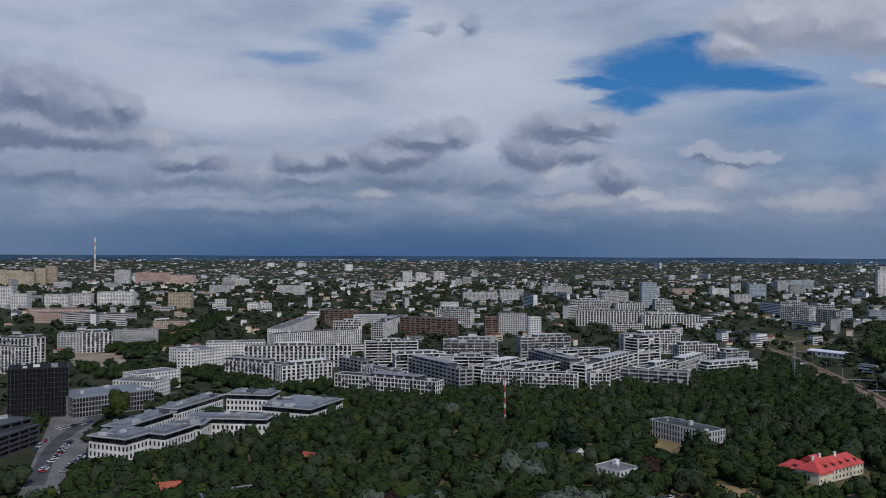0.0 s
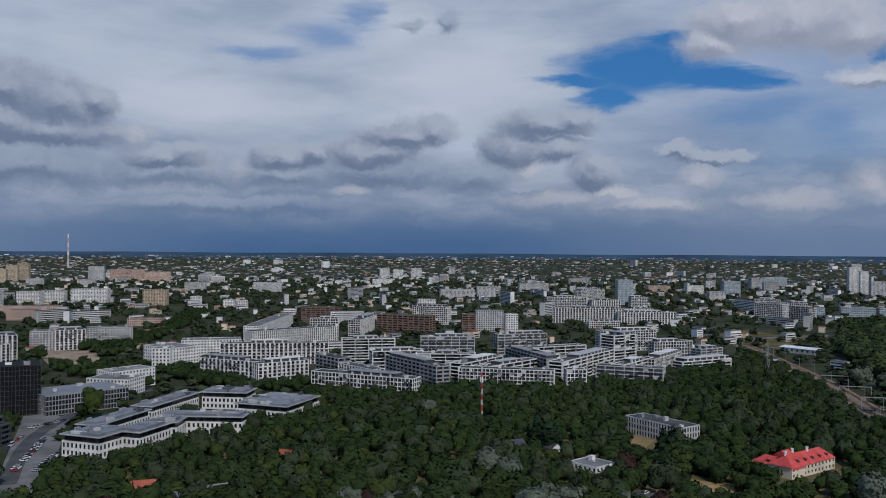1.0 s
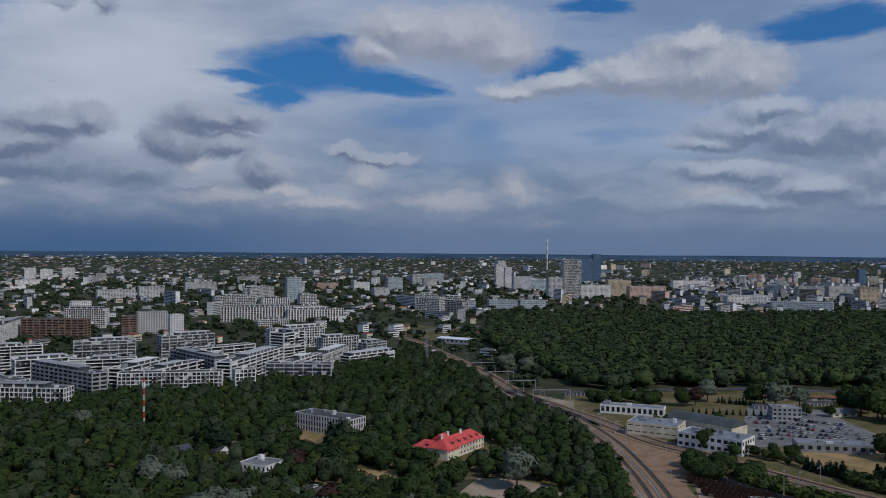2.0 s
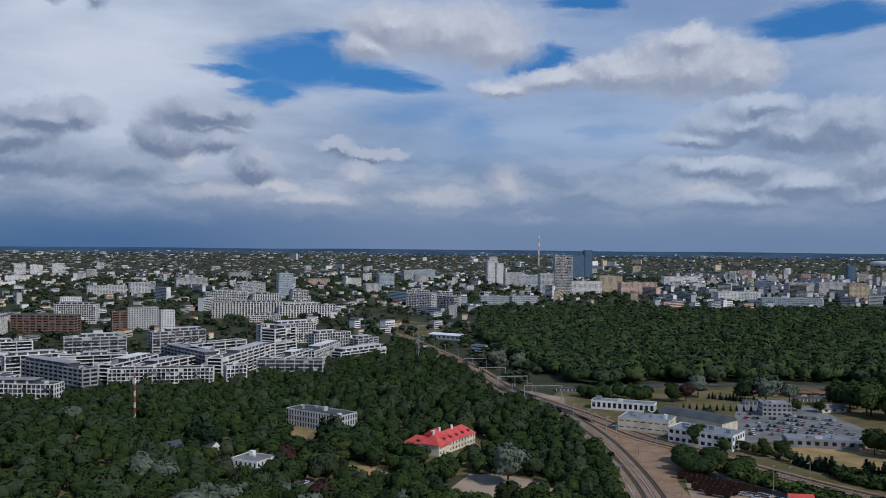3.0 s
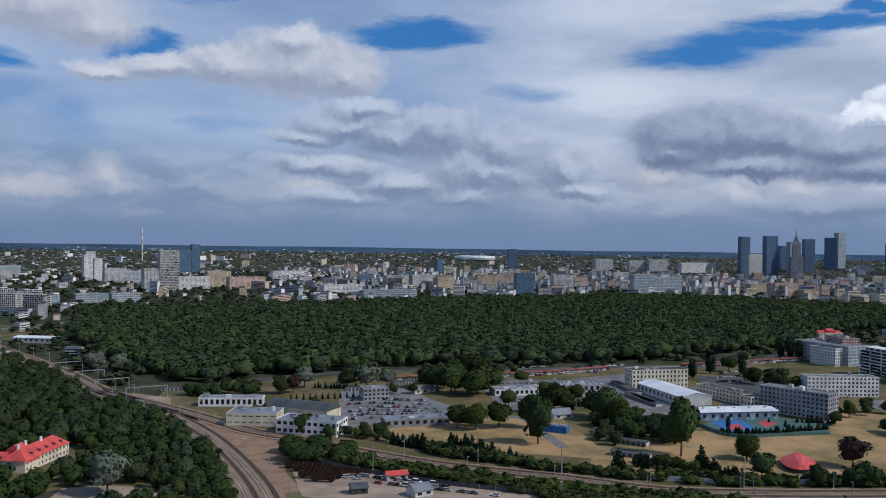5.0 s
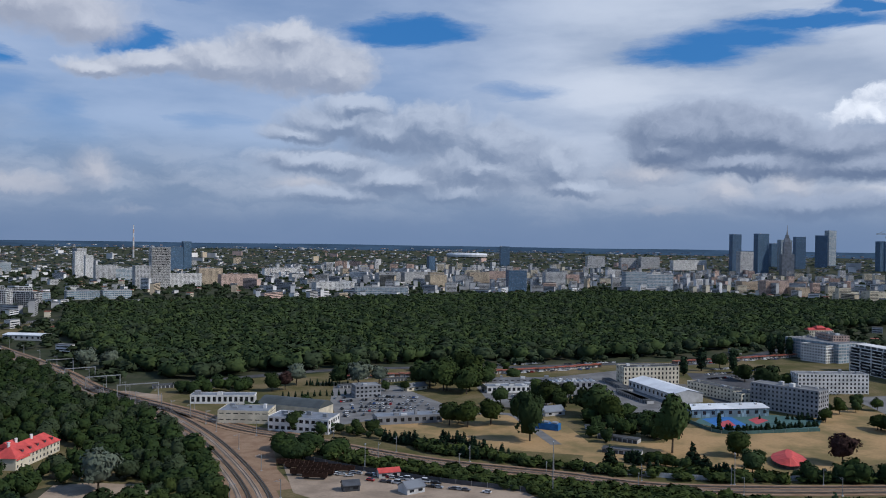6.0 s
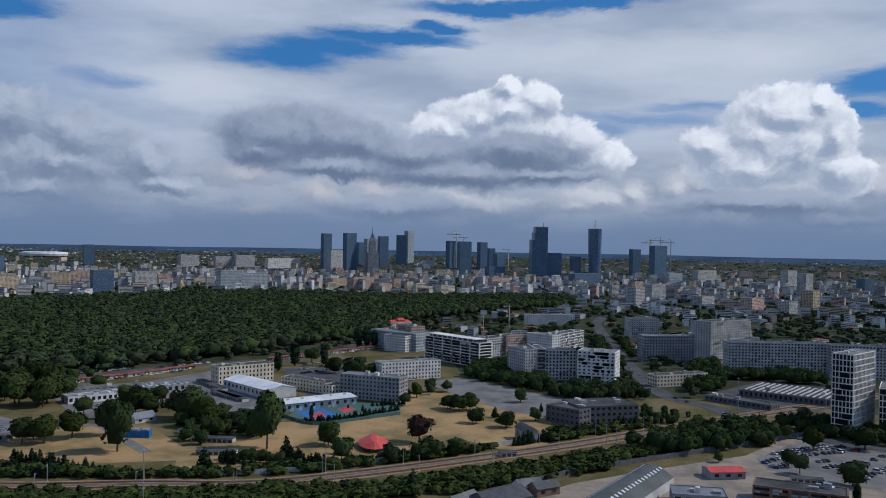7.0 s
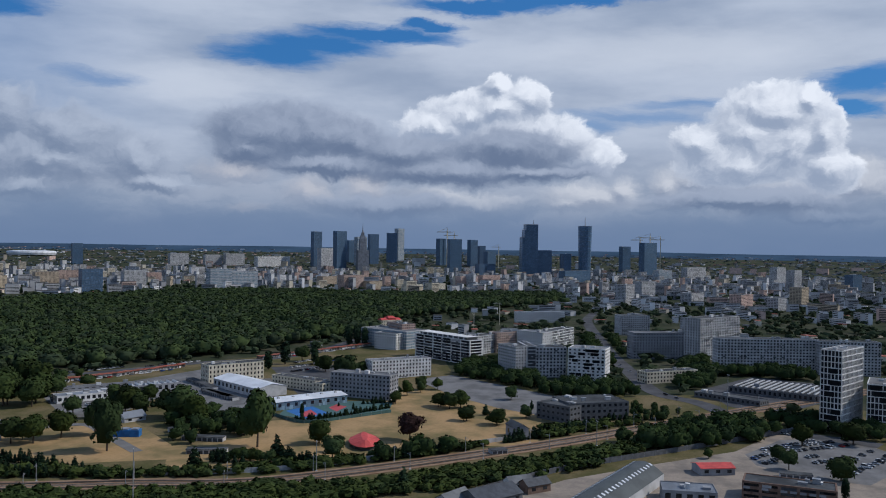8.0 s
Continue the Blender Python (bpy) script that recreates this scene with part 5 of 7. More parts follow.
def crane(x, y, h, turn, colour="cream"):
    r = root("tower_crane", x, y, turn, ground_z(math.hypot(x, y)), "tall tower crane over a building site", "crane")
    w = h / 90
    part("tower", Shape().box(-w, w, -w, w, 0, h), colour, r)
    part("jib", Shape().box(-h * 0.12, h * 0.35, -w * 0.7, w * 0.7, h * 0.94, h * 0.94 + 2 * w), colour, r)
    part("apex", Shape().tube((0, 0, h), (0, 0, h * 1.08), w, w * 0.3, 4).tube((0, 0, h * 1.08), (h * 0.3, 0, h * 0.955), w * 0.3, sides=4), colour, r)


def stadium(x, y, turn, w):
    r = root("stadium", x, y, turn, ground_z(math.hypot(x, y)), "far white oval stadium roof", "stadium")
    s = Shape()
    n = 28
    for i in range(n):
        a, b = 2 * math.pi * i / n, 2 * math.pi * (i + 1) / n
        for (r0, z0), (r1, z1) in (((1.0, 0), (1.04, 10)), ((1.04, 10), (1.0, 17)), ((1.0, 17), (0.5, 20))):
            s.face(*[(w / 2 * q * math.cos(c), w * 0.36 * q * math.sin(c), z) for q, z, c in ((r0, z0, a), (r0, z0, b), (r1, z1, b), (r1, z1, a))])
    part("bowl", s, "whiteroof", r)


def fence(points, h, label, material="dark"):
    r = root("fence", 0, 0, 0, 0, label, "fence")
    line = smooth_line(points, 8.0)
    for a, b in zip(line, line[1:]):
        d = (b - a).normalized() * 0.06
        n = Vector((-d.y, d.x, 0))
        s = Shape()
        s.prism([tuple((a + n)[:2]), tuple((a - n)[:2]), tuple((b - n)[:2]), tuple((b + n)[:2])], 0.0, h)
        part("panel", s, material, r)
        part("post", Shape().box(a.x - 0.1, a.x + 0.1, a.y - 0.1, a.y + 0.1, 0, h + 0.2), "metal", r)


def stall_row(x0, y0, x1, y1, n):
    """A row of low stalls with red roofs."""
    a = math.degrees(math.atan2(y1 - y0, x1 - x0))
    step = math.hypot(x1 - x0, y1 - y0) / n
    rnd = random.Random(n)
    for i in range(n):
        f = (i + 0.5) / n
        r = root("market_stall", x0 + (x1 - x0) * f, y0 + (y1 - y0) * f, a, 0, "low stall with a faded red roof by the road", "stall", "stalls along the road")
        h = rnd.uniform(2.6, 3.2)
        part("wall", Shape().box(-step * 0.46, step * 0.46, 0, 5, -0.1, h), rnd.choice(("light", "white", "brown")), r)
        part("roof", Shape().box(-step * 0.49, step * 0.49, -1.2, 5.3, h, h + 0.3), "orange", r)
        part("shutter", Shape().box(-step * 0.3, step * 0.3, -0.06, 0.02, 0.3, 2.1), rnd.choice(("grey", "dark", "white")), r)
    footprint((x0 + x1) / 2, (y0 + y1) / 2, a, -step * n / 2, step * n / 2, -1, 6)


def lamp_pole(x, y, h, label="tall slim grey lighting pole"):
    r = root("light_pole", x, y, 30, 0, label, "pole")
    part("pole", Shape().tube((0, 0, -0.2), (0, 0, h), 0.28, 0.14, 8), "metal", r)
    part("lamp_head", Shape().box(-1.2, 1.2, -0.25, 0.25, h - 0.2, h + 0.25), "metal", r)
    part("foot_block", Shape().box(-0.6, 0.6, -0.6, 0.6, -0.1, 0.5), "light", r)


def garages(x, y, turn, n, label="row of low dark garages with flat roofs"):
    r = root("garage_row", x, y, turn, 0, label, "garage")
    footprint(x, y, turn, -n * 1.6, n * 1.6, 0, 6)
    part("wall", Shape().box(-n * 1.6, n * 1.6, 0, 6, -0.1, 2.5), "light", r)
    part("roof", Shape().box(-n * 1.6 - 0.2, n * 1.6 + 0.2, -0.3, 6.2, 2.5, 2.75), "roof", r)
    for i in range(n):
        c = (i - (n - 1) / 2) * 3.2
        part("garage_door", Shape().box(c - 1.25, c + 1.25, -0.05, 0.02, 0, 2.1), "dark", r)


def bowed_tower(x, y, h, w):
    """A glass tower that widens upward, with a slanting top and a mast."""
    r = root("office_tower", x, y, 25, ground_z(math.hypot(x, y)), "round-sided blue glass tower with a mast on top", "building")
    s, bands, n = Shape(), Shape(), 14
    for k in range(10):
        z0, z1 = h * k / 10, h * (k + 1) / 10
        r0, r1 = w / 2 * (0.84 + 0.16 * k / 10), w / 2 * (0.84 + 0.16 * (k + 1) / 10)
        for i in range(n):
            a, b = 2 * math.pi * i / n, 2 * math.pi * (i + 1) / n
            s.face(*[(q * math.cos(c), q * 0.75 * math.sin(c), z) for q, z, c in ((r0, z0, a), (r0, z0, b), (r1, z1, b), (r1, z1, a))])
        bands.prism([(r1 * 1.01 * math.cos(2 * math.pi * i / n), r1 * 0.76 * math.sin(2 * math.pi * i / n)) for i in range(n)], z1 - 1.2, z1)
    part("glass_skin", s, "blueglass", r)
    part("floor_edge", bands, "bluewall", r)
    part("mast", Shape().tube((0, 0, h), (0, 0, h * 1.17), w * 0.03, w * 0.01, 6), "metal", r)


def stepped_glass_tower(x, y, h, w, turn):
    r = root("office_tower", x, y, turn, ground_z(math.hypot(x, y)), "tall stepped blue glass tower with pale edges", "building")
    for x0, x1, z in ((-0.5, -0.36, 0.76), (-0.36, -0.26, 0.9), (-0.26, 0.5, 1.0)):
        b = part("shaft", Shape().box(w * x0 + 0.2, w * x1 - 0.2, -w * 0.4, w * 0.4, 0, h * z), "blueglass", r)
        for k in range(int(h * z / 7)):
            part("floor_edge", Shape().box(w * x0, w * x1, -w * 0.41, w * 0.41, 7 * k + 6, 7 * k + 6.8), "bluewall", b)
        part("crown", Shape().box(w * x0, w * x1, -w * 0.42, w * 0.42, h * z - 2, h * z), "light", b)
    part("mast", Shape().tube((w * 0.3, 0, h), (w * 0.3, 0, h * 1.08), w * 0.02, sides=5), "metal", r)


# landmarks
lattice_mast(43.4, 595.6, 38)
chimney(-1520, 3742, 146, 5)
chimney(2022, 3463, 145, 4.2)
bowed_tower(3372, 190, 196, 69)
stepped_glass_tower(3268, 396, 200, 61, -70)
palace(3408, 1106, 194)
crane(3866, 846, 162, 71)
crane(3880, 816, 146, 83)
crane(3788, 593, 99, 72)
crane(3834, -22, 142, 52)
crane(3847, -65, 152, 70)
crane(3860, -109, 143, 88)
crane(1284, 198, 33, 74)
crane(1147, 212, 27, 28)
stadium(3384, 2668, -50, 199)
pylon(329.7, 803.3, 32)

# halls, courts and pavilion
gabled_hall(628.6, 308.5, -124.2, 69, 26, 7, 10, "light", "whiteroof", "long hall with a shallow white sheet roof")
gabled_hall(589.9, 227.9, -39.7, 59, 20, 6, 7.5, "paleglass", "whiteroof", "glazed sports hall with a white roof beside the courts", "sports_hall", 5)
plot("sports_court", [(555, 239), (586, 245), (618, 212), (626, 177), (585, 169), (544, 212)], "court_green", "dark green sports ground", "sports court")
plot("sports_court", [(569, 240), (594, 231), (570, 208), (548, 217)], "court_blue", "blue sports court", "sports court")
plot("sports_court", [(564, 227), (579, 225), (564, 214), (553, 219)], "court_red", "red field on a blue court", "sports court")
plot("sports_court", [(589, 215), (603, 214), (597, 204), (578, 205)], "court_red", "red sports court", "sports court")
fence([(552, 242), (534, 212), (559, 188), (586, 167)], 2.2, "green mesh fence round the courts", "court_green")
pavilion(488.2, 155.4, 20, 36, 19)
arched_hall(364.7, 26.0, -109.7, 22, 95, 5, 5, "darksheet", "light", "long hall with a curved grey metal roof and white roof lights", 22)
block(416.0, -27.1, -87.0, 25, 16, 6, "shed", roof="zinc", name="workshop")
gabled_hall(474.1, -45.0, -70.4, 19, 12, 4, 5.5, "grey", "redroof", "small shed with a red roof", "shed")
arched_hall(396.0, 431.6, 19.0, 20, 48, 7, 4, "darksheet", "cream", "dark grey hall with a curved cream gable beside the railway")
bus(467.8, 301.5, -75)
bus(345.2, 462.4, -30, "bluepaint", "blue tarpaulin shelter beside a workshop")
wagon(294.8, 343.2, -55)
wagon(294.9, 333.5, -55)
wagon(295.0, 324.2, -55)
wagon(288.3, 331.2, -55)
wagon(288.5, 322.0, -55)
wagon(296.1, 351.6, -52)
wagon(298.8, 343.8, -52)
wagon(301.4, 336.1, -52)
wagon(304.1, 328.6, -52)
wagon(306.6, 321.1, -52)

# portals and fences
portal(370.1, 754.3, -15, 22)
portal(357.7, 693.8, -15, 24)
portal(349.3, 640.6, -15, 26)
portal(349.0, 588.6, -20, 30)
fence([(394, 82), (462, 34), (523, -27), (601, -103), (627, -125)], 3.0, "long grey concrete fence beside the railway", "slate")
fence([(395, 232), (409, 199), (431, 164), (482, 114), (512, 86), (560, 35)], 2.6, "grey concrete wall with faded paint along the railway", "light")
fence([(309, 372), (314, 323), (327, 272), (348, 219)], 2.4, "dark sheet fence along the storage yard", "dark")

# stalls, poles and garages
stall_row(505, 540, 522, 527, 5)
stall_row(522, 527, 544, 518, 6)
stall_row(544, 518, 570, 501, 7)
stall_row(570, 501, 609, 476, 11)
stall_row(609, 476, 647, 452, 11)
stall_row(647, 452, 686, 434, 10)
stall_row(686, 434, 738, 413, 13)
stall_row(813, 372, 878, 337, 18)
stall_row(878, 337, 937, 311, 15)
stall_row(937, 311, 1006, 283, 18)
lamp_pole(348.0, 220.0, 25)
lamp_pole(613.5, -63.6, 34)
lamp_pole(613.6, -64.0, 8)
lamp_pole(423.2, 160.8, 16)
lamp_pole(316.0, 314.4, 14)
lamp_pole(523.7, 20.4, 15)
garages(563.2, 400.4, -51.8, 13)
garages(604.8, 311.8, -122.1, 14)
garages(520.8, 264.6, -63.9, 7)
garages(468.6, 250.8, -83.2, 8)
garages(485.5, 276.3, -45.1, 3)
garages(534.5, 496.0, -13.5, 7)
garages(611, 318, -128.7, 15)
garages(648, 351, -131.4, 18)
garages(483.5, 502.4, -21.6, 4)
garages(440.7, 233.2, -73.5, 7)
garages(426.4, 1190.6, 1.3, 17)
garages(513.4, 1168.0, 20.8, 41)
garages(486.5, 73.5, -58.7, 3)
garages(477.4, -84.5, -93.4, 5)
garages(408.8, 576.7, -27.2, 6)
garages(380.5, 604.8, -26.8, 5)
gabled_hall(442.0, 992.3, -55.2, 46, 24, 6, 7.5, "light", "whiteroof", "depot hall with a pale ribbed roof", "hall")

# small houses among the trees
red_top = block(1173, 335, -40.8, 35, 14, 11, "cream", label="tall cream house with stepped red roofs")
for x0, x1, z in ((-17, -5, 14.5), (-5, 7, 17), (7, 17, 14)):
    part("red_roof", gable(Shape().box(x0, x1, 1, 13, 11, z - 2.5), x0 - 0.4, x1 + 0.4, 0.6, 13.4, z - 2.5, z, 2.0), "redroof", red_top, "red sheet roof")
gabled_hall(-75.2, 477.2, -23.0, 10, 9, 4, 7.2, "white", "orange", "small white house with a brown roof", "house")
gabled_hall(-132.4, 412.7, 18.5, 13, 10, 4, 7.5, "tan", "orange", "small house with a brown tiled roof", "house")
gabled_hall(57.7, 489.9, 25.9, 11, 12, 6, 10.0, "grey", "dark", "old house with a steep dark roof", "house")
gabled_hall(73.9, 495.1, -57.2, 9, 8, 5, 7.8, "white", "roof", "small white house with a dark roof", "house")
gabled_hall(82.5, 502.1, 4.1, 6, 8, 5, 7.8, "white", "roof", "small white house with a dark roof", "house")
gabled_hall(163.3, 528.7, 13.5, 9, 8, 6, 8.8, "white", "roof", "white annexe beside the school", "shed")
gabled_hall(417.9, 51.7, -51.4, 13, 8, 4, 6.8, "white", "palroof", "low shed with a pale sheet roof", "shed")
gabled_hall(390.6, 57.8, -38.0, 27, 16, 4, 8.0, "slate", "dark", "low dark shed with a dark sheet roof", "shed")
gabled_hall(416.3, 43.2, -44.9, 14, 8, 4, 6.8, "brown", "dark", "rusty low shed by the railway", "shed")
gabled_hall(383.5, 74.4, -25.7, 17, 12, 3, 7.0, "light", "palroof", "low shed with a pale grey sheet roof", "shed")
gabled_hall(286.1, 293.3, -32.5, 8, 6, 3, 5.1, "dark", "dark", "small dark cabin on the yard", "shed")
gabled_hall(304.4, 268.4, -14.2, 10, 8, 3, 5.8, "light", "zinc", "small grey cabin on the yard", "shed")
gabled_hall(315.6, 296.3, -30.3, 11, 5, 3, 4.8, "light", "redroof", "small cabin with a red roof", "shed")
gabled_hall(507.2, 319.6, -24.3, 16, 10, 3, 6.5, "light", "zinc", "low grey shed by the yard", "shed")
gabled_hall(506.2, 349.3, -54.7, 12, 8, 3, 5.8, "white", "palroof", "low pale shed by the path", "shed")
gabled_hall(515.9, 455.4, -12.1, 20, 8, 3, 5.8, "cream", "palroof", "small cream gatehouse by the road", "house")
gabled_hall(531.9, 73.5, -147.8, 17, 8, 7, 9.8, "grey", "roof", "old signal box by the railway", "shed")

# cars
car_row(-215, 460, -233, 540, 22, 70, 0.95)
car_row(-204, 460, -209, 501, 13, 70, 0.95)
car_row(-242, 509, -250, 547, 8, 0, 0.5)
car_row(-256, 570, -243, 596, 10, 90, 0.6)
car_row(445, 476, 455, 469, 6, 90, 0.4)
car_row(465, 467, 490, 431, 17, 90, 0.72)
car_row(436, 464, 446, 458, 6, 90, 0.4)
car_row(453, 456, 482, 418, 17, 90, 0.72)
car_row(427, 453, 436, 447, 6, 90, 0.4)
car_row(443, 447, 474, 406, 17, 90, 0.72)
car_row(419, 442, 427, 437, 6, 90, 0.4)
car_row(433, 437, 466, 394, 17, 90, 0.72)
car_row(411, 432, 419, 427, 6, 90, 0.4)
car_row(423, 429, 459, 383, 17, 90, 0.72)
car_row(403, 422, 411, 417, 6, 90, 0.4)
car_row(413, 420, 452, 372, 17, 90, 0.72)
car_row(663, 497, 720, 463, 18, 0, 0.8)
car_row(721, 450, 777, 419, 14, 0, 0.8)
car_row(544, 518, 574, 506, 8, 0, 0.7)
car_row(641, 371, 616, 350, 5, 90, 0.8)
car_row(536, 388, 558, 379, 7, 90, 0.7)
car_row(764, 319, 801, 302, 12, 90, 0.9)
car_row(740, 307, 773, 292, 12, 90, 0.8)
car_row(795, 327, 826, 317, 9, 90, 0.9)
car_row(514, -67, 558, -95, 10, 90, 0.7)
car_row(501, -70, 523, -83, 6, 90, 0.7)
car_row(542, -93, 568, -130, 12, 90, 0.7)
car_row(526, -93, 537, -114, 8, 90, 0.6)
car_row(507, -110, 557, -141, 9, 90, 0.8)
car_row(490, -112, 536, -143, 9, 90, 0.8)
car_row(730, -55, 709, -87, 10, 0, 0.8)
car_row(727, 214, 745, 198, 8, 90, 0.9)
car_row(603, -78, 585, -107, 6, 0, 0.5)
car_row(745, -14, 636, -71, 7, 0, 0.6)
car_row(918, 20, 814, -5, 5, 0, 0.6)
car_row(107, 417, 113, 419, 3, 30, 0.9)
car_row(-74, 428, -66, 422, 3, 0, 0.9)
car_row(520, 1026, 586, 1084, 8, 90, 0.8)
car_row(510, 1154, 529, 1062, 10, 90, 0.7)
car_row(308, 317, 324, 270, 16, 0, 0.8)
car_row(303, 304, 330, 239, 20, 0, 0.7)
car_row(300, 325, 304, 312, 6, 40, 0.8)
car_row(537, -73, 575, -112, 14, 90, 0.8)
car_row(560, -102, 592, -145, 12, 90, 0.8)
car_row(515, -100, 534, -122, 8, 90, 0.8)
car_row(505, -121, 552, -151, 8, 90, 0.8)
car_row(716, -60, 695, -92, 8, 90, 0.7)
car_row(808, 309, 843, 285, 10, 90, 0.8)
car_row(620, 462, 720, 412, 26, 0, 0.7)
car_row(820, 360, 930, 306, 24, 0, 0.7)
car_row(590, 400, 640, 352, 16, 90, 0.75)
car_row(560, 385, 590, 356, 8, 0, 0.6)
car_row(660, 352, 690, 330, 8, 90, 0.8)
far_cars = tagged(new("far_cars", mesh("far_cars", FAR_CARS.pop("white_car"), "white_car")), "rows of parked cars of many colours far off", "cars", "", "stuff")
for paint, shape in FAR_CARS.items():
    part("far_car_cabins" if paint == "glass" else "far_car_bodies", shape, paint, far_cars, "", "stuff")


# ---- trees ----
def ball(level):
    bm = bmesh.new()
    bmesh.ops.create_icosphere(bm, subdivisions=level, radius=1.0)
    v = np.array([q.co for q in bm.verts])
    f = np.array([[q.index for q in t.verts] for t in bm.faces])
    bm.free()
    return v, f


BALLS = {1: ball(1), 2: ball(2)}


def crown(seed, kind, lobes, sprays, cover=2.3, lumps=False):
    """A crown for a tree 1 high: a small dark core, and round it uneven clumps of leaf sprays that face outward. Gives vertices, triangles and soft normals."""
    r = np.random.RandomState(seed)
    bv, bf = BALLS[1]
    centres, radii = [], []
    for i in range(lobes):
        if kind == "poplar":
            z = 0.12 + 0.82 * (i + 0.5) / lobes
            rad, away = 0.10 * math.sin(math.pi * min(0.93, z)) ** 0.5 + 0.015, 0.04
        elif kind == "fir":
            z = 0.08 + 0.88 * (i + 0.5) / lobes
            rad, away = 0.2 * (1 - z) + 0.02, 0.08 * (1 - z)
        else:
            z = r.uniform(0.24, 0.84)
            away = 0.33 * math.sqrt(max(0.05, 1 - ((z - 0.52) / 0.40) ** 2)) * r.uniform(0.5, 1.0)
            rad = r.uniform(0.11, 0.21)
            if i == 0:
                z, away, rad = 0.55, 0.0, 0.33
        a = i * 2.4 + r.uniform(-0.5, 0.5)
        centres.append((away * math.cos(a), away * math.sin(a), z))
        radii.append(rad)
    centres, radii = np.array(centres), np.array(radii)
    tall = 1.5 if kind == "poplar" else 0.85
    squash = np.array([1, 1, tall])
    which = r.choice(lobes, sprays, p=radii ** 2 / (radii ** 2).sum())
    out = r.normal(size=(sprays, 3))
    out /= np.linalg.norm(out, axis=1)[:, None]
    out[:, 2] = np.where(out[:, 2] < -0.35, -out[:, 2], out[:, 2])
    p = centres[which] + out * radii[which][:, None] * squash * r.uniform(0.85, 1.12, (sprays, 1))
    n = out + r.normal(size=(sprays, 3)) * 0.3
    n /= np.linalg.norm(n, axis=1)[:, None]
    u = np.cross(n, r.normal(size=(sprays, 3)))
    u /= np.linalg.norm(u, axis=1)[:, None]
    w = np.cross(n, u)
    side = math.sqrt(cover * 4 * math.pi * (radii ** 2).sum() * 0.6 / sprays * 2.3) * 0.62 * r.uniform(0.6, 1.35, (sprays, 1))
    smooth = 0.75 * out + 0.55 * (p - np.array([0, 0, 0.42])) / 0.35 + r.normal(size=(sprays, 3)) * 0.22
    tri = np.stack([p + u * side, p - 0.5 * u * side + 0.87 * w * side * r.uniform(0.6, 1.2, (sprays, 1)), p - 0.5 * u * side - 0.87 * w * side], 1).reshape(-1, 3)
    cores = 0 if lumps else 1 if kind == "broad" else 3
    vs, fs, ns = [tri], [np.arange(sprays * 3).reshape(-1, 3)], [np.repeat(smooth, 3, 0)]
    if lumps:
        # a lumpy inner mass that follows the clumps
        d, f = BALLS[2 if sprays > 30 else 1]
        mid = np.array([0, 0, 0.52])
        off = (centres - mid) / squash
        along = d @ off.T
        gap = radii ** 2 - (off ** 2).sum(1) + along ** 2
        reach = np.where(gap > 0, along + np.sqrt(np.maximum(gap, 0)), 0).max(1)
        fs.append(f + len(tri))
        vs.append(mid + d * (np.maximum(reach, 0.2) * 0.93)[:, None] * squash)
        ns.append(d)
    for i in range(cores):
        c = centres[0] if cores == 1 else centres[min(lobes - 1, i * lobes // 3)]
        rad = radii[0] * 0.8 if cores == 1 else radii[min(lobes - 1, i * lobes // 3)] * 0.7
        fs.append(bf + sum(len(q) for q in vs))
        vs.append(c + bv * rad * squash)
        ns.append(bv)
    ns = np.concatenate(ns)
    return np.concatenate(vs), np.concatenate(fs), ns / np.linalg.norm(ns, axis=1)[:, None]


def fast_mesh(name, v, f, material, normals=None):
    me = bpy.data.meshes.new(name)
    me.vertices.add(len(v))
    me.vertices.foreach_set("co", np.ascontiguousarray(v, dtype=np.float32).ravel())
    me.loops.add(len(f) * 3)
    me.loops.foreach_set("vertex_index", np.ascontiguousarray(f, dtype=np.int32).ravel())
    me.polygons.add(len(f))
    me.polygons.foreach_set("loop_start", np.arange(0, len(f) * 3, 3, dtype=np.int32))
    me.materials.append(MAT[material])
    me.update(calc_edges=True)
    me.validate()
    if normals is not None:
        me.polygons.foreach_set("use_smooth", np.ones(len(f), dtype=bool))
        me.attributes.new("custom_normal", "FLOAT_VECTOR", "POINT").data.foreach_set("vector", np.ascontiguousarray(normals, dtype=np.float32).ravel())
        me.update()
    return me


def trunk_shape(kind, seed):
    r = random.Random(seed)
    s = Shape().tube((0, 0, -0.01), (0.01, 0, 0.3), 0.026, 0.018).tube((0.01, 0, 0.3), (0, 0.01, 0.66), 0.018, 0.008)
    for i in range(5):
        a, z = i * 1.3 + r.random(), 0.26 + 0.07 * i
        s.tube((0, 0, z), (0.2 * math.cos(a), 0.2 * math.sin(a), z + 0.17), 0.011, 0.004, 5)
    return s


TREES = {}
LABELS = {"broad": "broad leafy green tree with an uneven crown", "poplar": "tall slim dark green poplar tree", "fir": "small dark green pointed conifer",
          "willow": "silvery grey-green round willow tree", "copper": "copper-leaved tree with a dark crown"}


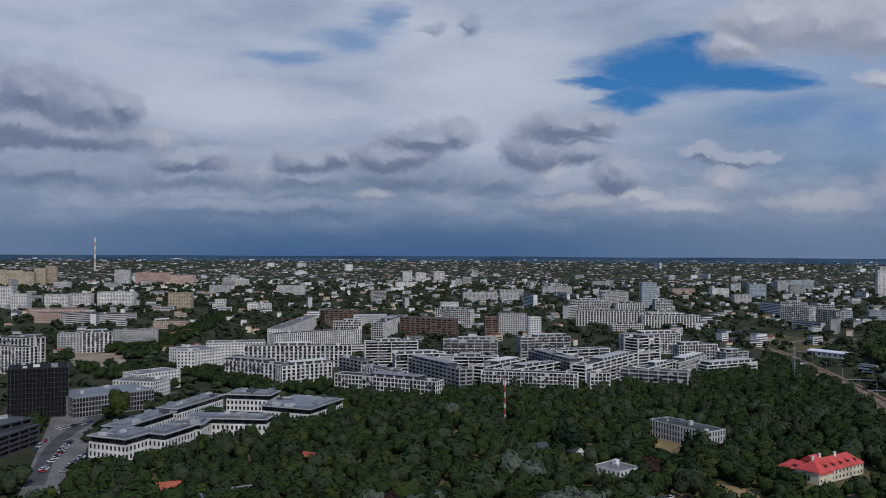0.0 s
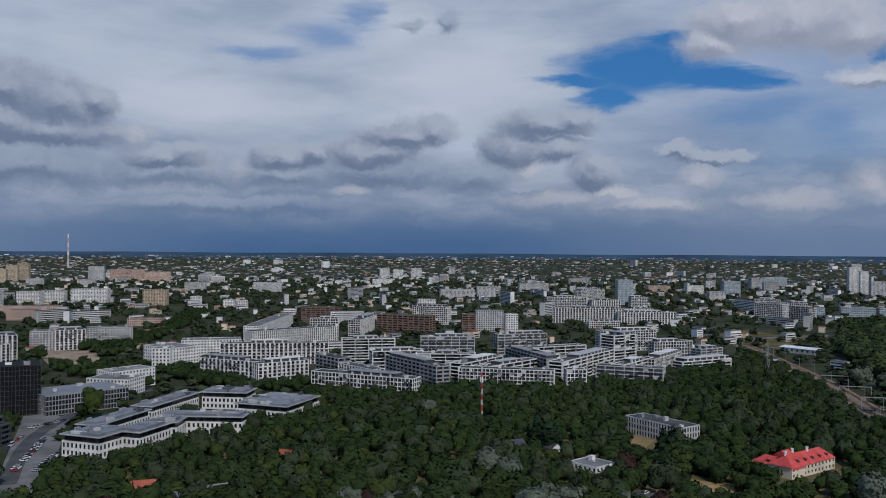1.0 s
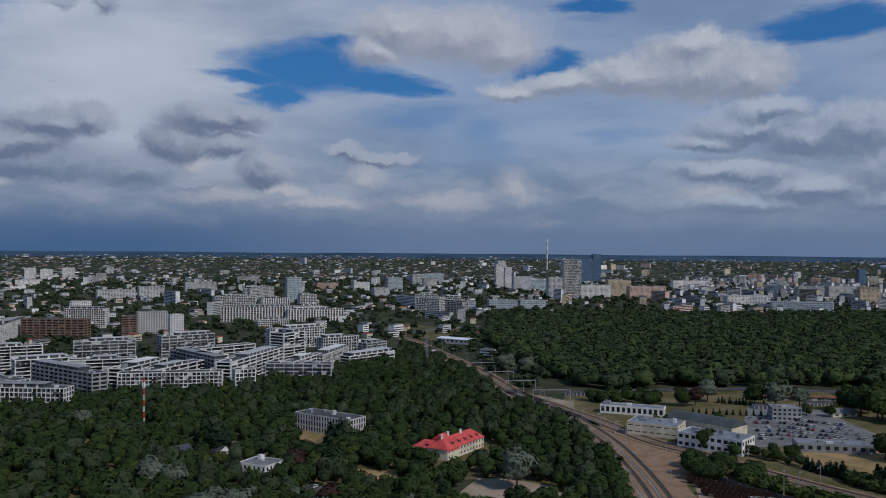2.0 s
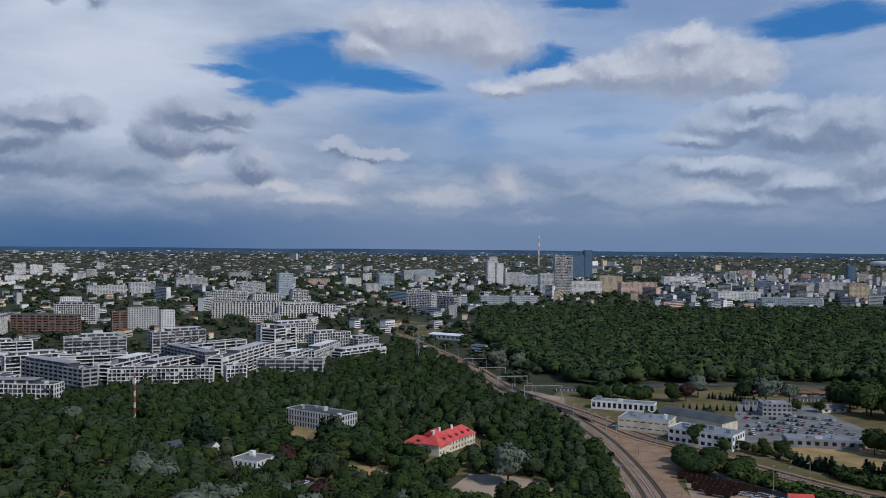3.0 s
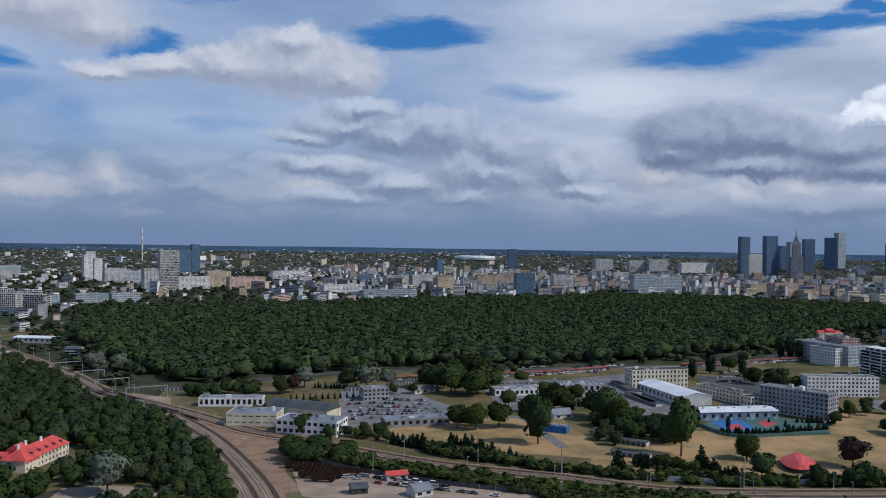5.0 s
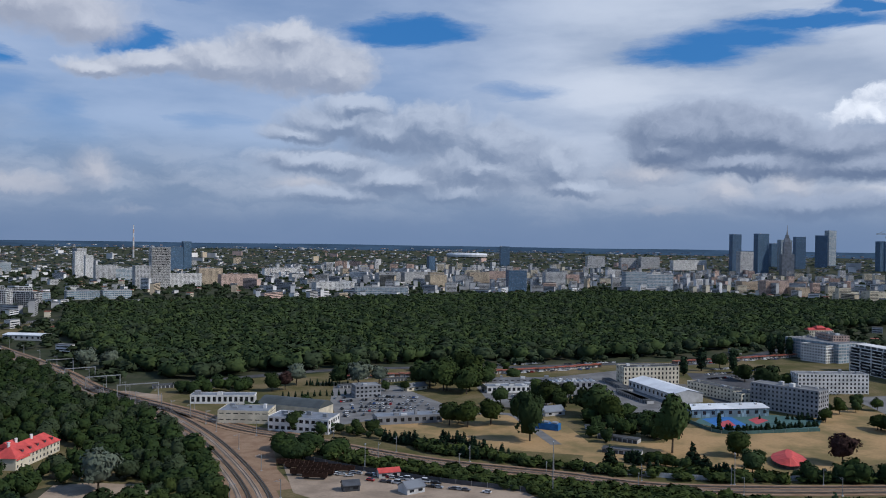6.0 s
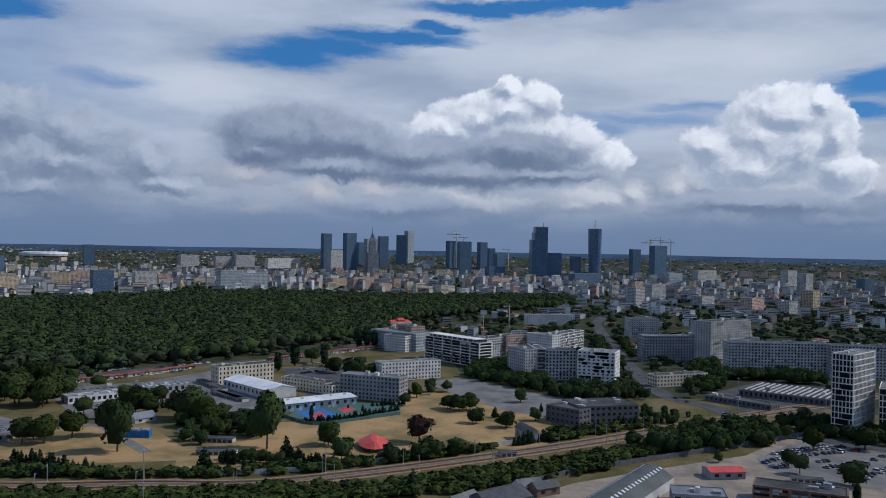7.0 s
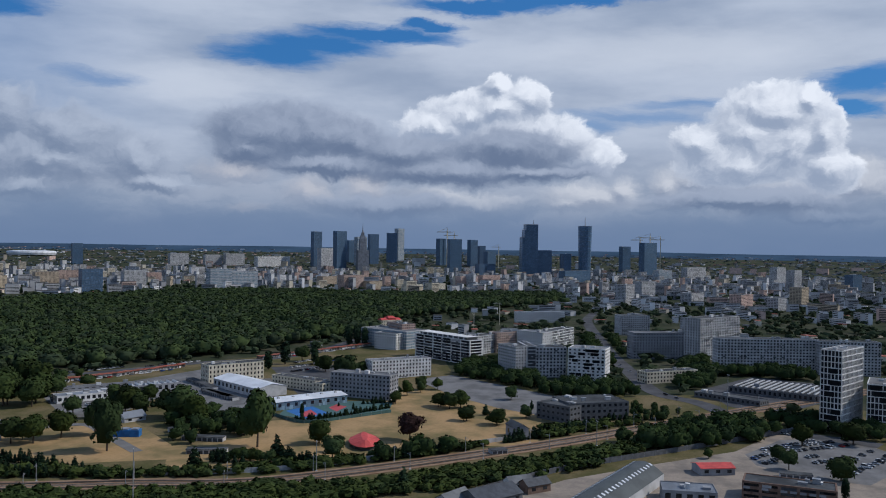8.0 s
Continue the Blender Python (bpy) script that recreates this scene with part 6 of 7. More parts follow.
def tree_model(kind, i):
    """The meshes of a tree 1 high: trunk and crown."""
    if (kind, i) not in TREES:
        look_of = kind if kind in ("poplar", "fir") else "broad"
        lobes, leaves = {"poplar": (12, 420), "fir": (10, 240), "broad": (13, 900)}[look_of]
        v, f, soft = crown(31 * i + len(kind), look_of, lobes, leaves, 0.9 if look_of == "broad" else 1.9, look_of == "broad")
        leaf = {"fir": "fir_leaf", "willow": "silver_leaf", "copper": "copper_leaf", "poplar": "fir_leaf"}.get(kind, "leaf")
        TREES[kind, i] = (mesh("trunk", trunk_shape(kind, i), "bark"), fast_mesh("crown", v, f, leaf, soft))
    return TREES[kind, i]


def tree(x, y, h, kind="broad", wide=1.0, group="", z=0.0):
    rnd = random.Random(round(x * 31 + y * 17))
    trunk, leaves = tree_model(kind, rnd.randrange(5))
    t = root({"fir": "conifer", "poplar": "poplar_tree", "willow": "willow_tree"}.get(kind, "tree"), x, y, rnd.uniform(0, 360), z, LABELS[kind], "tree", group)
    t.scale = (h * wide, h * wide, h)
    for n, me in (("trunk", trunk), ("crown", leaves)):
        ob = new(n, me)
        ob.parent = t
    return t


def free(px, py, gap=3.0):
    """Which of the places lie on no building, road or clearing."""
    ok = np.ones(len(px), bool)
    for outline in CLEAR:
        ok &= ~inside(px, py, outline)
    for cx, cy, c, s, hx, hy in FOOT:
        dx, dy = px - cx, py - cy
        ok &= ~((np.abs(dx * c + dy * s) < hx + gap) & (np.abs(-dx * s + dy * c) < hy + gap))
    return ok


def spots(outline, spacing, seed, gap=3.0, share=1.0):
    r = np.random.RandomState(seed)
    xs, ys = [q[0] for q in outline], [q[1] for q in outline]
    gx, gy = np.meshgrid(np.arange(min(xs), max(xs), spacing), np.arange(min(ys), max(ys), spacing))
    px = gx.ravel() + r.uniform(-0.48, 0.48, gx.size) * spacing
    py = gy.ravel() + r.uniform(-0.48, 0.48, gx.size) * spacing
    keep = inside(px, py, outline) & (r.random_sample(len(px)) < share)
    px, py = px[keep], py[keep]
    keep = free(px, py, gap)
    return px[keep], py[keep]


def woods(name, px, py, low, high, lobes, sprays, label, seed, wide=1.0, material="wood_leaf", cover=2.3):
    """Many trees as one mesh."""
    if len(px) == 0:
        return None
    r = np.random.RandomState(seed)
    models = [crown(seed * 10 + i, "broad", lobes, sprays, cover, cover < 2) for i in range(7)]
    vs, fs, ns, n = [], [], [], 0
    for x, y in zip(px, py):
        v, f, soft = models[r.randint(7)]
        swell = 0.5 + 0.5 * noise.noise(Vector((x * 0.02, y * 0.02, seed)))
        h, a = low + (high - low) * (0.55 * swell + 0.45 * r.random_sample()), r.uniform(0, 6.28)
        c, s, g = math.cos(a), math.sin(a), h * wide * r.uniform(0.75, 1.4)
        z = ground_z(math.hypot(x, y))
        vs.append(np.stack([x + g * (v[:, 0] * c - v[:, 1] * s), y + g * (v[:, 0] * s + v[:, 1] * c), z + h * (v[:, 2] - 0.12)], 1))
        ns.append(np.stack([soft[:, 0] * c - soft[:, 1] * s, soft[:, 0] * s + soft[:, 1] * c, soft[:, 2]], 1))
        fs.append(f + n)
        n += len(v)
    ob = new(name, fast_mesh(name, np.concatenate(vs), np.concatenate(fs), material, np.concatenate(ns)))
    return tagged(ob, label, "trees", "", "stuff")


def tree_row(x0, y0, x1, y1, n, h, kind, wide):
    rnd = random.Random(n + round(x0))
    for i in range(n):
        f = (i + 0.5) / n
        tree(x0 + (x1 - x0) * f + rnd.uniform(-0.8, 0.8), y0 + (y1 - y0) * f + rnd.uniform(-0.8, 0.8), h * rnd.uniform(0.6, 1.15), kind, wide, "row of trees along the line")


CLOSE = 405.0


# trees one by one
tree(483, 182, 15.3, "broad", 1.3)
tree(464, 213, 35.0, "broad", 0.75)
tree(506, 132, 18.6, "copper", 1.1)
tree(451, 162, 13.9, "broad", 1.1)
tree(451, 195, 12.0, "fir", 1.3)
tree(432, 353, 15.8, "broad", 1.1)
tree(436, 341, 17.2, "broad", 1.2)
tree(453, 335, 18.6, "broad", 1.2)
tree(443, 354, 12.3, "broad", 1.1)
tree(432, 290, 31.9, "broad", 0.75)
tree(549, 357, 13.0, "broad", 1.4)
tree(534, 338, 14.6, "broad", 1.4)
tree(592, 456, 14.8, "broad", 1.4)
tree(574, 429, 15.1, "broad", 1.4)
tree(615, 431, 11.4, "broad", 1.6)
tree(747, 333, 17.8, "poplar", 1.5)
tree(811, 325, 17.3, "broad", 1.3)
tree(762, 288, 13.4, "broad")
tree(574, 110, 11.6, "broad", 1.3)
tree(567, 88, 11.4, "broad", 1.6)
tree(597, 101, 8.0, "fir", 1.5)
tree(618, 138, 10.4, "broad", 1.8)
tree(656, 174, 12.5, "broad")
tree(654, 181, 8.1, "broad")
tree(672, 167, 9.1, "broad")
tree(667, 225, 16.3, "broad", 1.1)
tree(628, 72, 7.1, "fir")
tree(497, -84, 12.3, "broad", 1.1)
tree(514, -81, 11.0, "broad", 1.2)
tree(560, -102, 15.0, "broad", 1.2)
tree(481, -107, 14.3, "broad", 1.3)
tree(573, -134, 15.5, "broad", 1.3)
tree(511, -43, 6.8, "broad")
tree(406, 109, 11.1, "fir", 1.2)
tree(467, 164, 9.8, "broad")
tree(411, 224, 12.3, "fir", 1.5)
tree(550, 220, 9.8, "poplar")
tree(995, 329, 20.7, "poplar", 1.4)
tree(991, 339, 18.7, "poplar", 1.4)
tree(445, -101, 10.5, "poplar", 1.2)
tree(499, 505, 21.1, "willow", 1.3)
tree(515, 497, 15.6, "willow", 1.3)
tree(463, 541, 18.8, "willow", 1.2)
tree(530, 454, 25.3, "broad", 1.1)
tree(528, 438, 24.9, "broad", 1.1)
tree(543, 423, 23.6, "broad", 1.2)
tree(534, 470, 18.8, "broad", 1.2)
tree(488, 516, 18.7, "broad", 1.1)
tree(432, 534, 14.5, "broad", 1.2)
tree(443, 531, 15.0, "copper", 1.1)
tree(360, 417, 10.9, "broad", 1.2)
tree(381, 373, 8.8, "broad", 1.6)
tree(205, 379, 22.7, "willow")
tree(387, 740, 20.9, "willow", 1.2)
tree(409, 740, 16.7, "willow", 1.2)
tree(37, 453, 15.0, "willow", 1.3)
tree(46, 438, 14.5, "willow", 1.3)
tree(52, 380, 16.4, "willow", 1.4)
tree(66, 378, 15.2, "willow", 1.4)
tree(72, 516, 18.9, "poplar", 1.4)
tree(76, 499, 20.7, "poplar", 1.4)
tree(82, 504, 15.8, "poplar", 1.4)
tree(147, 493, 18.7, "fir", 1.4)
tree(142, 495, 17.0, "fir", 1.4)
tree(110, 452, 13.2, "copper", 1.1)
tree(351, 412, 14.3, "broad")
tree(7, 609, 13.2, "willow", 1.2)
tree(-227, 603, 23.4, "broad", 0.9)
tree(1, 623, 9.5, "willow", 1.2)
tree(564, 463, 21.9, "broad", 1.2)
tree(593, 471, 24.3, "broad", 1.2)
tree(592, 458, 22.5, "broad", 1.2)
tree(655, 468, 8.6, "broad", 1.2)
tree(552, 364, 15.9, "broad", 1.2)
tree(547, 350, 18.3, "broad", 1.2)
tree(571, 348, 13.4, "broad", 1.2)
tree(527, 306, 20.5, "broad", 1.2)
tree(523, 295, 23.4, "broad", 1.2)
tree(509, 278, 20.3, "broad", 1.2)
tree(704, 242, 23.9, "broad", 1.2)
tree(732, 237, 14.4, "broad", 1.2)
tree(674, 204, 11.3, "broad", 1.2)
tree(667, 191, 12.1, "broad", 1.2)
tree(685, 170, 11.8, "broad", 1.2)
tree(690, 157, 10.4, "broad", 1.2)
tree(754, 279, 16.1, "broad", 1.2)
tree(662, 92, 11.6, "broad", 1.2)
tree(595, 72, 10.1, "broad", 1.2)
tree(573, 112, 9.0, "broad", 1.2)
tree(619, 173, 10.8, "broad", 1.2)
tree(618, 123, 13.5, "broad", 1.2)
tree(612, 130, 13.4, "broad", 1.2)
tree(618, 140, 11.1, "broad", 1.2)
tree(787, 333, 22.2, "poplar", 1.4)
tree(796, 306, 22.1, "poplar", 1.2)
tree(957, 315, 21.4, "poplar", 1.3)
tree(954, 324, 20.1, "poplar", 1.3)
tree(960, 307, 21.4, "poplar", 1.3)
tree(530, 436, 20.7, "broad", 1.2)
tree(531, 417, 20.4, "broad", 1.2)
tree(575, 437, 15.9, "broad", 1.2)
tree(544, 460, 14.3, "broad", 1.2)
tree(512, 370, 14.8, "broad", 1.2)
tree(527, 340, 16.8, "broad", 1.2)
tree(525, 327, 14.5, "broad", 1.2)
tree(466, 321, 22.9, "broad", 0.9)
tree(495, 471, 9.2, "broad", 1.2)
tree(506, 460, 9.2, "broad", 1.2)
tree(399, 456, 12.2, "broad", 1.2)
tree(367, 398, 9.2, "broad", 1.2)
tree(374, 380, 9.0, "broad", 1.2)
tree(550, 342, 8.2, "fir", 0.9)
tree(552, 339, 8.0, "fir", 0.9)
tree(554, 336, 7.7, "fir", 0.9)
tree(556, 334, 7.5, "fir", 0.9)
tree(558, 331, 7.2, "fir", 0.9)
tree(561, 328, 7.0, "fir", 0.9)
tree(563, 326, 6.7, "fir", 0.9)
tree(565, 323, 6.5, "fir", 0.9)
tree(419, 505, 5.3, "fir", 0.9)
tree(423, 503, 5.1, "fir", 0.9)
tree(428, 501, 5.0, "fir", 0.9)
tree(432, 498, 5.0, "fir", 0.9)
tree(436, 496, 5.0, "fir", 0.9)
tree(440, 493, 5.0, "fir", 0.9)
tree(444, 491, 5.0, "fir", 0.9)
tree(448, 488, 5.0, "fir", 0.9)
tree(452, 486, 5.0, "fir", 0.9)
tree(456, 483, 5.0, "fir", 0.9)
tree(461, 481, 5.0, "fir", 0.9)
tree(465, 478, 5.0, "fir", 0.9)
tree(469, 476, 5.0, "fir", 0.9)
tree(473, 473, 5.0, "fir", 0.9)
tree(426, 222, 5.9, "fir", 1.3)
tree(427, 218, 6.2, "fir", 1.3)
tree(426, 214, 7.5, "fir", 1.3)
tree(423, 207, 5.8, "fir", 1.3)
tree(426, 204, 5.8, "fir", 1.3)
tree_row(372, 354, 376, 285, 24, 9, "fir", 1.2)
tree_row(360, 411, 374, 356, 8, 6, "broad", 1.3)
tree_row(398, 332, 388, 273, 18, 8, "fir", 1.2)
tree_row(431, 216, 435, 191, 8, 7, "broad", 1.3)
tree_row(442, 194, 434, 165, 12, 8, "fir", 1.4)
tree_row(450, 138, 484, 104, 16, 8, "fir", 1.3)
tree_row(515, 76, 576, 21, 26, 8, "fir", 1.3)
tree_row(540, 222, 557, 196, 14, 5, "fir", 1.6)
tree_row(561, 197, 603, 173, 16, 5, "fir", 1.6)
tree_row(602, 18, 621, -24, 10, 6, "fir", 1.3)
tree_row(434, 228, 431, 216, 5, 6, "fir", 1.3)
tree_row(609, 197, 626, 175, 8, 5, "fir", 1.5)
tree_row(608, 232, 585, 189, 3, 6, "fir", 1.0)
tree_row(468, 536, 490, 506, 14, 6, "fir", 1.0)
tree_row(592, 374, 620, 365, 8, 6, "fir", 1.0)

# woods
CLEAR += [[(175, 460), (195, 490), (204, 463), (244, 488), (230, 453), (195, 424), (182, 417)], [(131, 540), (156, 565), (163, 517), (140, 510)], [(77, 452), (88, 482), (111, 470), (100, 436), (85, 431)], [(129, 517), (139, 532), (148, 503), (131, 476)]]
NEAR = [(-253, 435), (-189, 453), (-157, 494), (-124, 550), (-87, 650), (-90, 708), (-1, 702), (147, 750), (324, 882), (381, 1002), (346, 716), (309, 520), (285, 416), (245, 335), (211, 284), (102, 329), (28, 355), (-112, 353), (-204, 351)]
FOREST = [(501, 1021), (435, 803), (395, 628), (464, 614), (603, 575), (738, 467), (884, 398), (1054, 364), (1027, 333), (1316, 370), (1641, 236), (1771, 138), (2064, 175), (1840, 519), (1871, 746), (1750, 960), (1477, 1079), (1089, 1186), (812, 1310), (664, 1314)]
px, py = spots(NEAR, 9.2, 3, 2.0, 0.95)
close = np.hypot(px, py) < CLOSE
dice = random.Random(8)
for x, y in zip(px[close], py[close]):
    tree(round(x, 1), round(y, 1), dice.uniform(7, 15), dice.choices(("broad", "willow", "copper", "poplar"), (30, 2, 1, 1))[0], dice.uniform(0.95, 1.35), "trees of the near wood")
px, py = px[~close], py[~close]
pick = np.random.RandomState(4).random_sample(len(px))
woods("woodland", px[pick < 0.62], py[pick < 0.62], 8, 17, 9, 230, "dense dark green trees between the houses and the railway", 1, 1.0, "wood_leaf", 0.55)
woods("woodland", px[(pick >= 0.62) & (pick < 0.86)], py[(pick >= 0.62) & (pick < 0.86)], 6, 13, 8, 270, "lighter green trees and bushes in the wood", 6, 1.15, "lime_leaf", 0.55)
woods("woodland", px[pick >= 0.86], py[pick >= 0.86], 10, 19, 9, 290, "tall dull green trees in the wood", 7, 0.9, "dull_leaf", 0.55)
px, py = spots(FOREST, 14.6, 4)
pick = np.random.RandomState(5).random_sample(len(px))
woods("forest", px[pick < 0.7], py[pick < 0.7], 13, 25, 9, 100, "broad dark green forest park", 2, 1.2, "forest_leaf", 0.36)
woods("forest", px[pick >= 0.7], py[pick >= 0.7], 12, 25, 9, 100, "dull green trees of the forest park", 8, 1.25, "dull_leaf", 0.36)
px, py = spots([(544, 484), (587, 439), (640, 473), (606, 538)], 7.5, 90, 3.0, 0.6)
woods("grove", px, py, 8, 16, 8, 260, "group of dark green trees", 90, 1.0, "wood_leaf", 0.55)
px, py = spots([(652, 187), (695, 185), (688, 163), (631, 159)], 7.5, 71, 3.0, 0.4)
woods("grove", px, py, 8, 16, 8, 260, "group of dark green trees", 71, 1.0, "wood_leaf", 0.55)
px, py = spots([(575, 105), (599, 93), (585, 75), (553, 86)], 7.5, 73, 3.0, 0.4)
woods("grove", px, py, 8, 16, 8, 260, "group of dark green trees", 73, 1.0, "wood_leaf", 0.55)
px, py = spots([(457, 141), (480, 120), (499, 104), (485, 101), (447, 131)], 7.5, 83, 3.0, 0.7)
woods("grove", px, py, 8, 16, 8, 260, "group of dark green trees", 83, 1.0, "wood_leaf", 0.55)
px, py = spots([(-242, 811), (-188, 746), (-142, 712), (-95, 713), (-91, 758), (-154, 772), (-245, 849)], 7.5, 85, 3.0, 0.85)
woods("grove", px, py, 8, 16, 8, 260, "group of dark green trees", 85, 1.0, "wood_leaf", 0.55)
px, py = spots([(-378, 878), (-268, 861), (-220, 739), (-230, 709), (-360, 837)], 7.5, 86, 3.0, 0.35)
woods("grove", px, py, 8, 16, 8, 260, "group of dark green trees", 86, 1.0, "wood_leaf", 0.55)
px, py = spots([(-528, 1155), (-409, 922), (-331, 925), (-334, 1093), (-376, 1569), (-417, 1566), (-378, 1162), (-375, 1029)], 7.5, 88, 3.0, 0.6)
woods("grove", px, py, 8, 16, 8, 260, "group of dark green trees", 88, 1.0, "wood_leaf", 0.55)
px, py = spots([(-298, 601), (-251, 602), (-235, 646), (-227, 624), (-243, 583), (-264, 556)], 7.5, 89, 3.0, 0.3)
woods("grove", px, py, 8, 16, 8, 260, "group of dark green trees", 89, 1.0, "wood_leaf", 0.55)
px, py = spots([(439, 258), (533, 306), (546, 266), (504, 218), (469, 206), (460, 227), (455, 253)], 7.5, 65, 3.0, 0.55)
woods("grove", px, py, 8, 16, 8, 260, "group of dark green trees", 65, 1.0, "wood_leaf", 0.55)
px, py = spots([(758, 159), (869, 159), (845, 104), (717, 73), (700, 109)], 7.5, 68, 3.0, 0.85)
woods("grove", px, py, 8, 16, 8, 260, "group of dark green trees", 68, 1.0, "wood_leaf", 0.55)
px, py = spots([(687, 79), (746, 57), (738, 9), (710, -9), (686, 17), (679, 69)], 7.5, 69, 3.0, 0.8)
woods("grove", px, py, 8, 16, 8, 260, "group of dark green trees", 69, 1.0, "wood_leaf", 0.55)
px, py = spots([(1129, 65), (1145, 22), (879, 6), (874, 19), (1008, 52)], 7.5, 70, 3.0, 0.85)
woods("grove", px, py, 8, 16, 8, 260, "group of dark green trees", 70, 1.0, "wood_leaf", 0.55)
px, py = spots([(855, -64), (824, -159), (868, -167), (907, -100)], 7.5, 72, 3.0, 0.85)
woods("grove", px, py, 8, 16, 8, 260, "group of dark green trees", 72, 1.0, "wood_leaf", 0.55)
px, py = spots([(534, 13), (597, -41), (639, -101), (625, -132), (588, -114), (562, -73), (519, -27)], 7.5, 74, 3.0, 0.8)
woods("grove", px, py, 8, 16, 8, 260, "group of dark green trees", 74, 1.0, "wood_leaf", 0.55)
px, py = spots([(372, 576), (410, 594), (439, 565), (412, 544)], 7.5, 75, 3.0, 0.85)
woods("grove", px, py, 8, 16, 8, 260, "group of dark green trees", 75, 1.0, "wood_leaf", 0.55)
px, py = spots([(326, 399), (360, 398), (340, 351), (311, 339), (290, 348)], 7.5, 78, 3.0, 0.85)
woods("grove", px, py, 8, 16, 8, 260, "group of dark green trees", 78, 1.0, "wood_leaf", 0.55)
px, py = spots([(226, 321), (274, 399), (270, 381), (246, 327)], 7.5, 77, 3.0, 0.85)
woods("grove", px, py, 8, 16, 8, 260, "group of dark green trees", 77, 1.0, "wood_leaf", 0.55)
px, py = spots([(896, -45), (951, -76), (762, -66), (752, -33)], 7.5, 79, 3.0, 0.85)
woods("grove", px, py, 8, 16, 8, 260, "group of dark green trees", 79, 1.0, "wood_leaf", 0.55)
px, py = spots([(662, -1), (641, -40), (623, -69), (607, -42), (608, -1)], 7.5, 81, 3.0, 0.85)
woods("grove", px, py, 4, 9, 8, 260, "group of dark green trees", 81, 1.0, "wood_leaf", 0.55)
px, py = spots([(590, -94), (647, -129), (620, -165), (584, -155), (594, -118)], 7.5, 82, 3.0, 0.85)
woods("grove", px, py, 8, 16, 8, 260, "group of dark green trees", 82, 1.0, "wood_leaf", 0.55)
px, py = spots([(427, 98), (450, 63), (473, 35), (502, 5), (530, -21), (556, -45), (579, -47), (555, -22), (525, 6), (496, 37), (466, 66), (440, 98)], 4.2, 53, 1.0, 0.8)
woods("thicket", px, py, 2.5, 7.5, 5, 60, "tangled green bushes along the railway", 53, 1.5, "lime_leaf")
px, py = spots([(332, 288), (361, 227), (404, 141), (455, 64), (512, 12), (471, 17), (409, 85), (361, 153), (312, 270)], 4.2, 49, 1.0, 0.8)
woods("thicket", px, py, 2.5, 7.5, 5, 60, "tangled green bushes along the railway", 49, 1.5, "lime_leaf")
px, py = spots([(335, 368), (344, 302), (363, 229), (398, 171), (373, 160), (343, 217), (325, 285), (316, 347)], 4.2, 50, 1.0, 0.8)
woods("thicket", px, py, 2.5, 7.5, 5, 60, "tangled green bushes along the railway", 50, 1.5, "lime_leaf")
px, py = spots([(378, 329), (391, 246), (415, 202), (456, 147), (508, 85), (491, 82), (440, 141), (405, 197), (385, 242), (367, 319)], 4.2, 51, 1.0, 0.8)
woods("thicket", px, py, 2.5, 7.5, 5, 60, "tangled green bushes along the railway", 51, 1.5, "lime_leaf")
px, py = spots([(505, 85), (574, 7), (601, -23), (615, -24), (587, 22), (537, 83)], 4.2, 52, 1.0, 0.8)
woods("thicket", px, py, 2.5, 7.5, 5, 60, "tangled green bushes along the railway", 52, 1.5, "lime_leaf")


# ---- the far town ----
BARRACKS = [(384, 625), (547, 585), (720, 455), (830, 385), (1020, 305), (930, 150), (760, 30), (650, -140), (430, -130), (380, 400)]


def scatter(n, seed, a0, a1, q0, q1, power=1.0, gap=5.0):
    r = np.random.RandomState(seed)
    a, q = np.radians(r.uniform(a0, a1, n)), q0 + (q1 - q0) * r.random_sample(n) ** power
    px, py = q * np.sin(a), q * np.cos(a)
    ok = free(px, py, gap) & ~inside(px, py, FOREST) & ~inside(px, py, NEAR) & ~inside(px, py, BARRACKS)
    return px[ok], py[ok]


def far_houses(px, py, seed, wall, roof, label, w0, w1, h0, h1, turns=(0.3, 0.3 + 1.571, 0.9)):
    """Small houses, too far to pick apart, as one mesh: walls, overhanging roof, and a dark row of windows for each storey."""
    r = np.random.RandomState(seed)
    walls, roofs, panes = Shape(), Shape(), Shape()
    for x, y in zip(px, py):
        q = math.hypot(x, y)
        a = r.choice(turns) + 0.15 * math.sin(x / 300) + r.uniform(-0.1, 0.1)
        w, d, h = r.uniform(w0, w1), r.uniform(7, 13), r.uniform(h0, h1)
        c, s, z = math.cos(a), math.sin(a), ground_z(q)
        for shape, grow, lo, hi in ((walls, 0, -0.5, h), (roofs, 0.35, h, h + 0.5)):
            shape.prism([(x + c * u - s * v, y + s * u + c * v) for u, v in ((-w / 2 - grow, -d / 2 - grow), (w / 2 + grow, -d / 2 - grow), (w / 2 + grow, d / 2 + grow), (-w / 2 - grow, d / 2 + grow))], z + lo, z + hi)
        for k in range(int(h / 3) if q < 2600 or h > 12 and q < 3700 else 0):
            panes.prism([(x + c * u - s * v, y + s * u + c * v) for u, v in ((-w / 2 + 0.8, -d / 2 - 0.06), (w / 2 - 0.8, -d / 2 - 0.06), (w / 2 - 0.8, d / 2 + 0.06), (-w / 2 + 0.8, d / 2 + 0.06))], z + 3 * k + 1.1, z + 3 * k + 2.4)
    ob = tagged(new("far_houses", mesh("far_houses", walls, wall)), label, "houses", "", "stuff")
    for n, s, m in (("far_roofs", roofs, roof), ("far_windows", panes, "glass")):
        part(n, s, m, ob, "", "stuff")


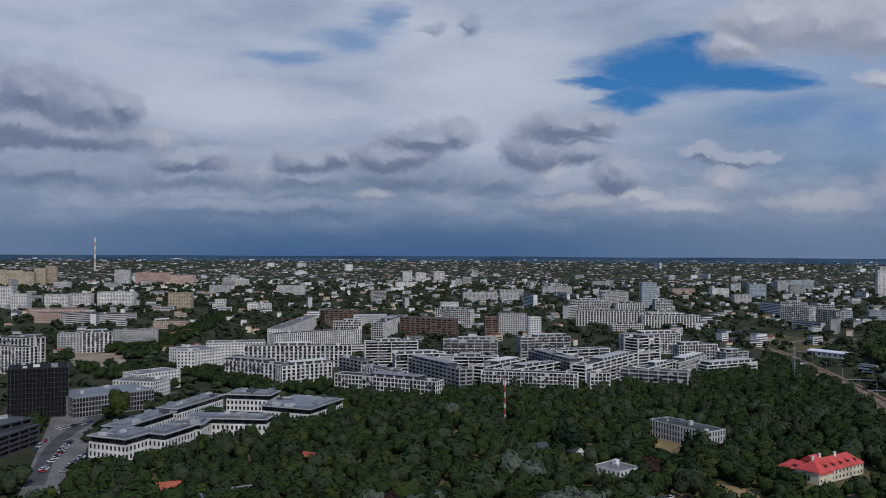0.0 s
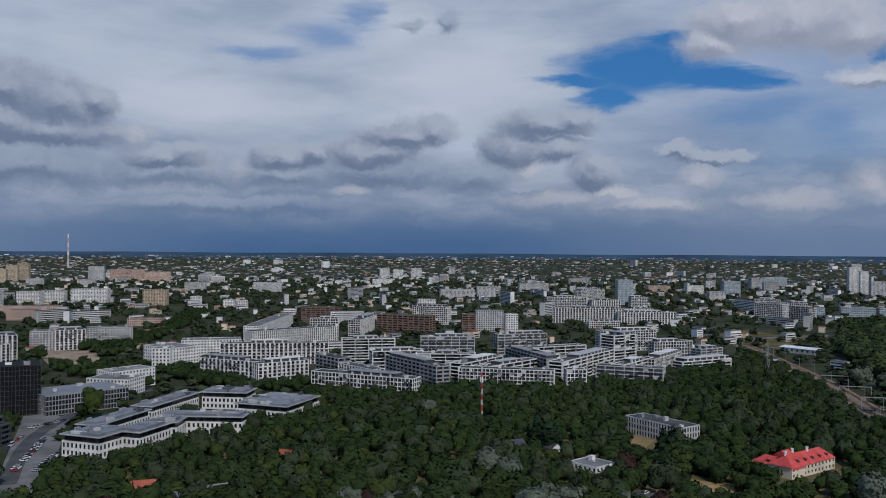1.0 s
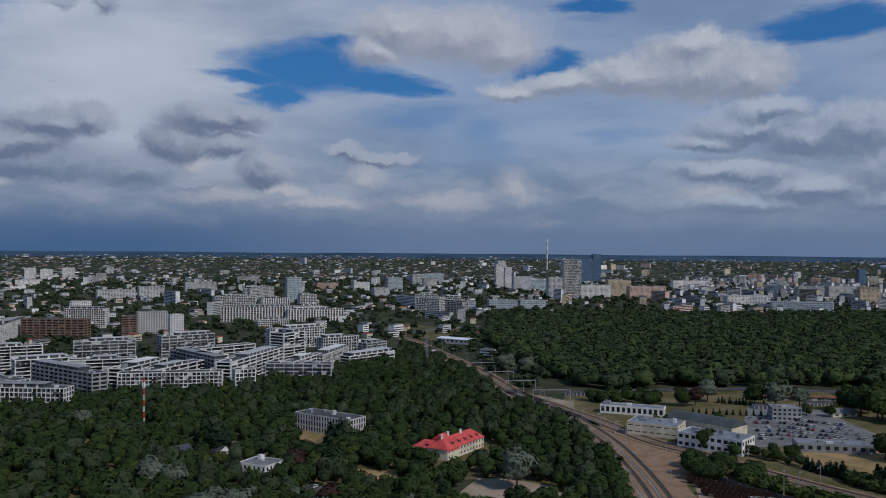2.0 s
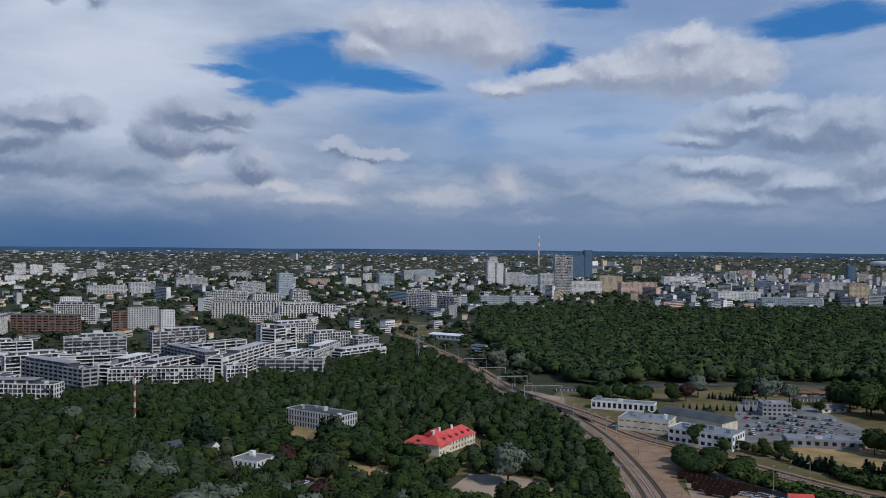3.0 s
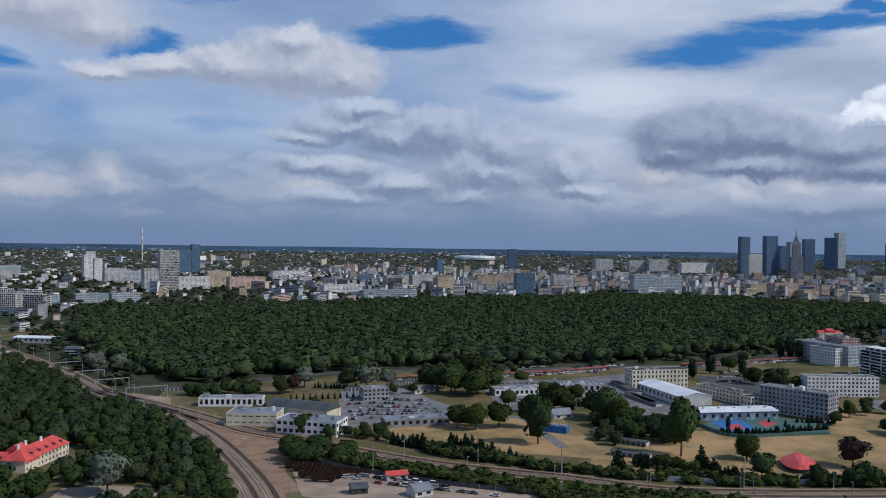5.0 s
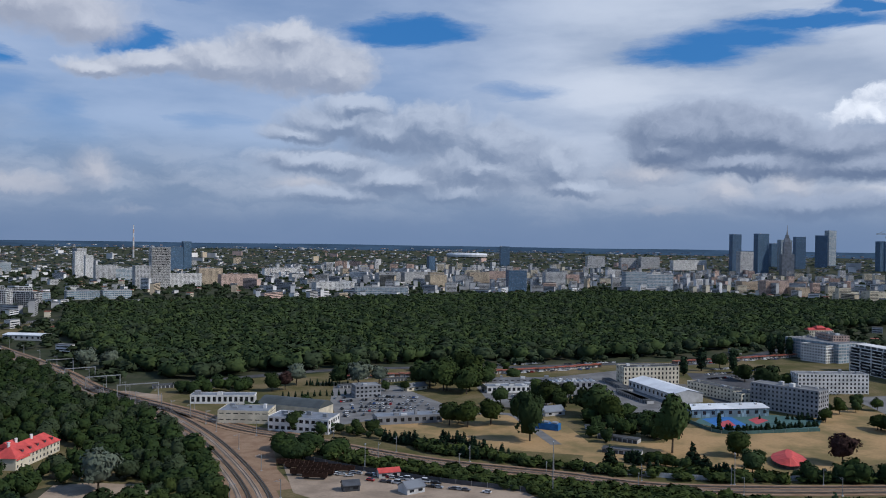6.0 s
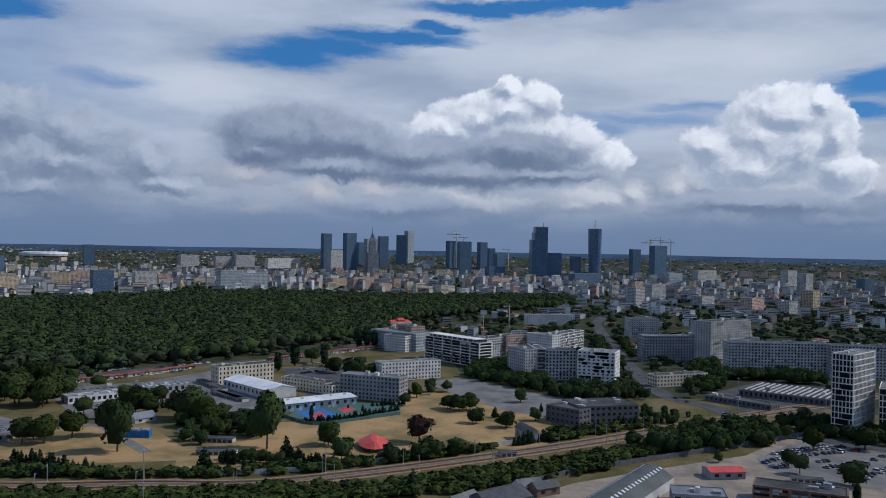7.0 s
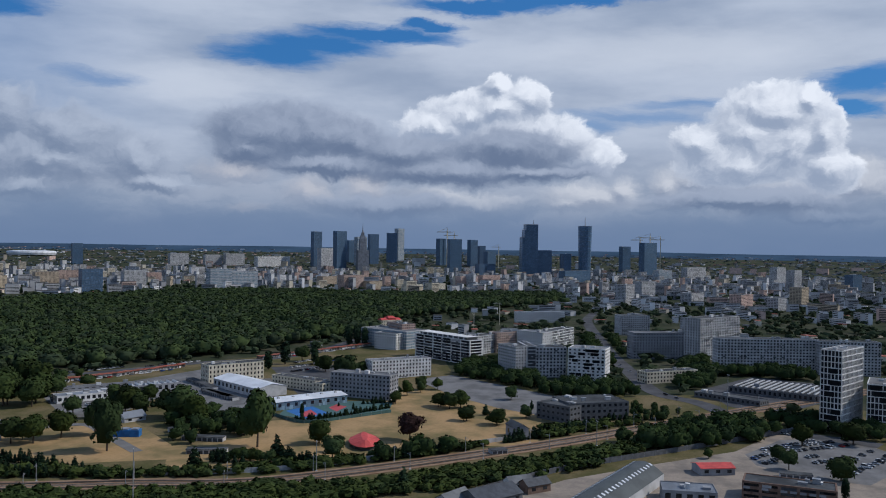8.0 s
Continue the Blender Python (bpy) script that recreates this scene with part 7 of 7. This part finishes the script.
px, py = scatter(2000, 21, -33, 112, 950, 3400, 0.75)
third = len(px) // 3
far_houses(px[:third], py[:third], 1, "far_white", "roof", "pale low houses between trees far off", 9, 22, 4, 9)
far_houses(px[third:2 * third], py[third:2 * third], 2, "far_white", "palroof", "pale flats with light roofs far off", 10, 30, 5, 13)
far_houses(px[2 * third:], py[2 * third:], 3, "cream", "orange", "far houses with reddish roofs", 9, 18, 4, 9)
px, py = scatter(5600, 22, -33, 112, 3150, 4720, 0.75, 2.0)
fifth = len(px) // 5
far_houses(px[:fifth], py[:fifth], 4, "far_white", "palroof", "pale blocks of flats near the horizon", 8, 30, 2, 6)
far_houses(px[fifth:2 * fifth], py[fifth:2 * fifth], 5, "light", "roof", "pale houses near the horizon", 6, 18, 1.5, 3.5)
far_houses(px[2 * fifth:3 * fifth], py[2 * fifth:3 * fifth], 8, "pink", "orange", "houses with reddish roofs near the horizon", 6, 16, 1.5, 3.5)
far_houses(px[3 * fifth:], py[3 * fifth:], 7, "grey", "roof", "grey sheds and houses near the horizon", 6, 26, 1.5, 3)

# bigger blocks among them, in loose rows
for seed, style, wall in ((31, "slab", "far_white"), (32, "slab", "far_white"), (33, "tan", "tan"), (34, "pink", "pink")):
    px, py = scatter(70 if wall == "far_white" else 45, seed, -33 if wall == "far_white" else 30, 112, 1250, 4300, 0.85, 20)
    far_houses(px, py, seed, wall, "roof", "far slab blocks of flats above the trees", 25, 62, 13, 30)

# trees between the houses, thinning out with the distance
px, py = scatter(10500, 9, -33, 112, 560, 3300, 0.75, 3.0)
woods("town_trees", px, py, 6, 13, 4, 16, "green street and garden trees between far houses", 5, 1.6, "dull_leaf", 1.0)
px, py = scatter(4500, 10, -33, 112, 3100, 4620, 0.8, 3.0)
woods("far_woods", px, py, 4, 8, 3, 10, "tree belts towards the horizon, leaves tinted with blue haze", 11, 2.2, "hazy_leaf", 1.0)

# more houses towards the city
px, py = scatter(1100, 41, 38, 112, 1500, 3500, 0.8)
far_houses(px, py, 6, "far_white", "roof", "close-set pale town houses towards the city centre", 14, 34, 8, 20)

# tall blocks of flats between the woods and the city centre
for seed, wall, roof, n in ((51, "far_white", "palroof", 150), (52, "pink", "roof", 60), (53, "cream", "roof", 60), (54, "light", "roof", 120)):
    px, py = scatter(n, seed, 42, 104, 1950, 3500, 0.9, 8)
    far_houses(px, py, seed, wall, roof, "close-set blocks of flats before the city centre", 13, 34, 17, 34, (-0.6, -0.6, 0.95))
